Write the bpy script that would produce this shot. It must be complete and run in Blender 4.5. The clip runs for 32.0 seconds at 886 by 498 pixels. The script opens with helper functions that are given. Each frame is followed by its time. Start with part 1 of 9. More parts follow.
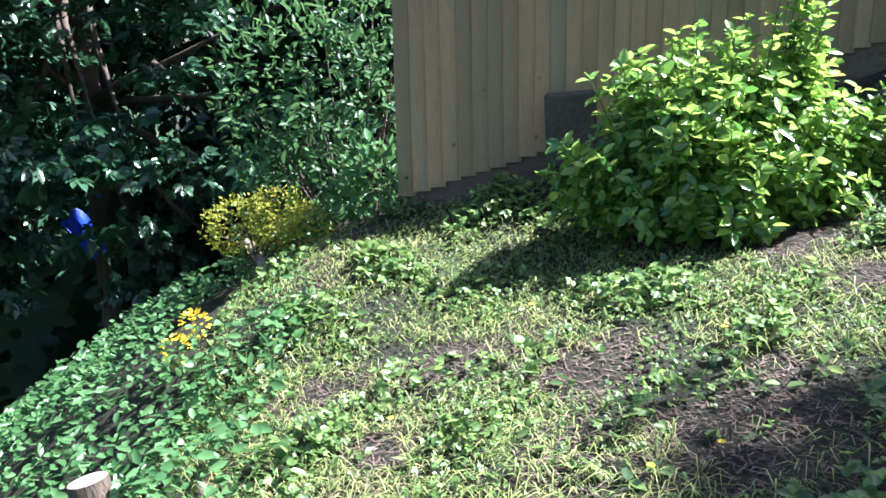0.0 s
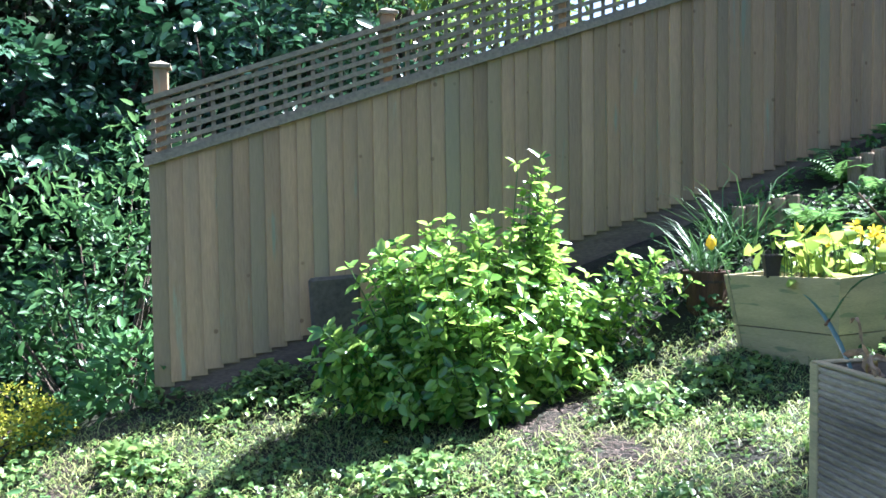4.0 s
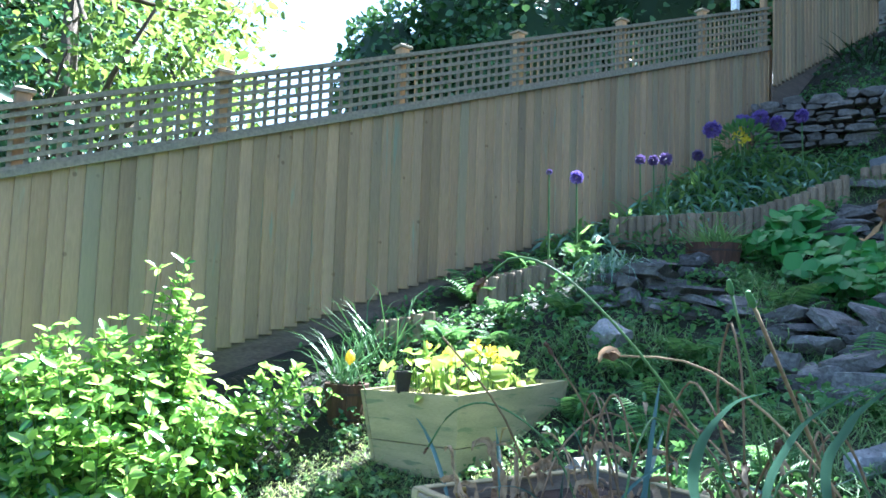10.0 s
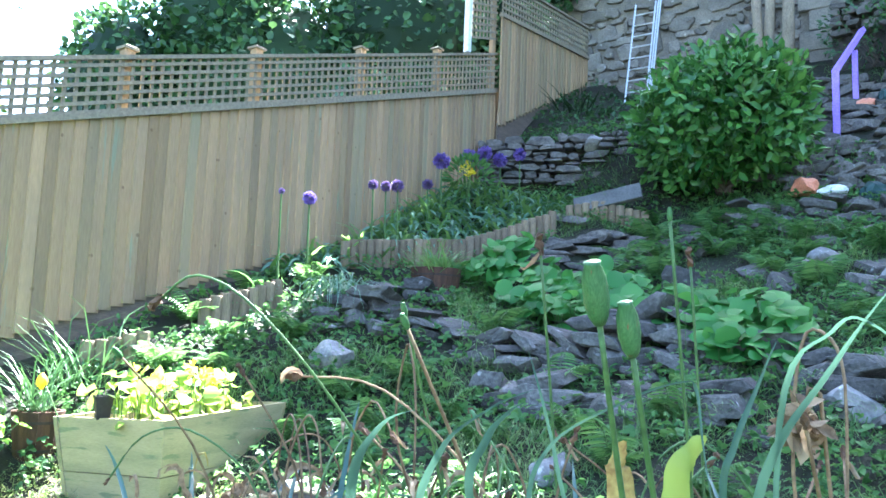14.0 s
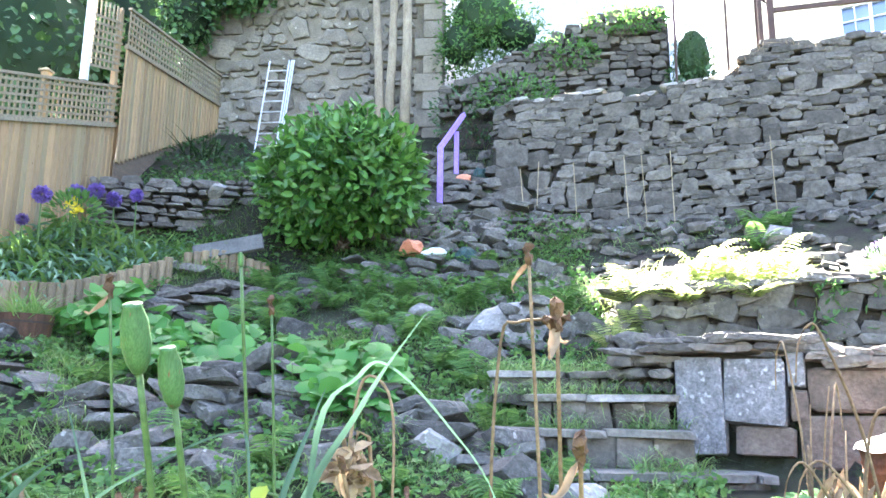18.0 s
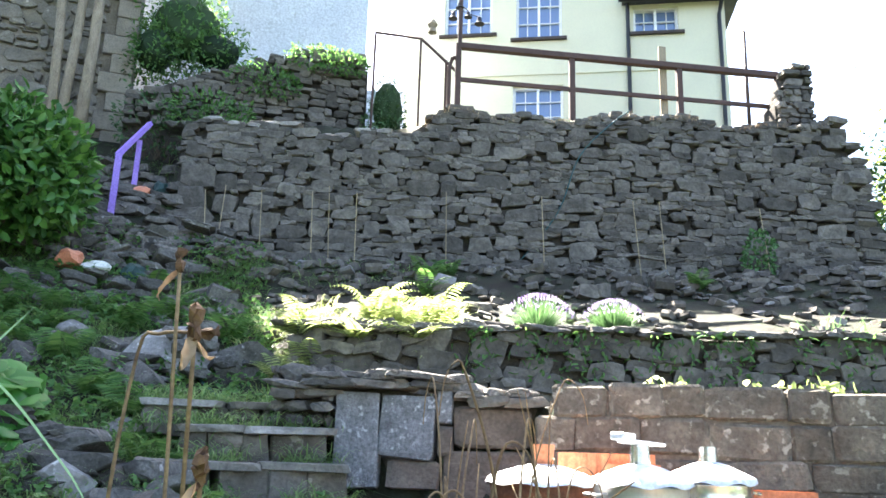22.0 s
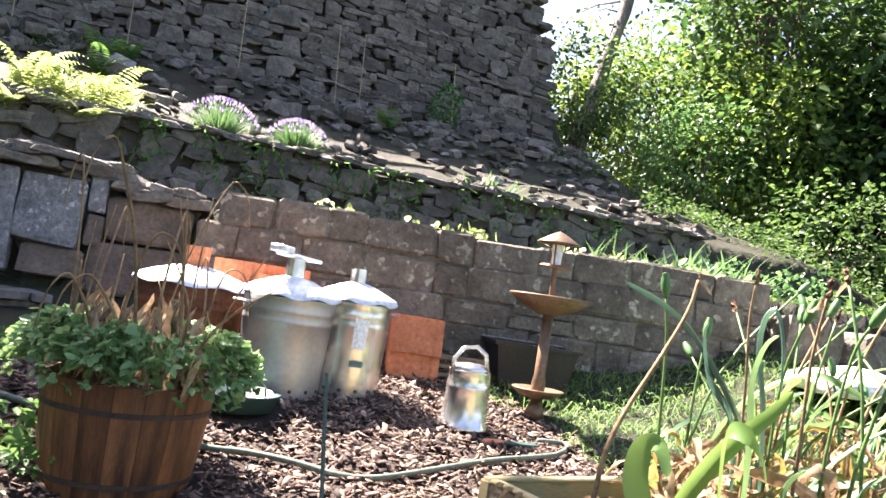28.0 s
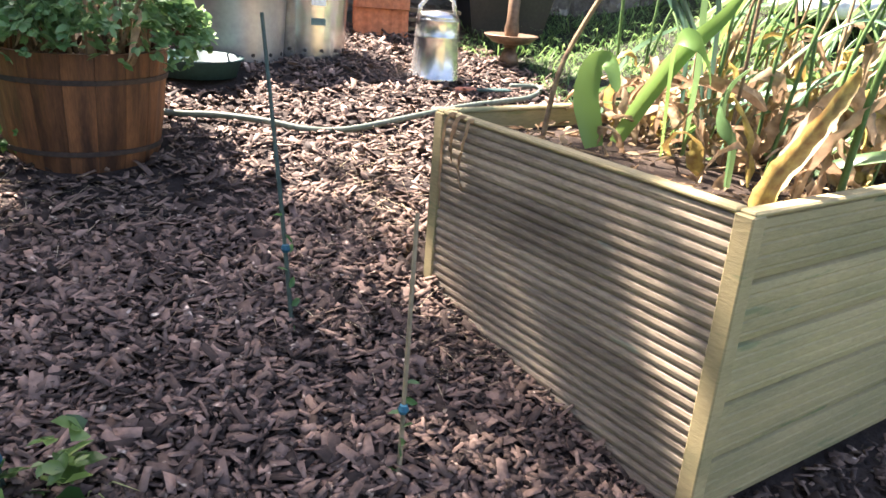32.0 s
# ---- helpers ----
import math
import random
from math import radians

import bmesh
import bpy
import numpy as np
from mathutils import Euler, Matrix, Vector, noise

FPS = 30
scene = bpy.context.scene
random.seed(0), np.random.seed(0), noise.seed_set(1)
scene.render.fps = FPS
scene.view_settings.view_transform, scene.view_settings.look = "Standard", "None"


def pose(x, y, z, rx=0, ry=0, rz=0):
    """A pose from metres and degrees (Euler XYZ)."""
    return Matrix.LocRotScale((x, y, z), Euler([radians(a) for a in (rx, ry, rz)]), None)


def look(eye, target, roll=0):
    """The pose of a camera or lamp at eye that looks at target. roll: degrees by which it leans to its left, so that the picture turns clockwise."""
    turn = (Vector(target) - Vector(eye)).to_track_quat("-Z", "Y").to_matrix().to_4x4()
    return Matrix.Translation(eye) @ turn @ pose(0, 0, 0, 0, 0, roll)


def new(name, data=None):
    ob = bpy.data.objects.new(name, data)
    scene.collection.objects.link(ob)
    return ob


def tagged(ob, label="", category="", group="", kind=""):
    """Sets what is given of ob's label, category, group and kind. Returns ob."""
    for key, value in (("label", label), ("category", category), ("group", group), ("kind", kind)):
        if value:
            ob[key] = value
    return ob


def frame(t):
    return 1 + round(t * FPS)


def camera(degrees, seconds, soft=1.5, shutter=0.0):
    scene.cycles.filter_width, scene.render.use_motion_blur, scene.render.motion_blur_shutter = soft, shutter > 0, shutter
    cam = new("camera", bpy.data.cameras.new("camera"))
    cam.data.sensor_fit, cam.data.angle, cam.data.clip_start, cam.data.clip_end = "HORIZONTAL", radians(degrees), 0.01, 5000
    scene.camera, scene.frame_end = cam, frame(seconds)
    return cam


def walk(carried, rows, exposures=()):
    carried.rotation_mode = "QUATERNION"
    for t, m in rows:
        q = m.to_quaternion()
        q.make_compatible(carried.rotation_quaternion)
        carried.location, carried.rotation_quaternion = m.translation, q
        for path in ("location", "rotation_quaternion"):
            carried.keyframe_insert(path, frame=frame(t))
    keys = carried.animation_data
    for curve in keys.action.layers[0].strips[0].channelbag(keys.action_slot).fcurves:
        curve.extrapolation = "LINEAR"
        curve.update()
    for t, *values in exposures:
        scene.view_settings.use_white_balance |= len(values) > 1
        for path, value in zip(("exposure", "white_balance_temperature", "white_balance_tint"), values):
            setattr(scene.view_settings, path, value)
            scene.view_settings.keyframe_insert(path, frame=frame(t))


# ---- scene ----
cam = camera(59.1, 32.0, soft=1.6)
PATH = [
    (0.0, (-0.266, -0.461, 1.279), (-5.111, -0.559, 0.048), -1.39),
    (0.5, (-0.258, -0.441, 1.279), (-5.140, -0.210, 0.223), -1.50),
    (1.0, (-0.260, -0.431, 1.293), (-5.163, -0.070, 0.380), -1.96),
    (1.5, (-0.267, -0.431, 1.308), (-5.178, 0.044, 0.494), -1.84),
    (2.0, (-0.258, -0.421, 1.335), (-5.166, 0.224, 0.626), -1.48),
    (2.5, (-0.251, -0.409, 1.356), (-5.147, 0.422, 0.773), -1.13),
    (3.0, (-0.251, -0.397, 1.371), (-5.127, 0.628, 0.951), -1.06),
    (3.5, (-0.249, -0.382, 1.382), (-5.099, 0.797, 1.095), -1.08),
    (5.5, (-0.308, -0.247, 1.458), (-5.072, 1.260, 1.294), 0.19),
    (6.0, (-0.306, -0.229, 1.460), (-5.063, 1.309, 1.378), 0.10),
    (6.5, (-0.277, -0.228, 1.470), (-4.992, 1.435, 1.476), 0.62),
    (7.0, (-0.248, -0.232, 1.483), (-4.810, 1.812, 1.587), 1.23),
    (7.5, (-0.238, -0.231, 1.488), (-4.716, 1.986, 1.659), 1.37),
    (8.0, (-0.230, -0.221, 1.488), (-4.606, 2.187, 1.715), 1.29),
    (8.5, (-0.221, -0.208, 1.492), (-4.499, 2.366, 1.756), 1.20),
    (9.0, (-0.222, -0.198, 1.496), (-4.383, 2.557, 1.801), 1.37),
    (9.5, (-0.214, -0.196, 1.500), (-4.258, 2.723, 1.848), 1.78),
    (10.0, (-0.200, -0.179, 1.507), (-4.111, 2.910, 1.906), 1.92),
    (10.5, (-0.193, -0.155, 1.509), (-3.970, 3.091, 1.957), 1.32),
    (11.0, (-0.186, -0.145, 1.510), (-3.811, 3.264, 2.004), 1.46),
    (11.5, (-0.183, -0.147, 1.513), (-3.658, 3.409, 2.049), 1.56),
    (12.0, (-0.169, -0.145, 1.509), (-3.491, 3.549, 2.076), 1.47),
    (12.5, (-0.143, -0.143, 1.507), (-3.349, 3.650, 2.083), 1.64),
    (13.0, (-0.127, -0.137, 1.508), (-3.217, 3.752, 2.084), 1.88),
    (13.5, (-0.108, -0.119, 1.511), (-3.050, 3.883, 2.088), 2.01),
    (14.0, (-0.100, -0.093, 1.511), (-2.816, 4.064, 2.100), 2.21),
    (14.5, (-0.100, -0.067, 1.514), (-2.577, 4.234, 2.113), 2.24),
    (16.5, (-0.045, -0.033, 1.510), (-1.424, 4.706, 2.310), 0.82),
    (17.0, (-0.038, -0.028, 1.512), (-1.118, 4.776, 2.384), 0.87),
    (17.5, (-0.020, -0.028, 1.509), (-0.835, 4.817, 2.439), 0.89),
    (18.0, (-0.009, -0.021, 1.507), (-0.548, 4.853, 2.483), 0.72),
    (18.5, (0.002, -0.008, 1.503), (-0.281, 4.879, 2.518), 0.56),
    (19.0, (-0.000, 0.000, 1.500), (-0.000, 4.885, 2.568), 0.97),
    (19.5, (-0.002, -0.004, 1.502), (0.248, 4.863, 2.620), 1.06),
    (20.0, (0.003, 0.009, 1.499), (0.516, 4.839, 2.685), 1.66),
    (20.5, (0.018, 0.016, 1.494), (0.765, 4.800, 2.739), 1.91),
    (21.0, (0.027, 0.022, 1.492), (1.027, 4.752, 2.765), 2.16),
    (21.5, (0.039, 0.030, 1.483), (1.250, 4.714, 2.743), 1.99),
    (22.0, (0.037, 0.031, 1.486), (1.458, 4.664, 2.718), 1.82),
    (22.5, (0.040, 0.029, 1.486), (1.643, 4.605, 2.707), 2.13),
    (23.0, (0.049, 0.033, 1.483), (1.875, 4.524, 2.705), 2.64),
    (23.5, (0.060, 0.032, 1.481), (2.111, 4.422, 2.716), 2.85),
    (24.0, (0.061, 0.031, 1.480), (2.355, 4.295, 2.728), 2.95),
    (24.5, (0.061, 0.031, 1.475), (2.550, 4.186, 2.714), 3.34),
    (25.0, (0.073, 0.030, 1.472), (2.744, 4.089, 2.650), 3.83),
    (25.5, (0.081, 0.035, 1.467), (2.892, 4.044, 2.480), 4.21),
    (27.5, (0.103, 0.066, 1.451), (3.288, 3.890, 1.934), 7.65),
    (28.0, (0.109, 0.091, 1.440), (3.387, 3.853, 1.760), 8.83),
    (28.5, (0.142, 0.082, 1.420), (3.516, 3.770, 1.545), 9.53),
    (29.0, (0.168, 0.053, 1.412), (3.608, 3.669, 1.125), 10.78),
    (29.5, (0.177, 0.039, 1.411), (3.665, 3.576, 0.837), 9.42),
    (30.0, (0.191, 0.031, 1.404), (3.850, 3.345, 0.608), 8.05),
    (30.5, (0.196, 0.030, 1.395), (3.955, 3.204, 0.503), 6.57),
    (31.0, (0.204, 0.029, 1.378), (3.911, 3.190, 0.251), 5.21),
    (31.5, (0.214, 0.027, 1.366), (3.741, 3.288, -0.022), 4.65),
    (32.0, (0.217, 0.020, 1.355), (3.495, 3.392, -0.344), 4.65),
]
EXPOSE = ((0, 2.42, 5550, 20), (3, 2.7, 5400, 19), (6, 3.06, 5300, 13), (10, 3.48, 5150, 8), (13, 4.15, 5300, 9), (15, 4.87, 5750, 13), (17, 5.2, 6250, 16), (18, 5.12, 6450, 18), (21, 4.28, 6600, 13), (25, 3.37, 6750, 14), (28, 3.28, 6900, 23), (30, 3.07, 6950, 23), (31, 3.05, 6950, 23), (32, 3.3, 6900, 22))
walk(cam, [(t, look(eye, target, roll)) for t, eye, target, roll in PATH], EXPOSE)

# ---- light ----
SUN_EL, SUN_AZ = radians(52), radians(-11)     # azimuth counted from +y towards +x
world = bpy.data.worlds.new("sky")
scene.world = world
world.use_nodes = True
wn = world.node_tree.nodes
sky = wn.new("ShaderNodeTexSky")
sky.sky_type, sky.sun_disc = "NISHITA", False
sky.sun_elevation, sky.sun_rotation = SUN_EL, SUN_AZ
sky.air_density, sky.dust_density, sky.ozone_density = 1.0, 2.0, 1.0
wn["Background"].inputs[1].default_value = 0.052
world.node_tree.links.new(sky.outputs[0], wn["Background"].inputs[0])
lamp = bpy.data.lights.new("sun", "SUN")
lamp.energy, lamp.angle, lamp.color = 5.0, radians(0.5), (1.0, 0.95, 0.86)
sun = new("sun", lamp)
sd = Vector((math.sin(SUN_AZ) * math.cos(SUN_EL), math.cos(SUN_AZ) * math.cos(SUN_EL), math.sin(SUN_EL)))
sun.matrix_world = look(sd * 60, (0, 0, 0))

# ---- materials ----
def mat(name, base, second=None, rough=0.8, metal=0.0, scale=8.0, fine=60.0, mix=0.5, bump=0.3, depth=0.01, vary=0.0,
        stretch=(1, 1, 1), third=None, third_at=0.62, spec=0.3, grain=(0.72, 1.3)):
    """Two-colour noise at two scales, an optional third colour in patches, fine bump, per-object shift."""
    m = bpy.data.materials.new(name)
    m.use_nodes = True
    nt = m.node_tree
    N, L = nt.nodes, nt.links
    b = N["Principled BSDF"]
    b.inputs["Roughness"].default_value, b.inputs["Metallic"].default_value = rough, metal
    b.inputs["Specular IOR Level"].default_value = spec
    geo, mp = N.new("ShaderNodeNewGeometry"), N.new("ShaderNodeMapping")
    info, own, both = N.new("ShaderNodeObjectInfo"), N.new("ShaderNodeMath"), N.new("ShaderNodeMath")
    mp.inputs["Scale"].default_value = stretch
    L.new(geo.outputs["Position"], mp.inputs["Vector"])
    own.operation, both.operation = "ADD", "FRACT"
    L.new(info.outputs["Random"], own.inputs[0])
    L.new(geo.outputs["Random Per Island"], own.inputs[1])
    L.new(own.outputs[0], both.inputs[0])
    shift = N.new("ShaderNodeVectorMath")
    shift.operation = "ADD"
    jump = N.new("ShaderNodeMath")
    jump.operation = "MULTIPLY"
    jump.inputs[1].default_value = 37.0
    L.new(both.outputs[0], jump.inputs[0])
    L.new(mp.outputs[0], shift.inputs[0])
    L.new(jump.outputs[0], shift.inputs[1])
    n1, n2 = N.new("ShaderNodeTexNoise"), N.new("ShaderNodeTexNoise")
    n1.inputs["Scale"].default_value, n2.inputs["Scale"].default_value = scale, fine
    n1.inputs["Detail"].default_value, n2.inputs["Detail"].default_value = 4, 7
    n2.inputs["Roughness"].default_value = 0.62
    for n in (n1, n2):
        L.new(shift.outputs[0], n.inputs["Vector"])
    r1 = N.new("ShaderNodeValToRGB")
    second = second or [c * 0.6 for c in base]
    r1.color_ramp.elements[0].position, r1.color_ramp.elements[1].position = 0.5 - mix * 0.4, 0.5 + mix * 0.4
    r1.color_ramp.elements[0].color, r1.color_ramp.elements[1].color = (*base, 1), (*second, 1)
    L.new(n1.outputs["Fac"], r1.inputs[0])
    col = r1.outputs[0]
    if third:
        n3 = N.new("ShaderNodeTexNoise")
        n3.inputs["Scale"].default_value, n3.inputs["Detail"].default_value = scale * 1.7, 6
        L.new(shift.outputs[0], n3.inputs["Vector"])
        r3 = N.new("ShaderNodeValToRGB")
        r3.color_ramp.elements[0].position, r3.color_ramp.elements[1].position = third_at, third_at + 0.06
        r3.color_ramp.elements[0].color, r3.color_ramp.elements[1].color = (0, 0, 0, 1), (1, 1, 1, 1)
        L.new(n3.outputs["Fac"], r3.inputs[0])
        mx = N.new("ShaderNodeMix")
        mx.data_type = "RGBA"
        mx.inputs["B"].default_value = (*third, 1)
        L.new(r3.outputs[0], mx.inputs["Factor"])
        L.new(col, mx.inputs["A"])
        col = mx.outputs["Result"]
    hsv = N.new("ShaderNodeHueSaturation")
    mr = N.new("ShaderNodeMapRange")
    mr.inputs["From Min"].default_value, mr.inputs["From Max"].default_value = 0.3, 0.7
    mr.inputs["To Min"].default_value, mr.inputs["To Max"].default_value = grain
    L.new(n2.outputs["Fac"], mr.inputs[0])
    if vary:
        vr = N.new("ShaderNodeMapRange")
        vr.inputs["To Min"].default_value, vr.inputs["To Max"].default_value = 1 - vary, 1 + vary
        L.new(both.outputs[0], vr.inputs[0])
        mu = N.new("ShaderNodeMath")
        mu.operation = "MULTIPLY"
        L.new(mr.outputs[0], mu.inputs[0])
        L.new(vr.outputs[0], mu.inputs[1])
        L.new(mu.outputs[0], hsv.inputs["Value"])
    else:
        L.new(mr.outputs[0], hsv.inputs["Value"])
    L.new(col, hsv.inputs["Color"])
    L.new(hsv.outputs[0], b.inputs["Base Color"])
    if bump:
        bp = N.new("ShaderNodeBump")
        bp.inputs["Strength"].default_value, bp.inputs["Distance"].default_value = bump, depth
        L.new(n2.outputs["Fac"], bp.inputs["Height"])
        L.new(bp.outputs[0], b.inputs["Normal"])
    return m


def leaf_mat(name, dark, light, gloss=0.45, through_light=0.45, spec=0.4, mottle=0.0):
    """Leaf: colour differs from leaf to leaf, some light passes through the blade."""
    m = bpy.data.materials.new(name)
    m.use_nodes = True
    N, L = m.node_tree.nodes, m.node_tree.links
    b = N["Principled BSDF"]
    geo, ramp = N.new("ShaderNodeNewGeometry"), N.new("ShaderNodeValToRGB")
    ramp.color_ramp.elements[0].color, ramp.color_ramp.elements[1].color = (*dark, 1), (*light, 1)
    L.new(geo.outputs["Random Per Island"], ramp.inputs[0])
    if mottle:
        spots, mixer = N.new("ShaderNodeTexNoise"), N.new("ShaderNodeMix")
        spots.inputs["Scale"].default_value, spots.inputs["Detail"].default_value = 48.0, 5.0
        L.new(geo.outputs["Position"], spots.inputs["Vector"])
        mixer.inputs["Factor"].default_value = mottle
        L.new(geo.outputs["Random Per Island"], mixer.inputs["A"])
        spread = N.new("ShaderNodeMapRange")
        spread.inputs["From Min"].default_value, spread.inputs["From Max"].default_value = 0.32, 0.68
        L.new(spots.outputs[0], spread.inputs[0])
        L.new(spread.outputs[0], mixer.inputs["B"])
        L.new(mixer.outputs[0], ramp.inputs[0])
        bump = N.new("ShaderNodeBump")
        bump.inputs["Strength"].default_value, bump.inputs["Distance"].default_value = 0.5, 0.004
        L.new(spots.outputs[0], bump.inputs["Height"])
        L.new(bump.outputs[0], b.inputs["Normal"])
    L.new(ramp.outputs[0], b.inputs["Base Color"])
    b.inputs["Roughness"].default_value = gloss
    b.inputs["Specular IOR Level"].default_value = spec
    tr, ms = N.new("ShaderNodeBsdfTranslucent"), N.new("ShaderNodeMixShader")
    hs = N.new("ShaderNodeHueSaturation")
    hs.inputs["Hue"].default_value, hs.inputs["Value"].default_value = 0.48, 1.45
    L.new(ramp.outputs[0], hs.inputs["Color"])
    L.new(hs.outputs[0], tr.inputs["Color"])
    ms.inputs[0].default_value = through_light
    L.new(b.outputs[0], ms.inputs[1])
    L.new(tr.outputs[0], ms.inputs[2])
    L.new(ms.outputs[0], N["Material Output"].inputs["Surface"])
    return m


M = {}
M["soil"] = mat("soil", (0.019, 0.015, 0.012), (0.028, 0.036, 0.016), scale=3, fine=45, bump=0.8, depth=0.03, third=(0.035, 0.06, 0.022))
M["fence_wood"] = mat("fence_wood", (0.41, 0.275, 0.15), (0.3, 0.22, 0.135), mix=0.5, rough=0.85, scale=2.5, fine=34, stretch=(2, 2.2, 0.3), vary=0.24, bump=0.35, grain=(0.88, 1.12),
                      third=(0.27, 0.28, 0.185), third_at=0.65, depth=0.004)
knot_tree = M["fence_wood"].node_tree
KN, KL = knot_tree.nodes, knot_tree.links
cells, edge, blend, spot = KN.new("ShaderNodeTexVoronoi"), KN.new("ShaderNodeMapRange"), KN.new("ShaderNodeMix"), KN.new("ShaderNodeNewGeometry")
cells.inputs["Scale"].default_value = 5.0
KL.new(spot.outputs["Position"], cells.inputs["Vector"])
edge.inputs["From Min"].default_value, edge.inputs["From Max"].default_value = 0.05, 0.1
edge.inputs["To Min"].default_value, edge.inputs["To Max"].default_value = 0.6, 0.0
KL.new(cells.outputs["Distance"], edge.inputs[0])
blend.data_type = "RGBA"
blend.inputs["B"].default_value = (0.12, 0.065, 0.03, 1)
wood_out = KN["Principled BSDF"].inputs["Base Color"].links[0].from_socket
KL.new(edge.outputs[0], blend.inputs["Factor"])
KL.new(wood_out, blend.inputs["A"])
each, green, tint = KN.new("ShaderNodeObjectInfo"), KN.new("ShaderNodeMapRange"), KN.new("ShaderNodeMix")
green.inputs["From Min"].default_value, green.inputs["From Max"].default_value = 0.66, 0.95
green.inputs["To Min"].default_value, green.inputs["To Max"].default_value = 0.0, 0.32
KL.new(each.outputs["Random"], green.inputs[0])
tint.data_type = "RGBA"
tint.inputs["B"].default_value = (0.33, 0.345, 0.22, 1)
KL.new(green.outputs[0], tint.inputs["Factor"])
KL.new(blend.outputs["Result"], tint.inputs["A"])
KL.new(tint.outputs["Result"], KN["Principled BSDF"].inputs["Base Color"])
M["trellis_wood"] = mat("trellis_wood", (0.27, 0.22, 0.15), (0.22, 0.2, 0.14), rough=0.85, scale=3, fine=30, bump=0.2, depth=0.003)
M["deck_wood"] = mat("deck_wood", (0.39, 0.315, 0.165), (0.26, 0.23, 0.12), rough=0.8, scale=2.6, fine=42, stretch=(1, 1, 5), bump=0.4, depth=0.003, grain=(0.86, 1.14),
                     third=(0.19, 0.2, 0.1), third_at=0.61, vary=0.18)
M["stone"] = mat("stone", (0.15, 0.137, 0.118), (0.075, 0.069, 0.059), rough=0.92, scale=6, fine=26, bump=1.0, depth=0.014, vary=0.42, grain=(0.7, 1.32),
                 third=(0.3, 0.29, 0.26), third_at=0.71)
M["block_stone"] = mat("block_stone", (0.17, 0.15, 0.12), (0.085, 0.076, 0.062), rough=0.95, scale=8, fine=34, bump=1.0, depth=0.02, vary=0.26, grain=(0.7, 1.3), third=(0.3, 0.285, 0.24), third_at=0.6)
M["soil_fill"] = mat("soil_fill", (0.1, 0.088, 0.07), (0.06, 0.053, 0.043), rough=1.0, scale=9, fine=40, bump=0.8, depth=0.02)
M["mortar"] = mat("mortar", (0.07, 0.063, 0.053), (0.036, 0.033, 0.028), rough=1.0, scale=9, fine=40, bump=0.6)
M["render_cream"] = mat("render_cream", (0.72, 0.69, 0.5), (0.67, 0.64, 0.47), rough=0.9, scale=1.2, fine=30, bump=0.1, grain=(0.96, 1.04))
M["render_white"] = mat("render_white", (0.66, 0.7, 0.74), (0.56, 0.6, 0.64), rough=0.9, scale=1.5, fine=25, bump=0.2, third=(0.4, 0.4, 0.38), third_at=0.7)


# ---- mesh helpers ----
def mesh_of(name, bm, material, smooth=False):
    me = bpy.data.meshes.new(name)
    bm.to_mesh(me)
    bm.free()
    if smooth:
        me.polygons.foreach_set("use_smooth", [True] * len(me.polygons))
    for m in (material if isinstance(material, (list, tuple)) else [material]):
        me.materials.append(m)
    return me


def raw_mesh(name, verts, faces, material, smooth=False):
    me = bpy.data.meshes.new(name)
    me.from_pydata(verts, [], faces)
    if smooth:
        me.polygons.foreach_set("use_smooth", [True] * len(me.polygons))
    for m in (material if isinstance(material, (list, tuple)) else [material]):
        me.materials.append(m)
    return me


def part(name, bm, material, parent=None, label="", smooth=False):
    me = bm if isinstance(bm, bpy.types.Mesh) else mesh_of(name, bm, material, smooth)
    ob = new(name, me)
    if parent:
        ob.parent = parent
    return tagged(ob, label)


def thing(name, label, category, at=(0, 0, 0), turn=0.0, group="", kind=""):
    ob = new(name)
    ob.empty_display_size = 0.1
    ob.matrix_world = pose(*at, 0, 0, turn)
    return tagged(ob, label, category, group, kind)


def box(bm, x0, x1, y0, y1, z0, z1, m=None, bevel=0.0):
    vs = bmesh.ops.create_cube(bm, size=1, matrix=Matrix.LocRotScale(((x0 + x1) / 2, (y0 + y1) / 2, (z0 + z1) / 2), None, (x1 - x0, y1 - y0, z1 - z0)))["verts"]
    if bevel:
        es = list({e for v in vs for e in v.link_edges})
        bv = bmesh.ops.bevel(bm, geom=es, offset=bevel, segments=1, affect="EDGES")
        vs = list({v for f in bv["faces"] for v in f.verts} | {v for v in vs if v.is_valid})
    if m is not None:
        bmesh.ops.transform(bm, matrix=m, verts=vs)
    return vs


def boxm(*a, **k):
    bm = bmesh.new()
    box(bm, *a, **k)
    return bm


def lathe(bm, profile, seg=24, m=None, close=True):
    """Turned body from (radius, z) pairs."""
    rings = []
    for r, z in profile:
        rings.append([bm.verts.new((r * math.cos(2 * math.pi * i / seg), r * math.sin(2 * math.pi * i / seg), z)) for i in range(seg)])
    for a, b in zip(rings, rings[1:]):
        for i in range(seg):
            bm.faces.new((a[i], a[(i + 1) % seg], b[(i + 1) % seg], b[i]))
    if close:
        if profile[0][0] > 1e-4:
            bm.faces.new(rings[0][::-1])
        if profile[-1][0] > 1e-4:
            bm.faces.new(rings[-1])
    if m is not None:
        bmesh.ops.transform(bm, matrix=m, verts=[v for r in rings for v in r])
    return bm


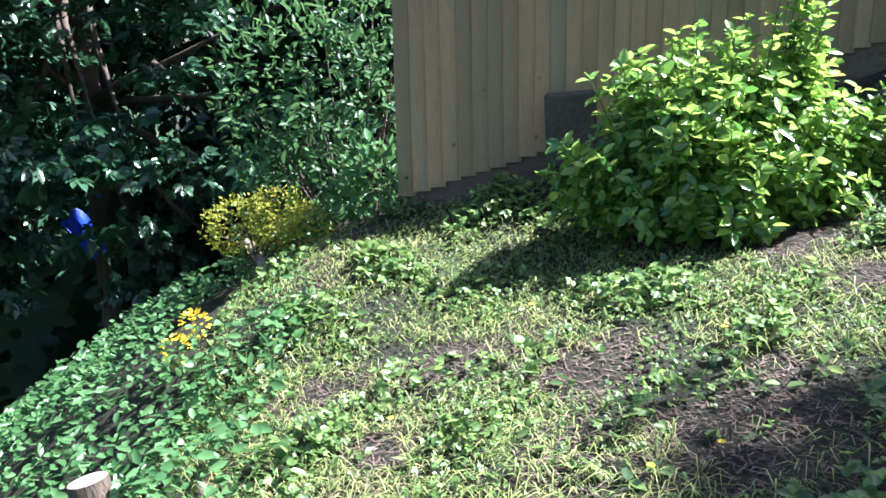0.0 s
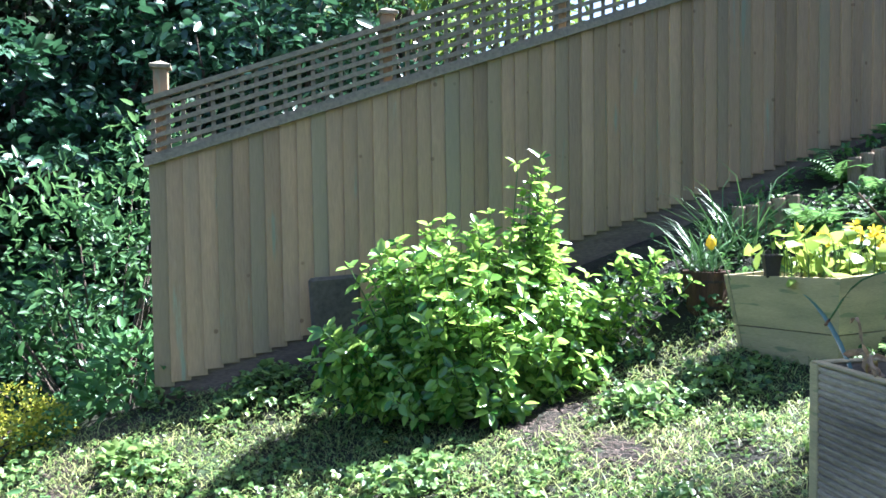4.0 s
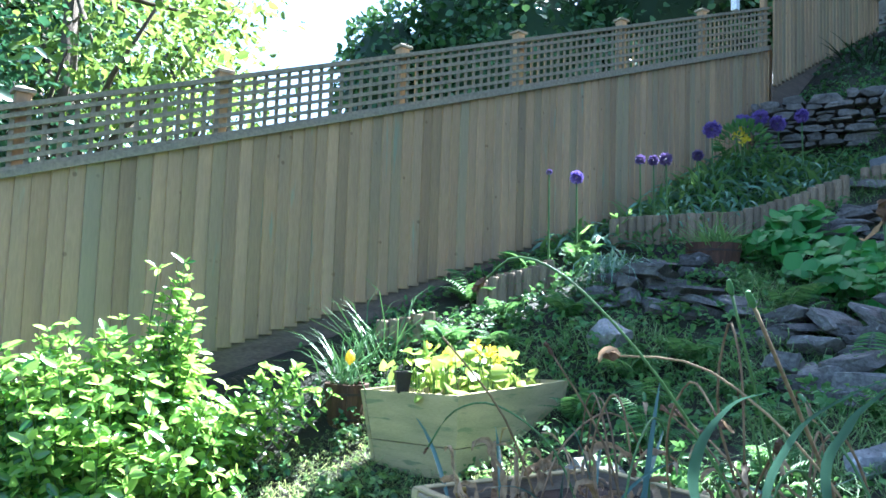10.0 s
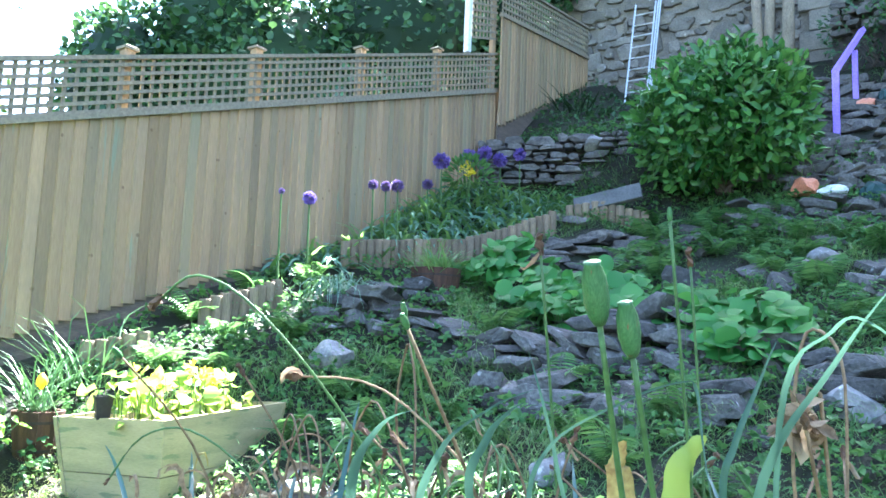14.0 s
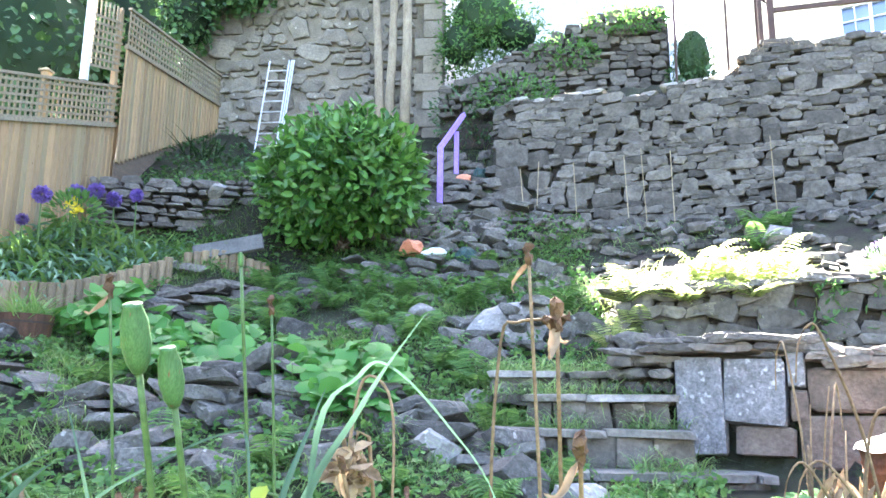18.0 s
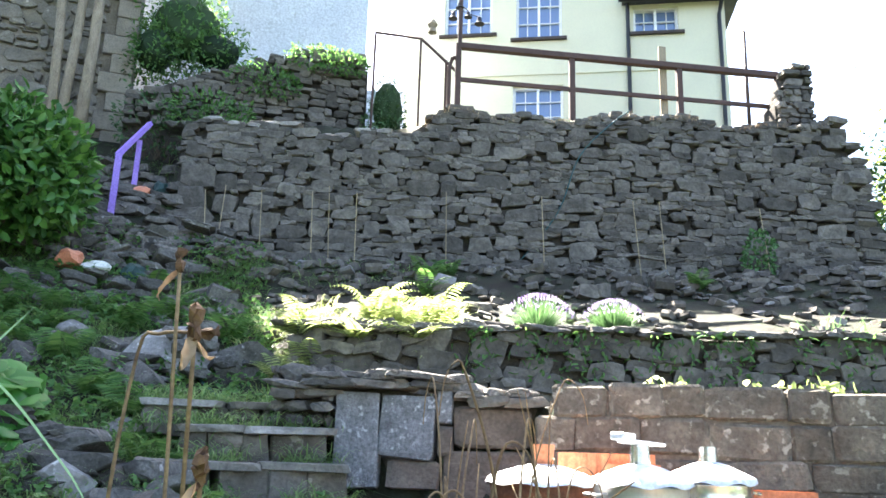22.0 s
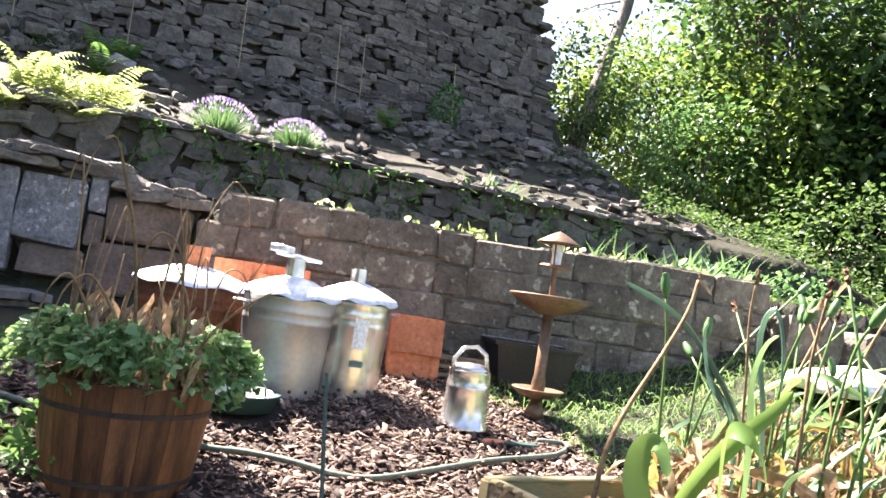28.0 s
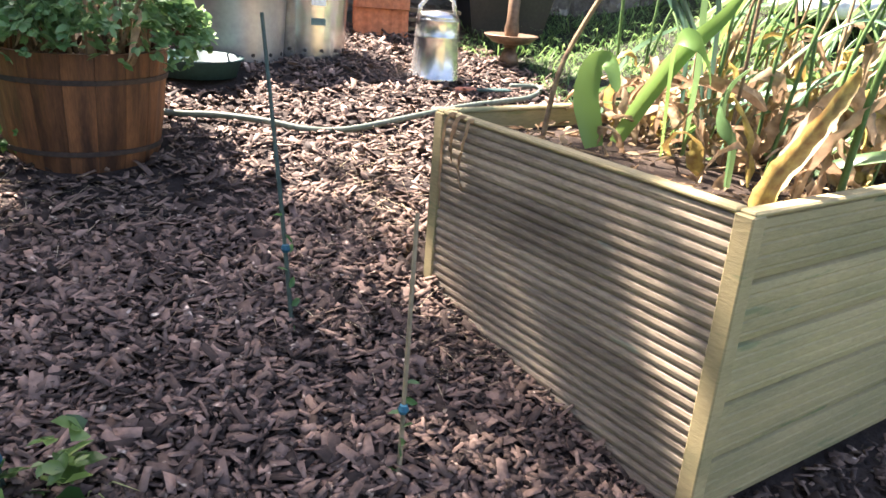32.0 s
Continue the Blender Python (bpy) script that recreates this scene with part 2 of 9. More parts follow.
def tube(bm, points, r0, r1=None, seg=6):
    """Round bar along points, tapering from r0 to r1."""
    r1 = r0 if r1 is None else r1
    pts = [Vector(p) for p in points]
    prev, n = None, len(pts)
    up = Vector((0.31, 0.17, 0.93))
    for i, p in enumerate(pts):
        d = (pts[min(i + 1, n - 1)] - pts[max(i - 1, 0)]).normalized()
        if abs(d.dot(up)) > 0.97:
            up = Vector((0.9, 0.3, 0.1))
        a = d.cross(up).normalized()
        b = d.cross(a)
        r = r0 + (r1 - r0) * i / max(n - 1, 1)
        ring = [bm.verts.new(p + (a * math.cos(2 * math.pi * k / seg) + b * math.sin(2 * math.pi * k / seg)) * r) for k in range(seg)]
        if prev:
            for k in range(seg):
                bm.faces.new((prev[k], prev[(k + 1) % seg], ring[(k + 1) % seg], ring[k]))
        else:
            bm.faces.new(ring[::-1])
        prev = ring
    bm.faces.new(prev)
    return bm


def smooth_path(pts, k=5):
    out = []
    for i in range(len(pts) - 1):
        p0, p1, p2, p3 = (Vector(pts[max(0, min(len(pts) - 1, j))]) for j in (i - 1, i, i + 1, i + 2))
        for s in range(k):
            t = s / k
            out.append(0.5 * (2 * p1 + (p2 - p0) * t + (2 * p0 - 5 * p1 + 4 * p2 - p3) * t * t + (3 * p1 - p0 - 3 * p2 + p3) * t ** 3))
    return out + [Vector(pts[-1])]


# ---- lie of the land ----
FENCE_X = -5.6
BLOCK_A, BLOCK_B = Vector((1.95, 4.75)), Vector((5.46, 2.72))      # line of the block wall
WALL_A, WALL_B = Vector((-0.55, 11.05)), Vector((9.3, 8.5))        # foot of the big rubble wall
# spot heights: x, y, z
SPOTS = ((-5.6, -0.9, 0.2), (-5.6, 2.4, 1.05), (-5.5, 5.2, 2.1), (-5.5, 3.8, 1.6), (-4.7, 1.05, 0.25), (-4, -0.1, -0.02), (-3.9, 2.5, 0.5),
         (-2.7, -0.4, -0.17), (-2.2, 0.7, 0.05), (-2.2, 1.5, 0.3), (0, 0, 0.0), (1.5, 0.6, 0.38), (1.62, 1.55, 0.5), (2.55, 2.6, 0.84), (1.2, 2.75, 0.66), (2.6, 2.6, 0.83),
         (2.3, 3.6, 0.82), (3.3, 3.3, 0.9), (3.3, 3.8, 0.93), (4.2, 3.3, 1.15), (5.4, 2.4, 1.4), (0.5, 5.0, 1.1), (-2, 4.0, 1.0), (-4.6, 4.6, 1.55), (0, 3.4, 0.75), (-1.2, 4.9, 1.4))


def smoothstep(a, b, v):
    k = min(1, max(0, (v - a) / (b - a)))
    return k * k * (3 - 2 * k)


def land(x, y):
    """Height of the ground: a slope uphill towards +y, cut by the block wall, the rock ledge and the big wall."""
    num = den = 0.0
    for sx, sy, sz in SPOTS:
        d2 = (x - sx) ** 2 + (y - sy) ** 2
        w = math.exp(-d2 / 1.1) + 2e-3 / (1 + d2)
        num, den = num + w * (sz - 0.27 * sy), den + w
    z = num / den + 0.27 * min(y, 6)
    w = smoothstep(5.2, 6.6, y)
    hill = 1.82 + (min(y, 9) - 6.5) * 0.5 + max(0, y - 9) * 0.75
    if x < -3:
        hill += 0.5 * smoothstep(-4.2, -5.2, x) * (1 - smoothstep(8, 9.5, y)) + (0.22 + 0.35 * smoothstep(9.2, 9.5, y)) * smoothstep(-3, -3.6, x)
    z = z * (1 - w) + w * hill
    d, dw = (BLOCK_B - BLOCK_A).normalized(), (WALL_B - WALL_A).normalized()
    s = (x - BLOCK_A.x) * -d.y + (y - BLOCK_A.y) * d.x            # distance behind the block wall
    q = (x - WALL_A.x) * -dw.y + (y - WALL_A.y) * dw.x            # distance behind the big wall
    right = smoothstep(0.55, 1.15, x)
    u = (x - 1.55) * 0.3405 + (y - 6.9) * 0.9402                  # distance behind the stone ledge
    f = max(0, u - 0.25) / (max(0, u - 0.25) + max(0.01, -q))
    bank = 1.8 + 0.7 * smoothstep(0.02, 0.25, u) + 1.32 * f
    up = smoothstep(0.06, 0.2, s)
    z = z * (1 - right) + right * (z * (1 - up) + bank * up)
    if -0.8 < x and q < 0.1:
        foot = smoothstep(-1.6, -0.1, q) * smoothstep(-0.8, 0.2, x) * (1 - smoothstep(9.5, 10.5, x))
        z = z * (1 - foot) + (3.8 + 0.25 * smoothstep(6, 9, x)) * foot
    if x > -0.6 and q > 0.1:
        z += (6.1 + 0.3 * smoothstep(2.6, 3.4, x) - z) * smoothstep(0.1, 0.45, q) * (1 - smoothstep(8.6, 10.5, x))
    z -= 0.28 * min(5, max(0, -1.3 - 0.14 * max(0, x + 5.5) - y)) * (1 - smoothstep(0.5, 3, x))
    z -= 0.75 * min(2.4, max(0, -5.9 - x)) * smoothstep(1.5, -1.5, y)
    if x < -6.2:
        z -= 0.4 * min(3, -6.2 - x)
    bed = 0.1 + 0.11 * smoothstep(3.2, 4.8, y) + 0.3 * (y + 0.87) + 0.0018 * (y + 0.87) ** 2
    z += max(0, bed - z) * smoothstep(-4.95, -5.45, x) * smoothstep(-1.2, -0.6, y) * (1 - smoothstep(8.6, 9.2, y))
    terrace = smoothstep(-2.9, -3.3, x) * smoothstep(9.3, 9.7, y) * (1 - smoothstep(13.2, 13.8, y))
    z += (4.32 + 0.49 * (y - 9.7) + 0.32 * smoothstep(-4.7, -5.4, x) * smoothstep(9.8, 11, y) - z) * terrace
    z = min(z, 6.6)
    if x > 9.8:
        z -= 0.3 * min(14, x - 9.8)
    return z + 0.035 * noise.noise((x * 1.3, y * 1.3, 0.0)) + 0.015 * noise.noise((x * 5, y * 5, 3.0))


def grid_axis(lo, hi, fine_lo, fine_hi, fine, coarse):
    out, v = [], lo
    while v < hi:
        out.append(v)
        v += fine if fine_lo <= v < fine_hi else coarse
    return out + [hi]


gx = [-400, -150, -60, -30] + grid_axis(-18, 18, -7, 10.4, 0.1, 0.6) + [30, 60, 150, 400]
gy = [-400, -150, -60, -30] + grid_axis(-14, 24, -2.5, 11.6, 0.1, 0.5) + [40, 80, 160, 400]
verts = [(x, y, land(max(-18, min(18, x)), max(-14, min(24, y)))) for y in gy for x in gx]
W = len(gx)
faces = [(j * W + i, j * W + i + 1, (j + 1) * W + i + 1, (j + 1) * W + i) for j in range(len(gy) - 1) for i in range(W - 1)]
tagged(new("ground", raw_mesh("ground", verts, faces, M["soil"], smooth=True)), "sloping garden ground of dark soil and moss", "ground", kind="structure")

M["cap_pale"] = mat("cap_pale", (0.34, 0.32, 0.29), (0.22, 0.21, 0.19), rough=0.9, scale=7, fine=40, bump=0.7, depth=0.014, vary=0.25)
M["old_stone"] = mat("old_stone", (0.235, 0.215, 0.178), (0.14, 0.128, 0.108), rough=0.95, scale=4, fine=30, bump=0.7, depth=0.015, vary=0.25, third=(0.4, 0.38, 0.33), third_at=0.66)
M["old_mortar"] = mat("old_mortar", (0.25, 0.225, 0.18), (0.16, 0.145, 0.12), rough=1.0, scale=5, fine=35, bump=0.7, depth=0.015)
M["quoin"] = mat("quoin", (0.3, 0.27, 0.22), (0.22, 0.2, 0.165), rough=0.95, scale=4, fine=45, bump=0.5, vary=0.15)
M["slab_stone"] = mat("slab_stone", (0.15, 0.15, 0.15), (0.4, 0.41, 0.42), rough=0.9, scale=5, fine=60, bump=0.5, mix=0.35)
M["slate"] = mat("slate", (0.085, 0.08, 0.072), (0.15, 0.138, 0.12), rough=0.75, scale=9, fine=30, bump=0.9, depth=0.02, vary=0.35, grain=(0.55, 1.5), third=(0.3, 0.3, 0.28), third_at=0.7)
M["frame_white"] = mat("frame_white", (0.82, 0.83, 0.83), (0.76, 0.77, 0.77), rough=0.4, bump=0, scale=3)
M["sill_brown"] = mat("sill_brown", (0.07, 0.05, 0.04), rough=0.6, bump=0.1)
M["rail_brown"] = mat("rail_brown", (0.085, 0.05, 0.04), (0.06, 0.038, 0.032), rough=0.65, scale=6, bump=0.1)
M["black_pipe"] = mat("black_pipe", (0.018, 0.019, 0.021), (0.028, 0.028, 0.03), rough=0.4, bump=0)
M["roof_slate"] = mat("roof_slate", (0.09, 0.09, 0.1), (0.06, 0.06, 0.065), rough=0.7, scale=5)
M["gravel_board"] = mat("gravel_board", (0.17, 0.13, 0.095), (0.11, 0.085, 0.065), rough=0.9, scale=4, fine=25, stretch=(3, 1, 6))
M["log_wood"] = mat("log_wood", (0.25, 0.19, 0.12), (0.16, 0.125, 0.085), rough=0.9, scale=4, fine=30, stretch=(4, 4, 0.7), vary=0.25)
M["old_wood"] = mat("old_wood", (0.34, 0.28, 0.19), (0.24, 0.2, 0.14), rough=0.9, scale=4, fine=30, stretch=(4, 4, 0.6))
glass = bpy.data.materials.new("window_glass")
glass.use_nodes = True
gb = glass.node_tree.nodes["Principled BSDF"]
gb.inputs["Base Color"].default_value, gb.inputs["Roughness"].default_value = (0.16, 0.24, 0.42, 1), 0.08
gb.inputs["Specular IOR Level"].default_value = 1.0
M["window_glass"] = glass

# ---- stones: a few rough unit blocks, reused ----
rng = random.Random(4)


def rough_stone(seed, jag=0.34, round_=0.03):
    """Unit stone, front towards -y: uneven outline of ten corners, broken front of flat facets, uneven depth."""
    r = random.Random(seed)
    w = lambda k: r.uniform(-k, k) * jag
    cut = lambda: 0.5 - 0.5 * jag * r.random() ** 1.3
    ring = [(cut(), cut()), (0.18 + w(0.3), 0.5 + w(0.34)), (-0.18 + w(0.3), 0.5 + w(0.34)), (-cut(), cut()), (-0.5 + w(0.3), w(0.5)),
            (-cut(), -cut()), (-0.18 + w(0.3), -0.5 + w(0.34)), (0.18 + w(0.3), -0.5 + w(0.34)), (cut(), -cut()), (0.5 + w(0.3), w(0.5))]
    m = len(ring)
    bm = bmesh.new()
    tip = (w(0.25), w(0.25))
    back = [bm.verts.new((x * 0.95, 0.5, z * 0.95)) for x, z in ring]
    mid = [bm.verts.new((x, -0.42 + 0.14 * (tip[0] * x + tip[1] * z) + r.uniform(-0.035, 0.035), z)) for x, z in ring]
    front = [bm.verts.new((x * (1 - 1.8 * round_) + r.uniform(-0.02, 0.02), v.co.y - 0.022 - r.uniform(0, 0.035), z * (1 - 2.2 * round_) + r.uniform(-0.02, 0.02))) for (x, z), v in zip(ring, mid)]
    inner = [bm.verts.new((x * 0.5 + w(0.3), -0.455 - r.uniform(0, 0.055), z * 0.5 + w(0.3))) for x, z in ring[::2]]
    for i in range(m):
        j = (i + 1) % m
        bm.faces.new((back[i], back[j], mid[j], mid[i]))
        bm.faces.new((mid[i], mid[j], front[j], front[i]))
    for k in range(5):
        i, j, nxt = 2 * k, 2 * k + 1, (2 * k + 2) % m
        bm.faces.new((front[i], front[j], inner[k]))
        bm.faces.new((front[j], front[nxt], inner[(k + 1) % 5], inner[k]))
    bm.faces.new(inner)
    bm.faces.new(back[::-1])
    bmesh.ops.recalc_face_normals(bm, faces=bm.faces)
    return bm


def square_stone(seed, chip=0.04):
    """Unit dressed block, nearly square, with knocked corners."""
    r = random.Random(seed)
    bm = bmesh.new()
    box(bm, -0.5, 0.5, -0.5, 0.5, -0.5, 0.5, bevel=chip)
    for v in bm.verts:
        v.co += Vector((r.uniform(-1, 1), r.uniform(-1, 1), r.uniform(-1, 1))) * chip * 0.45
    return bm


STONES = {}
for key, maker, material in (("rubble", lambda s: rough_stone(s, 0.3, 0.024), "stone"), ("old", lambda s: rough_stone(s, 0.5, 0.05), "old_stone"),
                             ("slate", lambda s: rough_stone(s, 0.42, 0.03), "slate"), ("block", lambda s: square_stone(s, 0.085), "block_stone"), ("quoin", square_stone, "quoin")):
    STONES[key] = [mesh_of("stone_" + key, maker(50 + i), M[material]) for i in range(14)]


def courses(length, height, hmin, hmax, wmin, wmax, r, split=0.3):
    """Random coursed layout: (x, z, w, h) of each stone."""
    out, z = [], 0.0
    wave = [r.uniform(-0.04, 0.04) for _ in range(40)]
    while z < height:
        h = r.uniform(hmin, hmax)
        x = r.uniform(-wmax / 2, 0)
        while x < length:
            w = r.uniform(wmin, wmax) * (0.7 + 0.6 * r.random())
            dz = 0.13 * noise.noise((x * 0.9, z * 1.6, 3.3)) + 0.05 * noise.noise((x * 2.7, z * 3.0, 8.1)) + r.uniform(-0.012, 0.012)
            x0, x1 = max(0, x), min(length, x + w)
            if x1 - x0 > 0.05:
                if r.random() < split and h > 0.1:
                    c = r.uniform(0.35, 0.65)
                    out.append(((x0 + x1) / 2, z + dz + h * c / 2, x1 - x0, h * c))
                    m2 = x0 + (x1 - x0) * r.uniform(0.35, 0.65)
                    out.append(((x0 + m2) / 2, z + dz + h * (1 + c) / 2, m2 - x0, h * (1 - c)))
                    out.append(((x1 + m2) / 2, z + dz + h * (1 + c) / 2, x1 - m2, h * (1 - c)))
                else:
                    out.append(((x0 + x1) / 2, z + dz + h / 2, x1 - x0, h))
            x += w
        z += h
    return out


def rubble_layout(length, height, r, big=70, hmin=0.045, hmax=0.105, wmin=0.1, wmax=0.3, bw=(0.22, 0.46), bh=(0.12, 0.24), bias=1.0):
    """Thin uneven courses with larger blocks let into them."""
    small, bigs = courses(length, height, hmin, hmax, wmin, wmax, r, 0.12), []
    for _ in range(big * 6):
        w, h = r.uniform(*bw), r.uniform(*bh)
        x, z = w / 2 + (length - w) * r.random() ** bias, h / 2 + (height - h / 2) * r.random() ** bias
        if len(bigs) < big and all(abs(x - b[0]) > (w + b[2]) / 2 + 0.02 or abs(z - b[1]) > (h + b[3]) / 2 + 0.02 for b in bigs):
            bigs.append((x, z, w, h))
    return bigs + [s for s in small if not any(abs(s[0] - b[0]) < b[2] / 2 + s[2] * 0.06 and abs(s[1] - b[1]) < b[3] / 2 + s[3] * 0.06 for b in bigs)]


def lay_stones(parent, kind, placed, depth, r, nearest=300, proud=0.03, gap=0.012, name="stone", batter=0.0, key=None, twist=3):
    """Lays stones on a wall's front (local y=0, facing -y). The first ones are parts, the rest one joined part."""
    placed = sorted(placed, key=key) if key else placed
    variants = STONES[kind]
    rest_v, rest_f = [], []
    for i, (x, z, w, h) in enumerate(placed):
        me = variants[r.randrange(len(variants))]
        m = Matrix.LocRotScale((x, depth / 2 - r.uniform(0, proud) + batter * z, z),
                               Euler((radians(r.uniform(-twist, twist) * 0.5), radians(r.uniform(-twist, twist) * 1.3), radians(r.uniform(-twist, twist) * 0.6))), (max(0.02, w - gap), depth, max(0.015, h - gap)))
        if i < nearest:
            ob = new(name, me)
            ob.parent = parent
            ob.matrix_local = m
        else:
            o = len(rest_v)
            rest_v += [m @ v.co for v in me.vertices]
            rest_f += [tuple(o + k for k in p.vertices) for p in me.polygons]
    if rest_v:
        ob = part(name, raw_mesh(name + "s", rest_v, rest_f, variants[0].materials[0]), None, parent)
        tagged(ob, kind="stuff")


def along(a, b, z=0.0):
    """Pose with x from a to b, y away from the viewer's side."""
    return pose(a[0], a[1], z, 0, 0, math.degrees(math.atan2(b[1] - a[1], b[0] - a[0])))


def wall_core(name, outline, depth, material, m, label, category="wall", y0=0.05, kind="structure"):
    """Solid core of a wall from its outline in x and z."""
    bm = bmesh.new()
    f = [bm.verts.new((x, y0, z)) for x, z in outline]
    b = [bm.verts.new((x, y0 + depth, z)) for x, z in outline]
    n = len(outline)
    bm.faces.new(f)
    bm.faces.new(b[::-1])
    for i in range(n):
        bm.faces.new((f[i], b[i], b[(i + 1) % n], f[(i + 1) % n]))
    bmesh.ops.recalc_face_normals(bm, faces=bm.faces)
    ob = part(name, bm, material)
    ob.matrix_world = m
    return tagged(ob, label, category, kind=kind)


# ---- big rubble retaining wall ----
LW = (WALL_B - WALL_A).length
top_of = lambda x: 2.2 + 0.06 * math.sin(x * 2.1) + 0.05 * math.sin(x * 5.3) + 0.34 * smoothstep(3.0, 4.1, x) + 0.06 * smoothstep(4, 9, x)
bot = 3.72
prof = [(-0.05, -0.6), (LW, -0.6)] + [(LW - 0.35 - k * LW / 30 * 0.965, top_of(LW - k * LW / 30) - 0.06) for k in range(31)]
BW = along(WALL_A, WALL_B, bot)
big = wall_core("wall_rubble", prof, 0.5, M["mortar"], BW, "tall dry-stone rubble retaining wall in shade", y0=0.1)
r = random.Random(11)
for v in big.data.vertices:
    v.co.y += 0.06 * max(0, v.co.z)
st = [s for s in rubble_layout(LW + 0.4, 2.75, r, 210, 0.035, 0.095, 0.08, 0.32, (0.2, 0.5), (0.11, 0.25), 1.3) if s[1] + s[3] * 0.3 < top_of(s[0]) and s[0] + s[2] / 2 < LW + 0.34 - 0.2 * s[1]]
st += [(x, top_of(x) + r.uniform(-0.01, 0.05), r.uniform(0.12, 0.32), r.uniform(0.05, 0.12)) for x in np.arange(3.6, LW - 0.3, 0.17)]
corner = [(0.3, 0.16, 0.6, 0.27), (0.26, 0.45, 0.5, 0.28), (0.74, 0.4, 0.42, 0.3), (0.29, 0.75, 0.55, 0.29), (0.24, 1.06, 0.44, 0.3), (0.72, 0.98, 0.36, 0.24), (0.3, 1.38, 0.54, 0.3), (1.15, 0.2, 0.46, 0.26), (1.3, 0.75, 0.42, 0.24)]
st = corner + [s for s in st if not any(abs(s[0] - b[0]) < b[2] / 2 + s[2] * 0.15 and abs(s[1] - b[1]) < b[3] / 2 + s[3] * 0.15 for b in corner)]
lay_stones(big, "rubble", st, 0.3, r, batter=0.06, proud=0.04, gap=-0.02, key=lambda s: -s[2] * s[3] + abs(s[0] - 4) * 0.004, twist=6)
for x in np.arange(0.45, 2.9, 0.27):
    ob = new("capstone", STONES["slate"][r.randrange(14)])
    ob.parent, ob.matrix_local = big, Matrix.LocRotScale((x, 0.3 + r.uniform(-0.05, 0.05), top_of(x) + 0.0), Euler((radians(r.uniform(-6, 6)), radians(r.uniform(-6, 6)), radians(r.uniform(-25, 25)))), (r.uniform(0.2, 0.36), 0.36, 0.07))
    ob.material_slots[0].link = "OBJECT"
    ob.material_slots[0].material = M["cap_pale"]
side = wall_core("wall_rubble_return", [(0.35, -0.6), (2.6, -0.4), (2.2, 2.0), (0.6, 2.4)], 0.4, M["mortar"],
                 along((WALL_B.x - 0.02, WALL_B.y + 0.02), (WALL_B.x + 0.25, WALL_B.y + 2.0), bot), "rounded return of the rubble wall", y0=0.1)
lay_stones(side, "rubble", [s for s in rubble_layout(2.2, 2.6, r, 30, 0.06, 0.14, 0.15, 0.4) if s[0] > 0.1 * s[1]], 0.3, r, nearest=60, proud=0.06, batter=0.08, gap=-0.004)

# ---- old tall masonry wall with dressed corner ----
OLD = along((-6.3, 13.2), (-1.5, 13.2), 5.2)
# core raised past the view, above its stones, to cast shade over the rockery
old = wall_core("wall_old", [(0, -1.5), (4.75, -1.5), (4.75, 8.9), (0, 8.9)], 0.6, M["old_mortar"], OLD, "tall old mortared stone wall with dressed corner stones", y0=0.05)
st = rubble_layout(4.3, 6.2, r, 60, 0.1, 0.26, 0.14, 0.42, (0.35, 0.7), (0.25, 0.45))
lay_stones(old, "old", st, 0.3, r, nearest=300, gap=0.03, proud=0.05, key=lambda s: s[1], twist=6)
z = -0.9
while z < 5.6:
    w = 0.52 if int(z / 0.36) % 2 else 0.36
    ob = new("quoin", STONES["quoin"][r.randrange(14)])
    ob.parent, ob.matrix_local = old, Matrix.LocRotScale((4.78 - w / 2, 0.2, z + 0.17), None, (w, 0.5, 0.335))
    z += 0.345

# ---- low dry wall under the ladder terrace ----
LOWA, LOWB = (-5.5, 8.95), (-3.1, 9.65)
low = wall_core("wall_low", [(0, -0.6), (2.5, -0.6), (2.5, 0.62), (0, 0.6)], 0.4, M["mortar"], along(LOWA, LOWB, 3.65), "low dry-stone wall of thin slates", y0=0.14)
lay_stones(low, "slate", courses(2.5, 0.62, 0.04, 0.13, 0.12, 0.4, r, 0.2), 0.28, r, nearest=120, proud=0.08)

# ---- upper left dry wall above the steps ----
UA, UB = (-1.5, 12.5), (2.35, 12.2)
upw = wall_core("wall_upper", [(0, -1.4), (3.85, -1.4), (3.85, 1.5), (2.2, 1.45), (1.2, 1.1), (0, 0.5)], 0.5, M["mortar"], along(UA, UB, 6.3), "upper dry-stone terrace wall with weeds", y0=0.14)
lay_stones(upw, "rubble", [s for s in rubble_layout(3.8, 1.6, r, 20, 0.06, 0.14, 0.12, 0.36) if s[1] < 0.5 + 0.45 * s[0]], 0.28, r, nearest=120, proud=0.06, gap=0.002, twist=6)

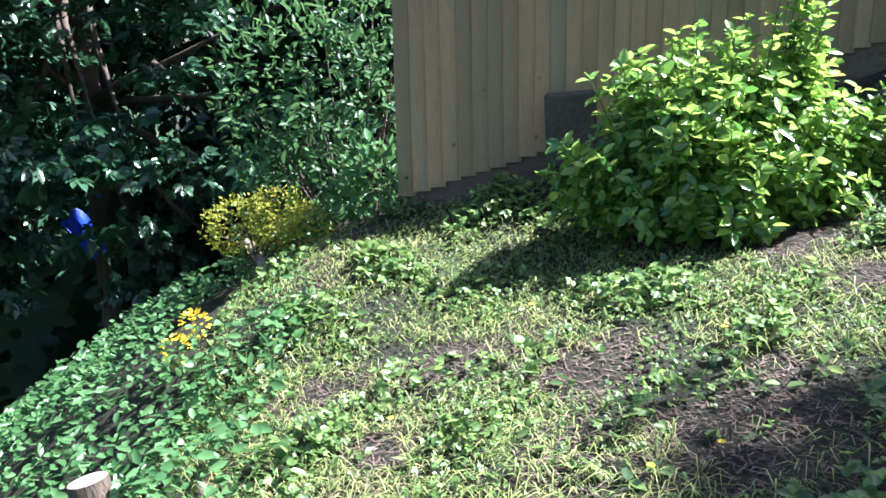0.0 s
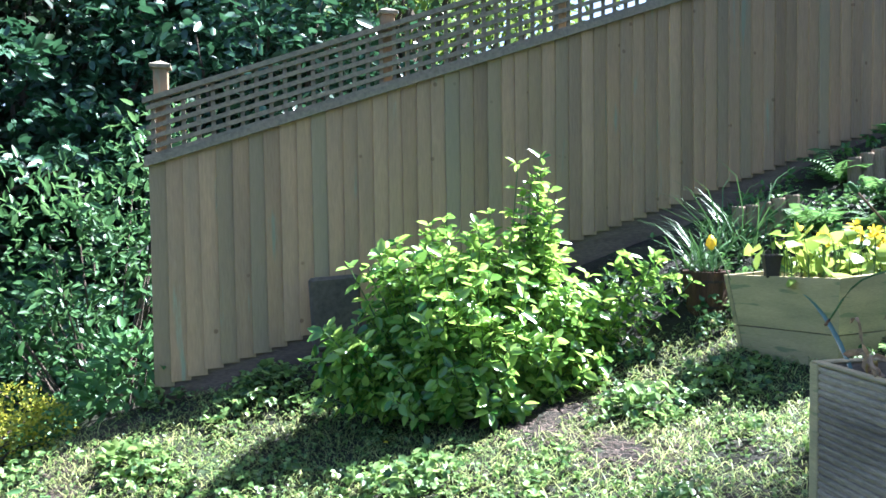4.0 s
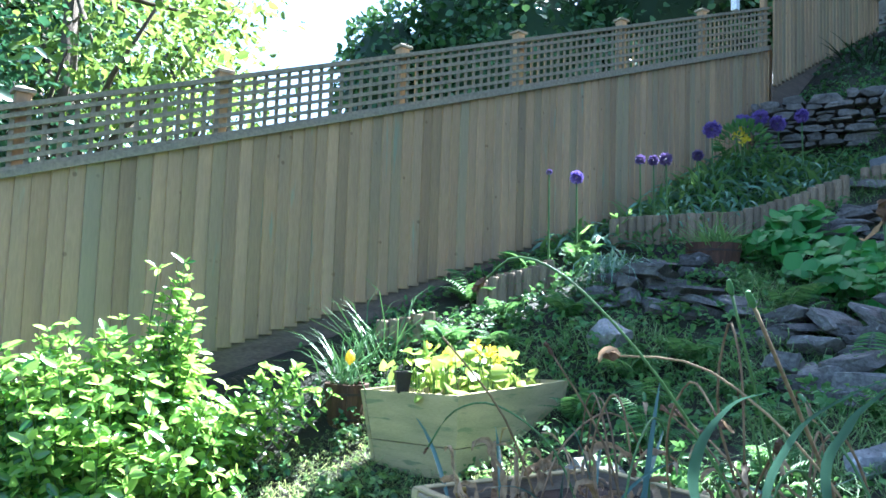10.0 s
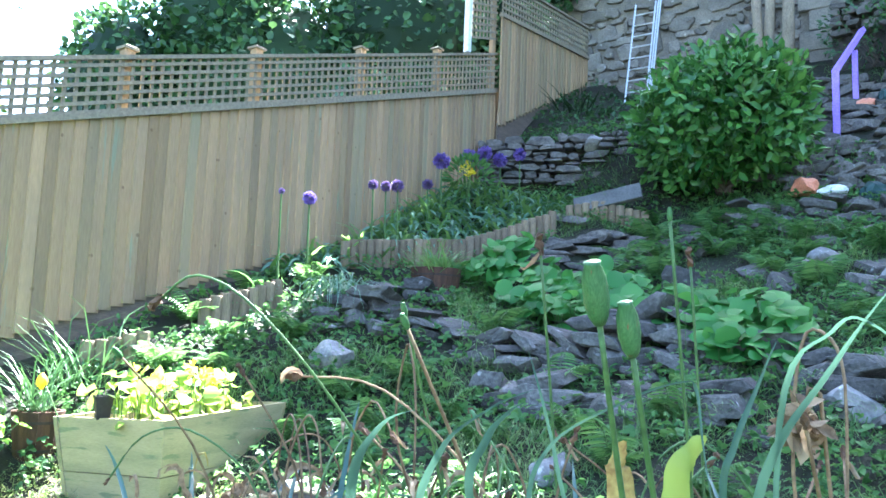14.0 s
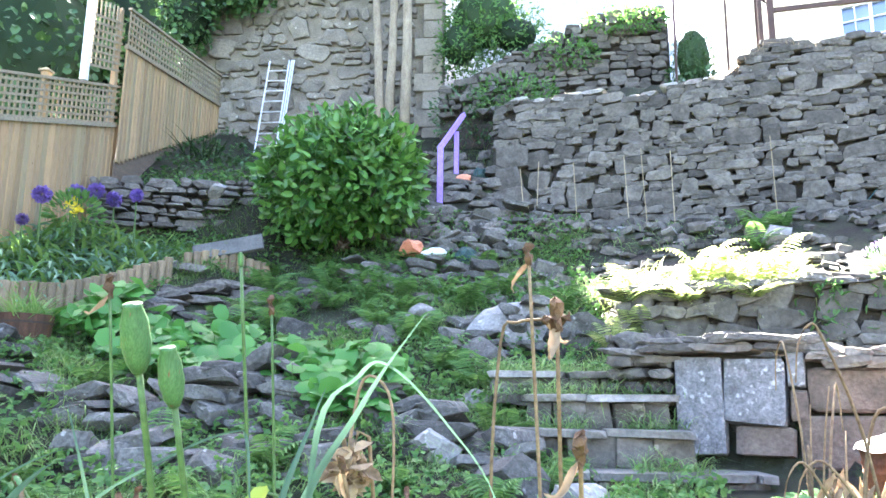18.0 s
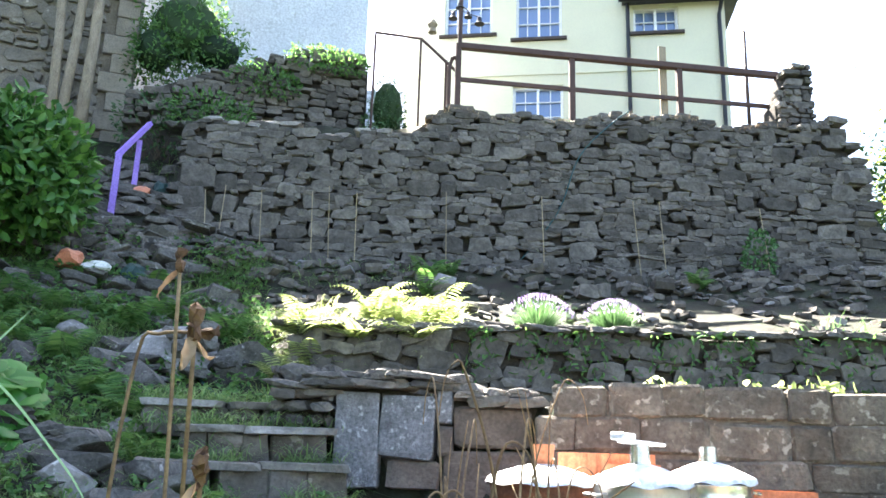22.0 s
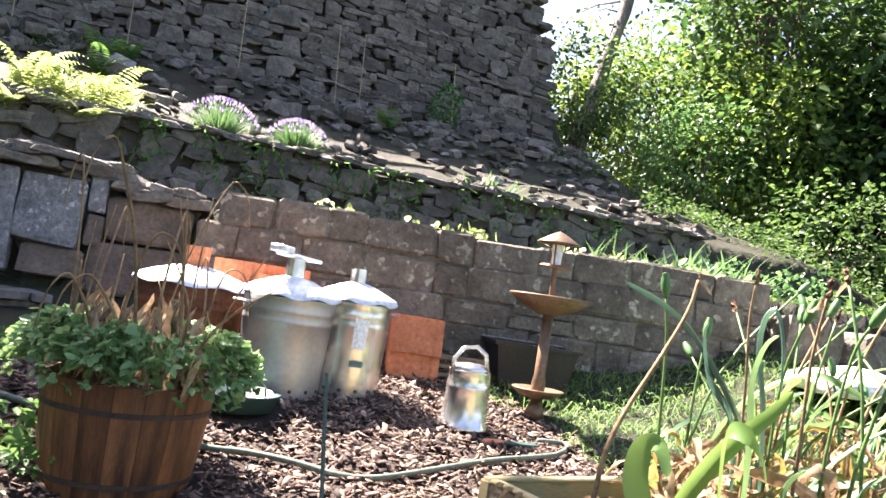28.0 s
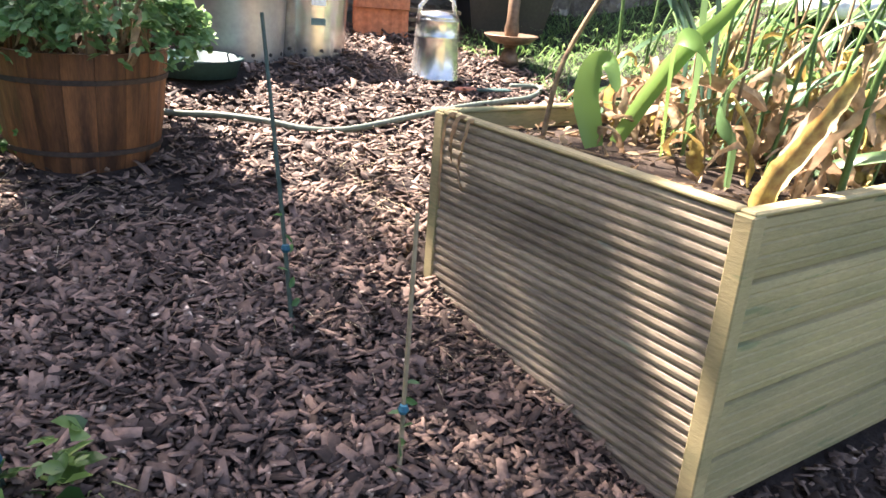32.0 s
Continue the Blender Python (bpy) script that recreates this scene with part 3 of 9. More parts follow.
# ---- block wall ----
LB = (BLOCK_B - BLOCK_A).length
M["block_mortar"] = mat("block_mortar", (0.15, 0.132, 0.108), (0.08, 0.07, 0.058), rough=1.0, scale=9, fine=40, bump=0.6)
blockw = wall_core("wall_block", [(0.24, -0.9), (LB, -0.9), (LB, 0.0), (0.3, 0.0)], 0.18, M["block_mortar"], along(BLOCK_A, BLOCK_B, 1.862), "low garden wall of weathered concrete blocks", y0=-0.005)
zt = 0.03
for row in range(5):
    x, hrow = 0.28 - 0.1 * (row > 0), (0.2, 0.215, 0.17, 0.22, 0.2)[row]
    while x < LB:
        w = r.choice((0.24, 0.34, 0.4, 0.44, 0.46, 0.3))
        x1 = min(LB, x + w)
        if x1 - x > 0.08:
            dz = 0.016 * math.sin(x * 2.3 + row) + r.uniform(-0.008, 0.008)
            cuts = ((0, 1),) if r.random() > 0.05 else ((0, 0.55), (0.57, 1))
            for c0, c1 in cuts:
                ob = new("block", STONES["block"][r.randrange(14)])
                ob.parent = blockw
                ob.matrix_local = Matrix.LocRotScale(((x + x1) / 2, 0.075 - r.uniform(0, 0.03), zt - hrow * (1 - (c0 + c1) / 2) + dz), Euler((0, radians(r.uniform(-1.6, 1.6)), radians(r.uniform(-2, 2)))), (x1 - x - 0.004, 0.19, hrow * (c1 - c0) - 0.003))
        x += w
    zt -= hrow
end_pts = ((5.66, 2.5), (6.0, 2.25))
for i, (px_, py_) in enumerate(end_pts):
    ob = tagged(new("boulder", mesh_of("boulder", rough_stone(300 + i, 0.2, 0.1), M["block_stone"])), "rough stone block at the end of the garden wall", "rock", "loose wall stones")
    ob.matrix_world = pose(px_, py_, land(px_, py_) + 0.14, 0, 0, -40 + 30 * i) @ Matrix.Diagonal((0.4, 0.35, 0.34, 1))

# ---- upright slabs ----
SA, SB = (0.86, 5.33), (1.94, 4.86)
M["slab_stone"] = mat("slab_stone", (0.12, 0.125, 0.13), (0.24, 0.25, 0.26), rough=0.9, scale=11, fine=45, bump=1.0, depth=0.02, mix=0.7, grain=(0.6, 1.4), third=(0.37, 0.385, 0.39), third_at=0.59)
M["red_stone"] = mat("red_stone", (0.16, 0.13, 0.105), (0.085, 0.072, 0.06), rough=0.95, scale=6, fine=40, bump=0.8, depth=0.015, vary=0.2)
slabw = wall_core("wall_slabs", [(0.1, -0.8), (1.42, -0.8), (1.42, -0.1), (0.9, -0.05), (0, 0.05), (-0.3, -0.05), (-0.34, -0.3), (0.1, -0.3)], 0.2, M["soil_fill"], along(SA, SB, 1.85), "retaining wall of upright stone slabs with slate capping", y0=0.09)
for x0, x1, z0, z1, m_, chip in ((0.1, 0.39, -0.64, -0.03, "slab_stone", 0.04), (0.4, 0.76, -0.44, -0.05, "slab_stone", 0.05), (0.77, 0.87, -0.22, 0.0, "slab_stone", 0.06), (0.88, 1.38, -0.36, -0.11, "red_stone", 0.07),
                                 (0.46, 0.8, -0.64, -0.46, "red_stone", 0.07), (0.82, 1.38, -0.7, -0.39, "red_stone", 0.07), (0.78, 0.88, -0.42, -0.24, "red_stone", 0.08)):
    ob = new("slab", mesh_of("slab", square_stone(int(x0 * 100) + int(-z0 * 50), chip), M[m_]))
    ob.parent = slabw
    ob.matrix_local = Matrix.LocRotScale(((x0 + x1) / 2, 0.05 + r.uniform(-0.02, 0.03), (z0 + z1) / 2), Euler((radians(-5), radians(r.uniform(-2, 2)), radians(r.uniform(-5, 5)))), (x1 - x0, 0.2, z1 - z0))
lay_stones(slabw, "slate", [(x - 0.36, z - 0.34, w, h) for x, z, w, h in courses(0.44, 0.36, 0.06, 0.13, 0.12, 0.3, r, 0.1)], 0.24, r, proud=0.1, twist=6, gap=0.004)
for x in np.arange(-0.28, 1.36, 0.15):
    for lev in range(2):
        ob = new("capstone", STONES["slate" if lev else "rubble"][r.randrange(14)])
        ob.parent = slabw
        ob.matrix_local = Matrix.LocRotScale((x + r.uniform(0, 0.12), 0.03 + r.uniform(-0.03, 0.05), 0.03 + lev * 0.055 - 0.09 * smoothstep(0.75, 1.0, x) - 0.07 * smoothstep(0.05, -0.2, x)), Euler((radians(r.uniform(-4, 4)), radians(r.uniform(-5, 5)), radians(r.uniform(-15, 15)))), (r.uniform(0.16, 0.34), 0.3, r.uniform(0.045, 0.07)))

# ---- fence ----
BOARD = 0.104


def board_mesh(h):
    """Feather-edged board, thick on one side."""
    bm = bmesh.new()
    pts = [(-0.006, 0.0), (-0.004, 0.124), (0.001, 0.124), (0.021, 0.003)]
    lo = [bm.verts.new((x, y, 0)) for x, y in pts]
    hi = [bm.verts.new((x, y, h)) for x, y in pts]
    bm.faces.new(lo[::-1])
    bm.faces.new(hi)
    for i in range(4):
        bm.faces.new((lo[i], lo[(i + 1) % 4], hi[(i + 1) % 4], hi[i]))
    bmesh.ops.recalc_face_normals(bm, faces=bm.faces)
    return mesh_of("board", bm, M["fence_wood"])


def sloping_bar(y0, z0, y1, z1, x0, x1, h, material, name, parent, label=""):
    bm = bmesh.new()
    v = [bm.verts.new((x, y, z + dz)) for x in (x0, x1) for (y, z) in ((y0, z0), (y1, z1)) for dz in (0, h)]
    for f in ((0, 1, 3, 2), (4, 6, 7, 5), (0, 4, 5, 1), (2, 3, 7, 6), (0, 2, 6, 4), (1, 5, 7, 3)):
        bm.faces.new([v[i] for i in f])
    bmesh.ops.recalc_face_normals(bm, faces=bm.faces)
    return part(name, bm, material, parent, label)


def fence(ya, yb, top, bottom, posts, trellis_h, label, t_from=None, x=FENCE_X):
    """top, bottom: height of the boards' ends as functions of y."""
    fe = thing("fence", label, "fence", (x, 0, 0))
    me = board_mesh(1.0)
    y = ya
    while y < yb:
        ob = new("board", me)
        ob.parent = fe
        zb = bottom(y) + rng.uniform(-0.006, 0.006)
        ob.matrix_local = Matrix.LocRotScale((0, y, zb), Euler((radians(rng.uniform(-0.25, 0.25)), 0, 0)), (1, 1, top(y + BOARD) - zb - 0.008))
        y += BOARD
    sloping_bar(ya - 0.02, top(ya) - 0.02, yb, top(yb) - 0.02, -0.02, 0.045, 0.045, M["trellis_wood"], "capping_rail", fe)
    sloping_bar(ya - 0.02, top(ya) + 0.026, yb, top(yb) + 0.026, -0.01, 0.03, 0.025, M["trellis_wood"], "trellis_rail", fe)
    sloping_bar(ya, bottom(ya) - 0.36, yb, bottom(yb) - 0.36, -0.035, -0.008, 0.39, M["gravel_board"], "gravel_board", fe, "dark gravel board below the boards")
    ta = ya if t_from is None else t_from
    ha, hb = trellis_h
    sloping_bar(ta - 0.02, top(ta) + ha, yb, top(yb) + hb, -0.015, 0.035, 0.035, M["trellis_wood"], "trellis_rail", fe)
    for k in range(1, 6):
        sloping_bar(ta, top(ta) + ha * k / 6 + 0.02, yb, top(yb) + hb * k / 6 + 0.02, 0.008, 0.022, 0.03, M["trellis_wood"], "trellis_slat", fe)
    up = mesh_of("trellis_upright", boxm(-0.008, 0.006, -0.014, 0.014, 0, 1), M["trellis_wood"])
    y = ta + 0.04
    while y < yb:
        ob = new("trellis_upright", up)
        ob.parent, ob.matrix_local = fe, Matrix.LocRotScale((0, y, top(y) + 0.02), None, (1, 1, ha + (hb - ha) * (y - ta) / (yb - ta)))
        y += 0.093
    for y, zt in posts:
        p = part("post", boxm(-0.115, -0.025, y - 0.045, y + 0.045, bottom(y) - 0.3, zt - 0.05, bevel=0.004), M["fence_wood"], fe)
        bm = bmesh.new()
        box(bm, -0.135, -0.005, y - 0.065, y + 0.065, zt - 0.05, zt - 0.028)
        vs = [bm.verts.new(v) for v in ((-0.135, y - 0.065, zt - 0.028), (-0.005, y - 0.065, zt - 0.028), (-0.005, y + 0.065, zt - 0.028), (-0.135, y + 0.065, zt - 0.028))]
        tip = bm.verts.new((-0.07, y, zt + 0.005))
        for i in range(4):
            bm.faces.new((vs[i], vs[(i + 1) % 4], tip))
        part("post_cap", bm, M["trellis_wood"], p)
    return fe


f_top, f_bot = (lambda y: 1.77 + 0.3288 * (y + 0.8)), (lambda y: 0.31 + 0.3 * (y + 0.87) + 0.0018 * (y + 0.87) ** 2)
fence(-0.87, 9.58, f_top, f_bot, ((-0.78, 2.42), (0.72, 2.84), (2.02, 3.25), (3.62, 3.82), (5.0, 4.3), (6.56, 4.84), (8.11, 5.37)), (0.385, 0.55),
      "timber feather-edge garden fence with trellis top, running uphill")
g_top, g_bot = (lambda y: 6.29 + 0.13 * (y - 9.5)), (lambda y: 4.72 + 0.5 * (y - 9.65))
fence(9.5, 12.72, g_top, g_bot, ((12.68, 7.3),), (0.56, 0.56), "taller upper section of feather-edge fence with trellis", x=-5.5)
stub = thing("trellis_panel", "short trellis panel beside a pale post", "trellis", (FENCE_X, 0, 0))
# sunlight on this post is put into its white colour
part("post", boxm(-0.05, 0.03, 8.72, 8.8, 5.5, 7.3, bevel=0.004), M["frame_white"], stub, "post coloured white to look sunlit")
for k in range(8):
    sloping_bar(8.8, 5.72 + k * 0.1, 9.54, 5.95 + k * 0.1, 0.008, 0.022, 0.03, M["trellis_wood"], "trellis_slat", stub)
for k in range(7):
    part("trellis_upright", boxm(-0.008, 0.006, 8.86 + k * 0.1, 8.888 + k * 0.1, 5.76 + 0.03 * k, 6.7 + 0.03 * k), M["trellis_wood"], stub)
part("post", boxm(-0.05, 0.02, 9.42, 9.5, 5.0, 6.85, bevel=0.004), M["fence_wood"], stub)

# ---- house ----
HA, HB = Vector((4.9, 16.33)), Vector((9.89, 13.9))
HM = along(HA, HB)
house = thing("house", "cream rendered cottage with white casement windows and black downpipes", "house")
house.matrix_world = HM
WINDOWS = ((0.0, 1.15, 11.1, 12.3), (1.72, 2.8, 10.93, 12.3), (4.45, 5.47, 10.95, 11.62), (1.66, 2.82, 8.6, 9.72))
xs = sorted({-0.9, 6.5, *[v for w in WINDOWS for v in w[:2]]})
zs = sorted({6.0, 13.2, *[v for w in WINDOWS for v in w[2:]]})
bm = bmesh.new()
for i in range(len(xs) - 1):
    for j in range(len(zs) - 1):
        cx, cz = (xs[i] + xs[i + 1]) / 2, (zs[j] + zs[j + 1]) / 2
        if not any(a < cx < b and c < cz < d for a, b, c, d in WINDOWS):
            box(bm, xs[i], xs[i + 1], 0, 0.3, zs[j], zs[j + 1])
bmesh.ops.remove_doubles(bm, verts=bm.verts, dist=1e-4)
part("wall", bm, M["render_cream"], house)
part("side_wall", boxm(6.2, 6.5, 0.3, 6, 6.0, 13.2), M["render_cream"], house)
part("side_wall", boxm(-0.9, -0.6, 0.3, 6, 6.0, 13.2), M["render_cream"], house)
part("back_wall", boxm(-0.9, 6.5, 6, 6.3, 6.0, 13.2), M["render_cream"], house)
roof = part("roof", boxm(-1.1, 4.3, -0.25, 6.5, 13.2, 13.35), M["roof_slate"], house)
bm = bmesh.new()
box(bm, 4.2, 6.85, -0.3, 0.05, 11.68, 11.76)
box(bm, 4.2, 6.85, -0.26, 6.4, 11.76, 11.83)
part("lean_roof", bm, M["roof_slate"], house, "dark slate eaves with gutter")
part("gutter", tube(bmesh.new(), [(4.1, -0.3, 11.65), (6.9, -0.3, 11.65)], 0.05, seg=8), M["black_pipe"], house)
for px_, ztop in ((4.32, 12.9), (6.36, 11.64)):
    part("downpipe", tube(bmesh.new(), [(px_, -0.07, 6.4), (px_, -0.07, ztop - 0.35), (px_ + 0.03, -0.1, ztop - 0.2), (px_ + 0.05, -0.28, ztop)], 0.045, seg=8), M["black_pipe"], house)
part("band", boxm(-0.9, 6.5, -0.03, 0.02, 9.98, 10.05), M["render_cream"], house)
for a, b, c, d in WINDOWS:
    w = part("window", boxm(a + 0.02, b - 0.02, 0.2, 0.24, c + 0.02, d - 0.02), M["window_glass"], house, "white casement window with bluish panes")
    bm = bmesh.new()
    for fx in (a, (a + b) / 2 - 0.03, b - 0.06):
        box(bm, fx, fx + 0.06, 0.1, 0.2, c, d)
    for fz in (c, d - 0.06):
        box(bm, a, b, 0.105, 0.195, fz, fz + 0.06)
    part("window_frame", bm, M["frame_white"], w)
    bm = bmesh.new()
    for k in (1, 3):
        gx_ = a + (b - a) * k / 4
        box(bm, gx_ - 0.01, gx_ + 0.01, 0.13, 0.19, c, d)
    n = 2 if d - c < 0.8 else 3
    for k in range(1, n):
        gz_ = c + (d - c) * k / n
        box(bm, a, b, 0.135, 0.188, gz_ - 0.01, gz_ + 0.01)
    part("glazing_grid", bm, M["frame_white"], w)
    part("window_sill", boxm(a - 0.12, b + 0.12, -0.08, 0.12, c - 0.07, c), M["sill_brown"], w)
white = thing("outbuilding", "white-painted rendered gable wall with dirty stains", "building")
white.matrix_world = along((-1.4, 14.9), (3.0, 14.5))
part("wall", boxm(2.6, 4.1, 0, 0.3, 6, 11.2), M["render_white"], white)
# unseen upper height is made up, sized to throw shade on the rockery slope
part("tall_wall", boxm(-1.6, 0.55, 0, 0.3, 6, 16.2), M["render_white"], white)
# kept lower so that its shadow stops short of the ledge ferns
part("mid_wall", boxm(0.55, 2.6, 0, 0.3, 6, 10.9), M["render_white"], white)
part("low_wall", boxm(4.1, 4.75, -0.2, 0.2, 6, 8.4), M["render_white"], white)

# ---- terrace railing ----
RA, RB = Vector((3.42, 10.57)), Vector((8.64, 9.65))
railing = thing("railing", "brown timber terrace railing above the rubble wall", "railing")
railing.matrix_world = along(RA, RB)
RL = (RB - RA).length
for x in (0.0, 1.82, 3.6, RL):
    part("post", boxm(x - 0.045, x + 0.045, -0.045, 0.045, 6.2, 7.6 if x else 7.62, bevel=0.006), M["rail_brown"], railing)
part("handrail", boxm(0, RL, -0.06, 0.04, 7.53, 7.63, bevel=0.008), M["rail_brown"], railing)
part("lower_rail", boxm(0, RL, -0.02, 0.02, 6.98, 7.05, bevel=0.004), M["rail_brown"], railing)
part("plank", boxm(3.3, 3.42, 0.05, 0.09, 6.3, 7.95, bevel=0.004), M["old_wood"], railing, "pale plank tied to the rail")
part("pole", tube(bmesh.new(), [(0.02, 0, 7.6), (0.02, 0, 8.9)], 0.035, seg=8), M["rail_brown"], railing)
for dx, z_, s in ((-0.12, 8.05, 1), (0.12, 8.1, 0.9), (0.3, 8.0, 1.1), (-0.02, 8.25, 0.9)):
    bell = part("bell", lathe(bmesh.new(), [(0.012, 0.12 * s), (0.03 * s, 0.1 * s), (0.04 * s, 0.03 * s), (0.075 * s, 0.0)], 12, pose(0.02 + dx, 0, z_)), M["black_pipe"], railing, "dark hanging bell")
    part("bracket", tube(bmesh.new(), [(0.02, 0, z_ + 0.2), (0.02 + dx, 0, z_ + 0.12)], 0.008, seg=5), M["black_pipe"], bell)
part("feeder", lathe(bmesh.new(), [(0.03, 0), (0.07, 0.02), (0.05, 0.1), (0.08, 0.16), (0.03, 0.24)], 12, pose(-0.42, 0, 7.75)), M["old_wood"], railing, "pale hanging feeder")
stairrail = thing("stair_rail", "thin dark metal stair handrail", "railing")
part("handrail", tube(bmesh.new(), [(2.3, 11.6, 8.15), (2.95, 11.1, 7.9), (3.4, 10.65, 7.2)], 0.025, seg=6), M["rail_brown"], stairrail)
for p in ((2.3, 11.6, 8.15), (2.95, 11.1, 7.9), (3.28, 10.75, 7.4)):
    part("post", tube(bmesh.new(), [(p[0], p[1], 6.0), p], 0.02, seg=6), M["rail_brown"], stairrail)
gate = tube(bmesh.new(), [(3.28, 10.58, 6.2), (3.28, 10.58, 7.2), (3.33, 10.58, 7.36), (3.42, 10.57, 7.4)], 0.035, seg=8)
tagged(part("gate_hoop", gate, M["rail_brown"]), "dark rusty hoop beside the railing post", "hoop")
pier = wall_core("wall_pier", [(0, 0), (0.62, 0), (0.6, 1.2), (0.22, 1.2), (0.12, 0.8), (0, 0.6)], 0.4, M["mortar"], along((8.3, 9.3), (8.95, 9.15), 6.3), "rough stone pier at the end of the terrace", y0=0.1)
lay_stones(pier, "rubble", [s for s in courses(0.6, 1.2, 0.06, 0.14, 0.12, 0.3, r) if s[1] < 0.7 + 2.6 * s[0]], 0.25, r, nearest=40, proud=0.05)

tagged(part("terrace_pole", tube(bmesh.new(), [(8.32, 10.0, 6.2), (8.32, 10.0, 7.4), (8.33, 10.0, 8.52)], 0.035, 0.03, seg=8), M["sill_brown"], None, smooth=True), "slim brown pole behind the terrace railing", "pole")

# ---- plants ----
nrng = np.random.default_rng(7)
G = {}
G["hydrangea"] = leaf_mat("hydrangea_leaf", (0.045, 0.16, 0.025), (0.32, 0.5, 0.1), gloss=0.24, through_light=0.45, spec=0.9)
G["evergreen"] = leaf_mat("evergreen_leaf", (0.028, 0.11, 0.024), (0.12, 0.29, 0.058), gloss=0.33, through_light=0.3, spec=0.5)
G["weed"] = leaf_mat("weed_leaf", (0.03, 0.09, 0.026), (0.25, 0.39, 0.12), gloss=0.33, through_light=0.45, spec=0.6)
G["grass"] = leaf_mat("grass_blade", (0.08, 0.16, 0.035), (0.48, 0.52, 0.2), gloss=0.42, through_light=0.4)
G["straw"] = leaf_mat("straw", (0.24, 0.18, 0.11), (0.42, 0.36, 0.24), gloss=0.7, through_light=0.1, spec=0.2)
G["bark_shreds"] = leaf_mat("bark_shreds", (0.018, 0.013, 0.01), (0.2, 0.15, 0.12), gloss=0.8, through_light=0.05, spec=0.2)
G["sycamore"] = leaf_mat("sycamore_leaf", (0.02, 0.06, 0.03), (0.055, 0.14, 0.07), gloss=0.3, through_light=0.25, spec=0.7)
# near-black copy of the leaves: shade of the wood interior put into the colour
G["shaded_wood"] = leaf_mat("shade_leaf", (0.012, 0.03, 0.012), (0.03, 0.065, 0.022), gloss=0.6, through_light=0.15, spec=0.25)
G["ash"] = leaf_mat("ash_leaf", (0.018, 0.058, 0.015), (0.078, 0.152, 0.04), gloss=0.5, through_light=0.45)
# brighter, yellower copy of the ash leaf: sunlight put into the colour
G["sunlit_leaf"] = leaf_mat("sunlit_leaf", (0.07, 0.15, 0.025), (0.19, 0.29, 0.055), gloss=0.5, through_light=0.4)
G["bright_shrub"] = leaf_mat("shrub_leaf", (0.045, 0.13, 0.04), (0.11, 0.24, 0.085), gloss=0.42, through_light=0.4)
G["fence_shrub"] = leaf_mat("fence_shrub_leaf", (0.034, 0.104, 0.034), (0.096, 0.208, 0.072), gloss=0.42, through_light=0.4)
G["golden"] = leaf_mat("golden_leaf", (0.16, 0.22, 0.025), (0.42, 0.42, 0.055), gloss=0.45, through_light=0.4)
G["ivy"] = leaf_mat("ivy_leaf", (0.025, 0.078, 0.026), (0.08, 0.175, 0.055), gloss=0.4, through_light=0.15)
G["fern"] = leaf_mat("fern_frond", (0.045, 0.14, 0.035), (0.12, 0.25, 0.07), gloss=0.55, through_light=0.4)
# lit copy of the fern colour, sunlight painted into its paler tone
G["lit_fern"] = leaf_mat("sunlit_fern_frond", (0.17, 0.25, 0.075), (0.36, 0.43, 0.19), gloss=0.5, through_light=0.4)
G["nasturtium"] = leaf_mat("round_leaf", (0.035, 0.16, 0.03), (0.085, 0.27, 0.055), gloss=0.5, through_light=0.35)
G["strap"] = leaf_mat("strap_leaf", (0.05, 0.13, 0.05), (0.12, 0.24, 0.09), gloss=0.4, through_light=0.3)
G["bluegreen"] = leaf_mat("bluegreen_leaf", (0.09, 0.19, 0.12), (0.2, 0.33, 0.22), gloss=0.4, through_light=0.25)
G["blue_strap"] = leaf_mat("blue_strap_leaf", (0.025, 0.075, 0.05), (0.085, 0.165, 0.125), gloss=0.32, through_light=0.2, spec=0.5)
G["lawn_clump"] = leaf_mat("clump_blade", (0.08, 0.19, 0.045), (0.18, 0.32, 0.09), gloss=0.4, through_light=0.35)
G["tulip"] = leaf_mat("tulip_leaf", (0.045, 0.125, 0.045), (0.15, 0.26, 0.1), gloss=0.42, through_light=0.3)
G["herb"] = leaf_mat("herb_leaf", (0.06, 0.15, 0.045), (0.2, 0.34, 0.14), gloss=0.45, through_light=0.35)
G["dead"] = leaf_mat("dead_leaf", (0.045, 0.026, 0.013), (0.52, 0.385, 0.22), gloss=0.6, through_light=0.25, spec=0.3, mottle=0.42)
G["yellow_leaf"] = leaf_mat("yellow_leaf", (0.2, 0.12, 0.035), (0.46, 0.39, 0.11), gloss=0.5, through_light=0.35, mottle=0.8)
G["petal_yellow"] = leaf_mat("yellow_petal", (0.62, 0.5, 0.02), (0.78, 0.68, 0.06), gloss=0.5, through_light=0.3)
G["lime"] = leaf_mat("lime_leaf", (0.13, 0.25, 0.04), (0.36, 0.46, 0.1), gloss=0.42, through_light=0.4)
G["allium"] = leaf_mat("purple_floret", (0.13, 0.075, 0.3), (0.26, 0.17, 0.48), gloss=0.6, through_light=0.2)
G["dark_allium"] = leaf_mat("faded_purple_floret", (0.1, 0.06, 0.17), (0.2, 0.13, 0.3), gloss=0.6, through_light=0.2)
G["lilac"] = leaf_mat("lilac_floret", (0.2, 0.13, 0.3), (0.42, 0.32, 0.5), gloss=0.6, through_light=0.3)
M["bark"] = mat("bark", (0.13, 0.105, 0.08), (0.07, 0.055, 0.04), rough=0.95, scale=6, fine=30, bump=0.8, depth=0.02, stretch=(3, 3, 0.8))
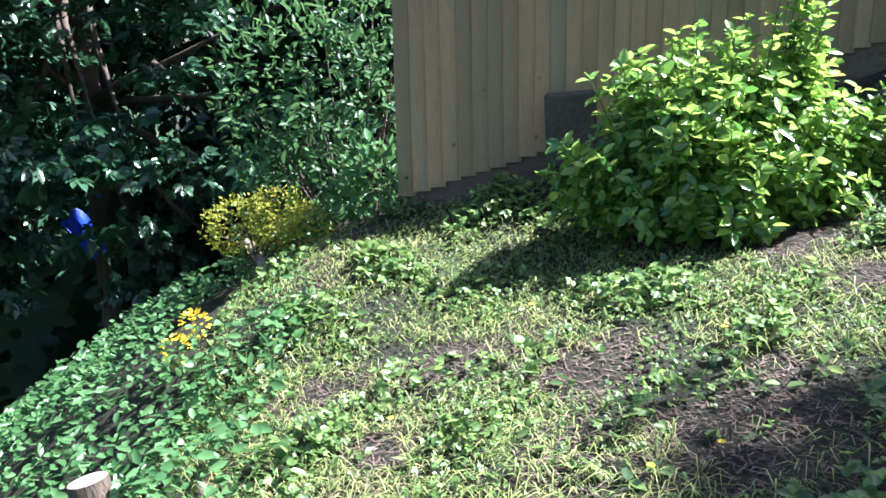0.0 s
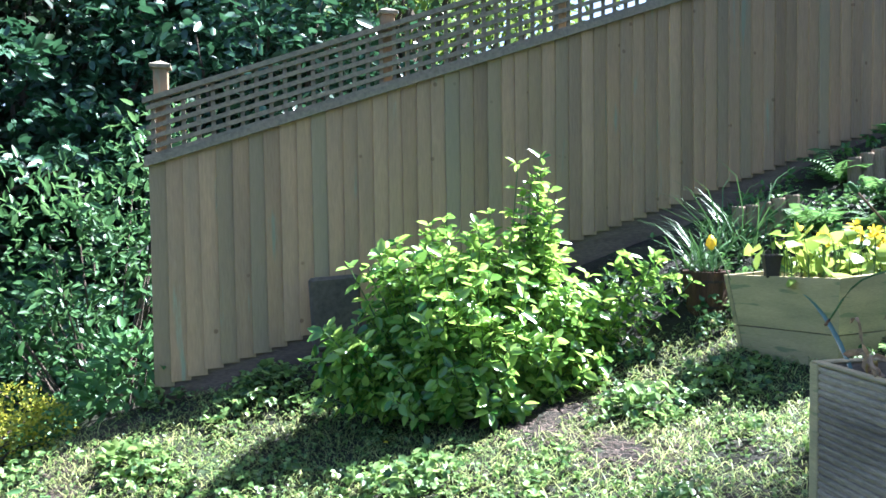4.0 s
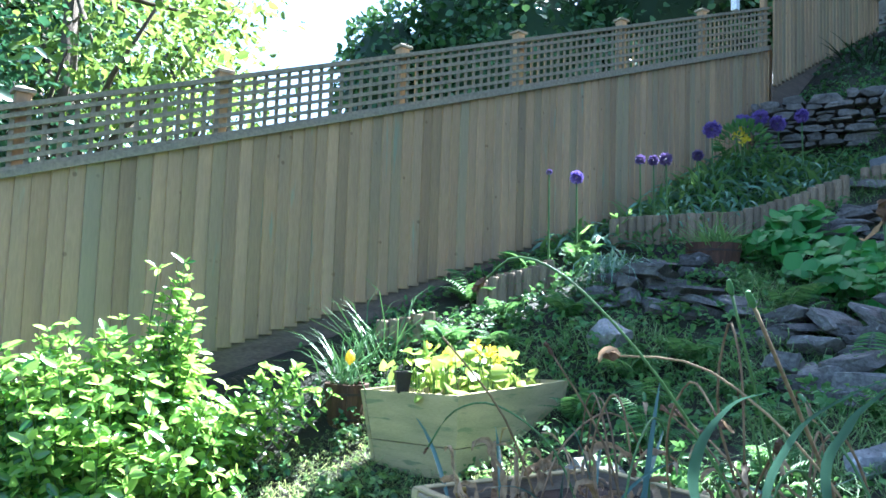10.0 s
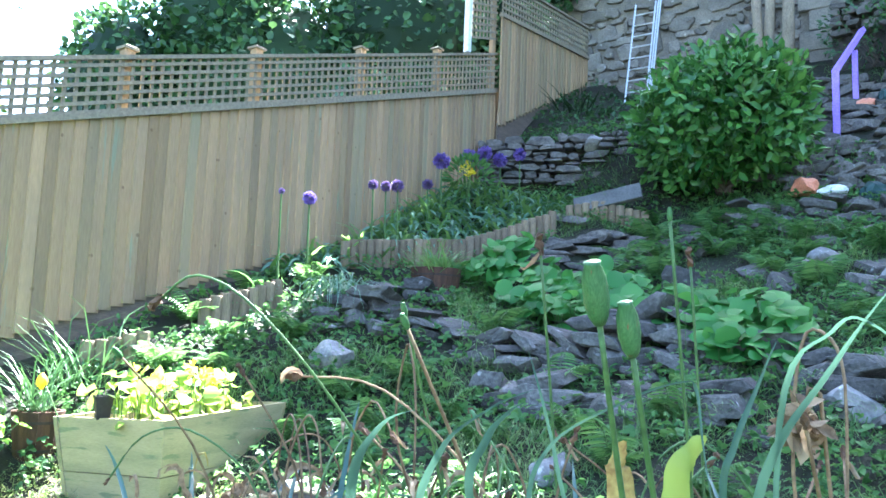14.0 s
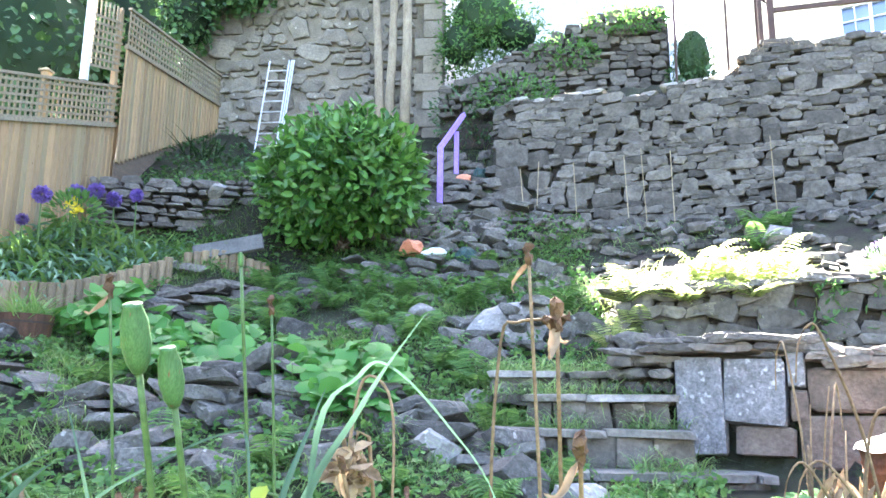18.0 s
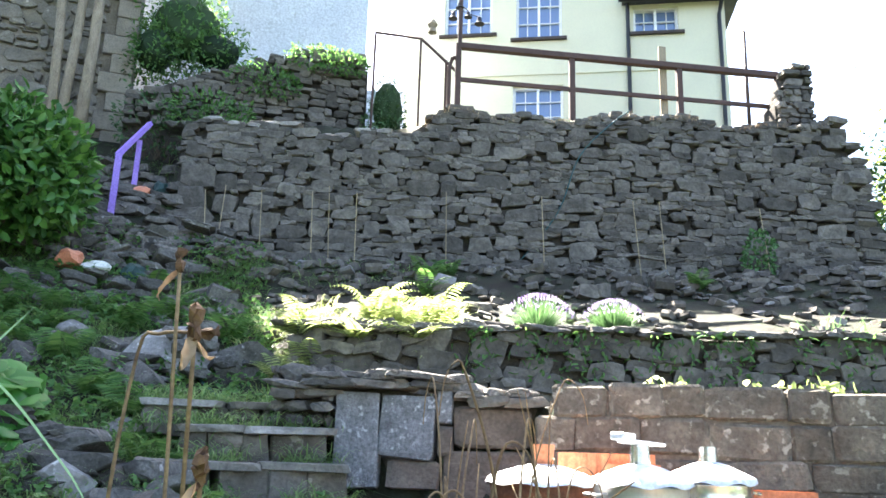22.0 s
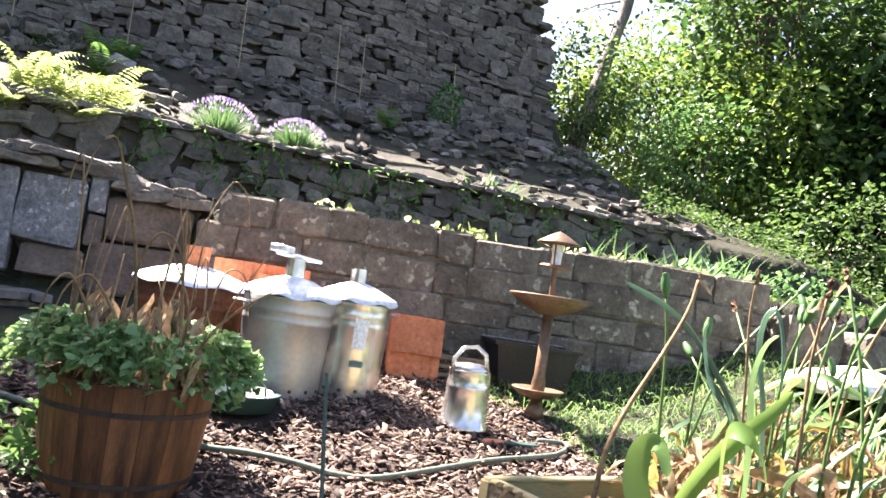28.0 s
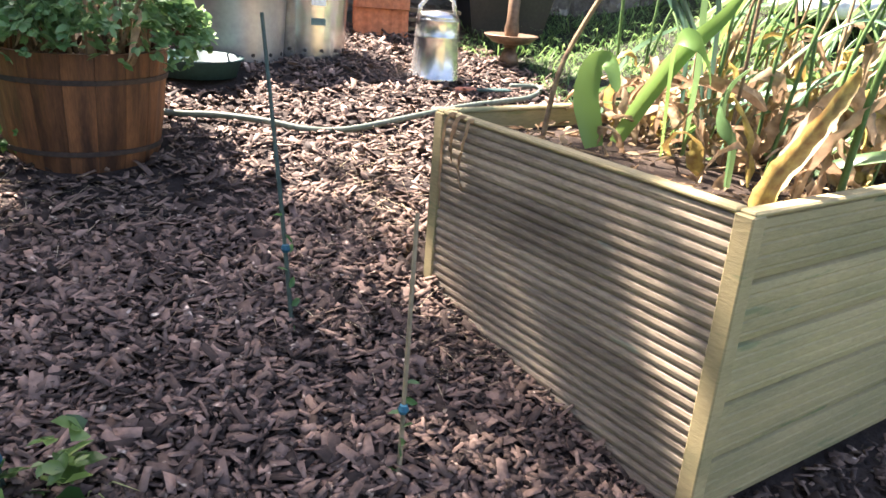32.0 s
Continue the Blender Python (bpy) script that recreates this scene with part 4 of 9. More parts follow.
M["grey_bark"] = mat("grey_bark", (0.3, 0.265, 0.235), (0.14, 0.12, 0.105), rough=0.95, scale=5, fine=25, bump=1.0, depth=0.03, stretch=(3, 3, 0.8))
M["pale_bark"] = mat("pale_bark", (0.34, 0.29, 0.22), (0.23, 0.19, 0.14), rough=0.9, scale=6, fine=30, bump=0.5, stretch=(3, 3, 0.8))
M["green_stem"] = mat("green_stem", (0.09, 0.16, 0.05), (0.06, 0.12, 0.035), rough=0.5, scale=20, bump=0)
M["dry_stem"] = mat("dry_stem", (0.27, 0.19, 0.1), (0.13, 0.08, 0.045), rough=0.8, scale=25, fine=90, bump=0.2, vary=0.25)
M["pod"] = mat("pod", (0.05, 0.13, 0.045), (0.08, 0.17, 0.06), rough=0.4, scale=30, fine=120, stretch=(4, 4, 0.6), bump=0.2, depth=0.003, third=(0.17, 0.075, 0.04), third_at=0.66)


def quad_mesh(name, V, F, material, smooth=False):
    """Mesh from arrays of points and of four-sided faces."""
    me = bpy.data.meshes.new(name)
    n, k = len(V), len(F)
    me.vertices.add(n)
    me.vertices.foreach_set("co", np.asarray(V, np.float32).ravel())
    me.loops.add(k * 4)
    me.loops.foreach_set("vertex_index", np.asarray(F, np.int32).ravel())
    me.polygons.add(k)
    me.polygons.foreach_set("loop_start", np.arange(0, 4 * k, 4, dtype=np.int32))
    me.update(calc_edges=True)
    if smooth:
        me.polygons.foreach_set("use_smooth", [True] * k)
    me.materials.append(material)
    return me


def unit(v):
    return v / (np.linalg.norm(v, axis=-1, keepdims=True) + 1e-9)


def leaves(P, D, N, L, W, material, name="foliage", lobes=1, droop=0.15):
    """Folded blades: P foot, D axis, N upper side, L length, W width (each one or many). lobes=3 or 5: divided leaf."""
    P, D, N = np.asarray(P, float), unit(np.asarray(D, float)), np.asarray(N, float)
    n = len(P)
    L, W = np.broadcast_to(L, (n,)).astype(float), np.broadcast_to(W, (n,)).astype(float)
    if lobes > 1:
        S0 = unit(np.cross(D, N))
        turn = np.linspace(-1.25, 1.25, lobes) if lobes == 5 else np.array([-0.95, 0, 0.95])
        size = 1 - 0.33 * np.abs(turn) / 1.25
        P2 = np.repeat(P, lobes, 0)
        D = (D[:, None] * np.cos(turn)[None, :, None] + S0[:, None] * np.sin(turn)[None, :, None]).reshape(-1, 3)
        N = np.repeat(N, lobes, 0)
        L = (L[:, None] * size).ravel()
        W = np.repeat(W, lobes)
        P, n = P2, n * lobes
    S = unit(np.cross(D, N))
    U = unit(np.cross(S, D))
    V = np.empty((n, 6, 3))
    l_, w_ = L[:, None], W[:, None]
    V[:, 0] = P
    V[:, 1] = P + D * l_ * 0.3 + S * w_ * 0.46 + U * w_ * 0.12
    V[:, 2] = P + D * l_ * 0.7 + S * w_ * 0.4 + U * (w_ * 0.1 - l_ * droop * 0.4)
    V[:, 3] = P + D * l_ - U * l_ * droop
    V[:, 4] = P + D * l_ * 0.7 - S * w_ * 0.4 + U * (w_ * 0.1 - l_ * droop * 0.4)
    V[:, 5] = P + D * l_ * 0.3 - S * w_ * 0.46 + U * w_ * 0.12
    o = (np.arange(n) * 6)[:, None]
    F = np.concatenate([o + [0, 3, 2, 1], o + [0, 5, 4, 3]], 1).reshape(-1, 4)
    return quad_mesh(name, V.reshape(-1, 3), F, material)


def blades(P, D, L, W, material, name="blades", bend=0.5, seg=3, twist=0.25, fold=0.16, crumple=0.0):
    """Strips that start along D and bend over: flat grass for few segments, channelled and twisting leaves for many."""
    P, D = np.asarray(P, float), unit(np.asarray(D, float))
    n = len(P)
    L, W = np.broadcast_to(L, (n,)).astype(float), np.broadcast_to(W, (n,)).astype(float)
    bend = np.broadcast_to(bend, (n,)).astype(float)
    a = nrng.uniform(0, 2 * np.pi, n)
    H = unit(np.stack([np.cos(a), np.sin(a), 0 * a], 1) * 0.4 + D * [2, 2, 0])
    S = unit(np.cross(H, [0, 0, 1.0]))
    cols = 3 if seg >= 6 else 2
    V = np.empty((n, seg + 1, cols, 3))
    Q = P.copy()
    tw = nrng.normal(0, twist, n)
    for i in range(seg + 1):
        k = i / seg
        th = bend * (i + 0.5) / seg * 1.6
        d = unit(D * np.cos(th)[:, None] + (H * 0.75 - [0, 0, 0.65]) * np.sin(th)[:, None])
        if cols == 3:
            w = W * (0.3 + 0.9 * math.sin(math.pi * min(1, 0.1 + 0.9 * k) ** 0.75)) * (1 if i < seg else 0.15)
            s_ = unit(S * np.cos(tw * k * 3)[:, None] + np.cross(d, S) * np.sin(tw * k * 3)[:, None])
            up = np.cross(s_, d)
            V[:, i, 0], V[:, i, 2] = Q + s_ * w[:, None] * 0.46 + up * w[:, None] * fold, Q - s_ * w[:, None] * 0.46 + up * w[:, None] * fold
            V[:, i, 1] = Q - up * w[:, None] * 0.06
        else:
            w = W * (1 - (i / (seg + 0.15)) ** 1.6) * (0.75 + 0.5 * min(1, i))
            V[:, i, 0], V[:, i, 1] = Q + S * w[:, None] / 2, Q - S * w[:, None] / 2
        Q = Q + d * (L / seg)[:, None]
    if crumple:
        V += nrng.normal(size=V.shape) * (W * crumple)[:, None, None, None]
    o = (np.arange(n) * (seg + 1) * cols)[:, None]
    F = np.concatenate([o + [cols * i + c, cols * i + c + 1, cols * (i + 1) + c + 1, cols * (i + 1) + c] for i in range(seg) for c in range(cols - 1)], 1).reshape(-1, 4)
    return quad_mesh(name, V.reshape(-1, 3), F, material, smooth=True)


def discs(P, N, R, material, name="foliage"):
    """Round, slightly dished leaves."""
    P, N = np.asarray(P, float), unit(np.asarray(N, float))
    n = len(P)
    S = unit(np.cross(N, unit(nrng.normal(size=(n, 3)))))
    U = np.cross(N, S)
    a = np.arange(8) * math.pi / 4
    rr = R[:, None] * nrng.uniform(0.88, 1.08, (n, 8))
    V = P[:, None] + (S[:, None] * np.cos(a)[None, :, None] + U[:, None] * np.sin(a)[None, :, None]) * rr[..., None] + N[:, None] * (R[:, None] * 0.16 * np.cos(2 * a))[..., None]
    o = (np.arange(n) * 8)[:, None]
    F = np.concatenate([o + [0, 1, 2, 3], o + [0, 3, 4, 7], o + [4, 5, 6, 7]], 1).reshape(-1, 4)
    return quad_mesh(name, V.reshape(-1, 3), F, material)


def ball_dirs(n, up=0.0):
    d = nrng.normal(size=(n, 3))
    d[:, 2] += up
    return unit(d)


def on_land(xy, dz=0.0):
    return np.array([(x, y, land(x, y) + dz) for x, y in xy])


def scatter(n, x0, x1, y0, y1, keep=None):
    out = []
    while len(out) < n:
        x, y = nrng.uniform(x0, x1), nrng.uniform(y0, y1)
        if keep is None or keep(x, y):
            out.append((x, y))
    return np.array(out)


def thing_mesh(name, me, label, category, group="", kind=""):
    return tagged(new(name, me), label, category, group, kind)


# ---- trees ----
def tree(name, label, at, trunk_h, r0, crown, radii, n, size, material, clumps=90, lean=(0, 0), bark="bark", lobes=1, shell=0.5, spread=0.34, group="", wide=0.6, flat=0.6):
    """Tapered trunk, limbs to the clumps, crown of leaf clumps inside an uneven ellipsoid."""
    tr = thing(name, label, "tree", at, group=group)
    c = np.array(crown) - np.array(at)
    top = Vector((lean[0], lean[1], trunk_h))
    bm = bmesh.new()
    pts = [Vector((0, 0, -0.3)), Vector((lean[0] * 0.2, lean[1] * 0.25, trunk_h * 0.33)), Vector((lean[0] * 0.6, lean[1] * 0.55, trunk_h * 0.66)), top]
    tube(bm, pts, r0, r0 * 0.45, seg=9)
    d = ball_dirs(clumps)
    k = (shell + (1 - shell) * nrng.random(clumps)) ** 0.6
    C = c + d * k[:, None] * np.array(radii) * nrng.uniform(0.75, 1.12, clumps)[:, None]
    for i in range(0, clumps, 5):
        e, s = Vector(C[i]), pts[2 + (i // 5) % 2]
        mid = (s + e) / 2 + Vector(nrng.normal(size=3) * 0.15)
        tube(bm, [s, mid, e], r0 * 0.3, 0.01, seg=5)
    part("trunk", bm, M[bark], tr, smooth=True)
    which = nrng.integers(0, clumps, n)
    P = C[which] + nrng.normal(size=(n, 3)) * spread * np.array([1, 1, flat])
    D = ball_dirs(n) * [1, 1, 0.5] + unit(P - c) * 0.5 - [0, 0, 0.25]
    N = ball_dirs(n, 1.4)
    L = size * nrng.uniform(0.6, 1.25, n)
    part("crown", leaves(P, D, N, L, L * wide, material, "crown", lobes=lobes), None, tr)
    return tr


def leafy_mound(name, label, category, blobs, n, size, material, group="", kind="", stem=None, wide=0.75, lobes=1, jitter=0.12, droop=0.15, up=0.5):
    """Mass of leaves over several uneven lobes; each lobe: centre and radii."""
    th = thing(name, label, category, blobs[0][0], group=group, kind=kind)
    o = np.array(blobs[0][0])
    area = np.array([b[1][0] * b[1][2] + b[1][1] * b[1][2] for b in blobs])
    which = nrng.choice(len(blobs), n, p=area / area.sum())
    c, rad = np.array([b[0] for b in blobs])[which], np.array([b[1] for b in blobs])[which]
    d = ball_dirs(n)
    bump = 1 + jitter * np.sin(d[:, 0] * 7 + c[:, 1]) * np.cos(d[:, 1] * 6 + d[:, 2] * 5) * 1.5
    k = 1 - np.abs(nrng.normal(0, 0.13, n))
    P = c + d * rad * (k * bump)[:, None] - o
    D = d + nrng.normal(size=(n, 3)) * 0.7 + [0, 0, 0.1]
    N = d + nrng.normal(size=(n, 3)) * 0.45 + [0, 0, up]
    L = size * nrng.uniform(0.6, 1.25, n)
    part("foliage", leaves(P, D, N, L, L * wide, material, "foliage", lobes=lobes, droop=droop), None, th)
    bm = bmesh.new()
    if stem:
        for _ in range(stem[0]):
            e = P[nrng.integers(n)] * 0.85
            b0 = Vector((stem[1][0] - o[0] + nrng.normal(0, 0.05), stem[1][1] - o[1] + nrng.normal(0, 0.05), stem[1][2] - o[2] - 0.08))
            tube(bm, [b0, b0 + (Vector(e) - b0) * 0.5 + Vector((0, 0, 0.06)), Vector(e)], stem[2], stem[2] * 0.4, seg=5)
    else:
        # added dark balls stand in for the shade between the leaves
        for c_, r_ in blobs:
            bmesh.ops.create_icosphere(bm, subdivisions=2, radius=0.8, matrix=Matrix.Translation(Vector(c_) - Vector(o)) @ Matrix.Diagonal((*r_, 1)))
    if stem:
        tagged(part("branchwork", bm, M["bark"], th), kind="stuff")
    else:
        tagged(part("shade_core", bm, G["shaded_wood"], th), kind="stuff")
    return th


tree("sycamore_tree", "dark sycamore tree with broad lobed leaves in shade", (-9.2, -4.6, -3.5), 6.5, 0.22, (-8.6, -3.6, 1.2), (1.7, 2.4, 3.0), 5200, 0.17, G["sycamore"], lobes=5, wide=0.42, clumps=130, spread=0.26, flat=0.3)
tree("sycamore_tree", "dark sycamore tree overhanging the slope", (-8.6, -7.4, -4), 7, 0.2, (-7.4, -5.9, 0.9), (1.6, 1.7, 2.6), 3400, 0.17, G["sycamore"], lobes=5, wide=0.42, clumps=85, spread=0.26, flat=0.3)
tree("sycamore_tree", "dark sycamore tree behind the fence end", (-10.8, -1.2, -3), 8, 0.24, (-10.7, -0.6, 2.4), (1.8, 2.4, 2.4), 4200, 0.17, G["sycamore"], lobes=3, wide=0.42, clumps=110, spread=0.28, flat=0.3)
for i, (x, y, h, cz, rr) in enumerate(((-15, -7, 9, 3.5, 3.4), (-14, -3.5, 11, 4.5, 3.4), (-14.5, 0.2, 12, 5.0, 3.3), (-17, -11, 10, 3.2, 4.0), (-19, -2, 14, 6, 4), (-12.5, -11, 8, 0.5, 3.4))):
    tree("woodland_tree", "dense woodland tree beyond the garden, wood shade put into its leaf colour", (x, y, -4), h, 0.25, (x, y, cz), (rr, rr, 5.2), 5200, 0.26, G["shaded_wood"], clumps=120, spread=0.55, group="woodland trees", shell=0.2)
# canopy tree and first garden trees take the leaf colour lightened for sun
tree("canopy_tree", "tall leafy tree behind the fence", (-10.6, 2.0, -2.5), 8, 0.2, (-10.4, 2.2, 5.6), (2.0, 2.1, 2.4), 3000, 0.15, G["sunlit_leaf"], clumps=80, spread=0.4)
# added trees, mostly above the view, that keep sun off the wood floor
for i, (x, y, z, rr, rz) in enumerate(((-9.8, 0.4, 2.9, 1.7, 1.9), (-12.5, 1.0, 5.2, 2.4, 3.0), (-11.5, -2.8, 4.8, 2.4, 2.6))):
    tree("shade_tree", "dense dark tree added to shade the wood", (x - 0.5, y - 0.3, -4), z + 3, 0.2, (x, y, z), (rr, rr, rz), 5200, 0.15, G["sycamore" if y > -1 else "shaded_wood"], clumps=150, spread=0.42, group="woodland trees", shell=0.15)
# thickets and undergrowth filled in dark to stand for the shaded wood interior
leafy_mound("thicket", "deep thicket under the trees, darkened in colour for wood shade", "undergrowth",
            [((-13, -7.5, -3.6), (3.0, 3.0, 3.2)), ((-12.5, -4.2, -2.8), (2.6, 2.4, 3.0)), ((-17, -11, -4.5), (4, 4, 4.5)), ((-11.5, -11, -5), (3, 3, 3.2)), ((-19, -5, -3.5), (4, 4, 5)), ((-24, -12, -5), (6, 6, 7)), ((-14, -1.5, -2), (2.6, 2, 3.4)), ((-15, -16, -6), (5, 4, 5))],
            9000, 0.34, G["shaded_wood"], wide=0.7)
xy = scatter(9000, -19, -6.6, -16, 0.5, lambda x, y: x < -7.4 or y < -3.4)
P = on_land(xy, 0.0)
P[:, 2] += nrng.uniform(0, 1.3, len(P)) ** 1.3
thing_mesh("undergrowth", leaves(P, ball_dirs(len(P)) * [1, 1, 0.4], ball_dirs(len(P), 1.2), nrng.uniform(0.2, 0.5, len(P)), nrng.uniform(0.15, 0.35, len(P)), G["shaded_wood"], droop=0.3), "tangled undergrowth under the trees, darkened in colour for shade", "undergrowth", kind="stuff")
for i, (x, y, cz, rr, m) in enumerate(((-17, 3.2, 5.4, 2.7, "sunlit_leaf"), (-15.8, 5.0, 5.6, 1.9, "sunlit_leaf"), (-13.5, 1.9, 4.2, 1.9, "ash"), (-15.5, 7.4, 3.6, 1.5, "bright_shrub"))):
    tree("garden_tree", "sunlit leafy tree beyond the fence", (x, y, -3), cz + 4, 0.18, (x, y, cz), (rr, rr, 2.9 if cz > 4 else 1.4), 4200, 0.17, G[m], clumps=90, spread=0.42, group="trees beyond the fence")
for i, (x, y, cz, rr, rz, m_) in enumerate(((15.4, 8.2, 7.6, 2.4, 4.4, "ash"), (17.2, 5.0, 6.6, 2.8, 5.0, "ash"), (19.5, 10.5, 9, 3.0, 5, "ash"), (17.5, 1.2, 5.6, 3.0, 5, "ash"), (22, 6, 8, 4, 6, "ash"), (17.8, 7.2, 5.0, 2.4, 3.6, "shaded_wood"), (18.6, 3.4, 4.6, 2.6, 3.6, "shaded_wood"), (16.0, 3.0, 3.4, 1.8, 2.6, "sycamore"))):
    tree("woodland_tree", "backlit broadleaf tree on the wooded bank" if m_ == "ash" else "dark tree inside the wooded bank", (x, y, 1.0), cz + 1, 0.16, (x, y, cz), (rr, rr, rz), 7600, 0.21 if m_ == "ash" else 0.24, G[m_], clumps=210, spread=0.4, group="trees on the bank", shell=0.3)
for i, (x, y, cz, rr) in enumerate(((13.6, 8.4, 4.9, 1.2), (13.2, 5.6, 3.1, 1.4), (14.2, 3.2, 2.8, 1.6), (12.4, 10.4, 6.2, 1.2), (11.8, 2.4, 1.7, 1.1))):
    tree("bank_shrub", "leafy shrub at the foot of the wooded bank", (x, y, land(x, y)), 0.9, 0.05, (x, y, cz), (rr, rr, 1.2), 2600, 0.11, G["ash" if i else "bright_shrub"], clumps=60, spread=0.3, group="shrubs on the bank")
# deep trees and thickets carry the wood's shade in their leaf colour
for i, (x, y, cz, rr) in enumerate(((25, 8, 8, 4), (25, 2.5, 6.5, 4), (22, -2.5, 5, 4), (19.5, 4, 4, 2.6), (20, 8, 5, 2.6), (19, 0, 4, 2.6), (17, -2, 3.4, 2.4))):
    tree("far_tree", "dense tree deep in the wooded bank, shade put into its leaf colour", (x, y, 0), cz, 0.2, (x, y, cz), (rr, rr, 5), 3600, 0.34, G["shaded_wood"], clumps=120, spread=0.6, group="far trees", shell=0.15)
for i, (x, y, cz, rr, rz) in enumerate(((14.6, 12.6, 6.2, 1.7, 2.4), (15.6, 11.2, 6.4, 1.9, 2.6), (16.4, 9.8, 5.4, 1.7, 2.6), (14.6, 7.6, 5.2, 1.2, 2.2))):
    tree("sunlit_tree", "young tree at the wood edge, sun put into its yellow-green leaf colour", (x, y, 2.0), cz - 1, 0.08, (x, y, cz), (rr, rr, rz), 5200, 0.13, G["sunlit_leaf"], clumps=120, spread=0.36, group="trees at the wood edge", shell=0.25)
leafy_mound("thicket", "thicket deep in the wood, darkened in colour for shade", "undergrowth", [((18.6, 12.5, 4.2), (2.4, 2.4, 3.4)), ((17.6, 8.4, 5.0), (1.4, 1.6, 3.4)), ((18.4, 5.0, 5.2), (1.6, 2.2, 3.6)), ((19, 1.2, 4.4), (1.8, 2.4, 3.4))], 6000, 0.2, G["shaded_wood"], wide=0.7)
leafy_mound("thicket", "thicket along the wooded bank, darkened in colour for shade", "undergrowth", [((18, 6, 2.0), (2.0, 3.0, 3.0)), ((17.5, 2, 1.5), (2, 3, 2.6)), ((19, -2, 1.0), (3, 3, 3)), ((20, 9.5, 3.2), (2.4, 2.4, 3.0))], 5200, 0.24, G["shaded_wood"], wide=0.7)
leaner = thing("leaning_tree", "leaning grey tree trunk beside the wall corner", "tree", (12.2, 10.8, land(12.2, 10.8)))
LT = [Vector(p) - Vector(leaner.matrix_world.translation) for p in ((12.2, 10.8, land(12.2, 10.8) - 0.2), (12.83, 10.8, 5.5), (13.22, 10.82, 6.9), (13.54, 10.8, 8.0), (14.0, 10.78, 9.7), (14.44, 10.8, 11.25), (14.9, 10.9, 13.2))]
bm = tube(bmesh.new(), smooth_path(LT, 4), 0.19, 0.1, seg=9)
for v in bm.verts:
    v.co += Vector((noise.noise(v.co * 3), noise.noise(v.co * 3 + Vector((9, 0, 0))), 0)) * 0.05
for k in range(16):
    b0 = LT[3].lerp(LT[6], k / 16)
    out = Vector((nrng.normal(-0.3, 0.6), nrng.normal(-0.2, 0.5), nrng.uniform(-0.5, 0.4)))
    tube(bm, [b0, b0 + out * 0.5, b0 + out + Vector((0, 0, -0.25))], 0.03, 0.006, seg=5)
part("trunk", bm, M["grey_bark"], leaner, smooth=True)
n = 420
P = np.array([LT[3].lerp(LT[6], nrng.random()) for _ in range(n)]) + nrng.normal(size=(n, 3)) * [0.5, 0.4, 0.35]
part("crown", leaves(P, ball_dirs(n), ball_dirs(n, 1.2), 0.11, 0.06, G["ash"]), None, leaner)

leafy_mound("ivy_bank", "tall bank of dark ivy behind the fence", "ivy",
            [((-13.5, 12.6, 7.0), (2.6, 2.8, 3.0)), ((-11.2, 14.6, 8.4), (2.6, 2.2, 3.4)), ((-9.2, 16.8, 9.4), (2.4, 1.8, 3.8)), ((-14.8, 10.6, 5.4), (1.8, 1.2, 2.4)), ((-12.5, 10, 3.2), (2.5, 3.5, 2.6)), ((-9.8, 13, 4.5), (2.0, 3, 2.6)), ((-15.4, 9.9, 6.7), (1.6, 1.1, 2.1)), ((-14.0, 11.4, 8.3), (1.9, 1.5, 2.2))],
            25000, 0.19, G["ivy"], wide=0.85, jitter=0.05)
leafy_mound("ivy", "ivy hanging over the old stone wall", "ivy", [((-5.3, 12.95, 9.3), (0.8, 0.3, 0.7)), ((-4.2, 12.98, 10.1), (1.0, 0.25, 0.8)), ((-6.2, 12.7, 8.6), (0.5, 0.5, 0.9)), ((-3.0, 13.0, 10.6), (1.0, 0.2, 0.5))],
            3200, 0.11, G["ivy"], wide=0.85)
leafy_mound("valerian_shrub", "dark leafy shrub on the upper terrace", "shrub", [((-0.75, 13.3, 8.5), (0.75, 0.5, 0.75)), ((-1.2, 13.1, 7.9), (0.4, 0.4, 0.5)), ((-0.2, 13.2, 8.1), (0.5, 0.4, 0.4))], 3000, 0.1, G["fern"], wide=0.4, jitter=0.3)
leafy_mound("conifer", "small dark conifer beside the white wall", "shrub", [((2.65, 12.0, 7.0), (0.32, 0.3, 0.6))], 1500, 0.07, G["ivy"], wide=0.2, up=1.5)

# ---- shrubs ----
leafy_mound("clipped_evergreen", "rounded evergreen shrub with glossy dark leaves", "shrub",
            [((-2.33, 9.2, 4.3), (0.88, 0.85, 0.76)), ((-2.6, 9.1, 4.1), (0.68, 0.7, 0.62)), ((-1.92, 9.2, 4.25), (0.65, 0.7, 0.68)), ((-2.25, 9.2, 4.58), (0.62, 0.6, 0.48))],
            6200, 0.145, G["evergreen"], wide=0.5, stem=(26, (-2.3, 9.3, 3.45), 0.018), jitter=0.17)


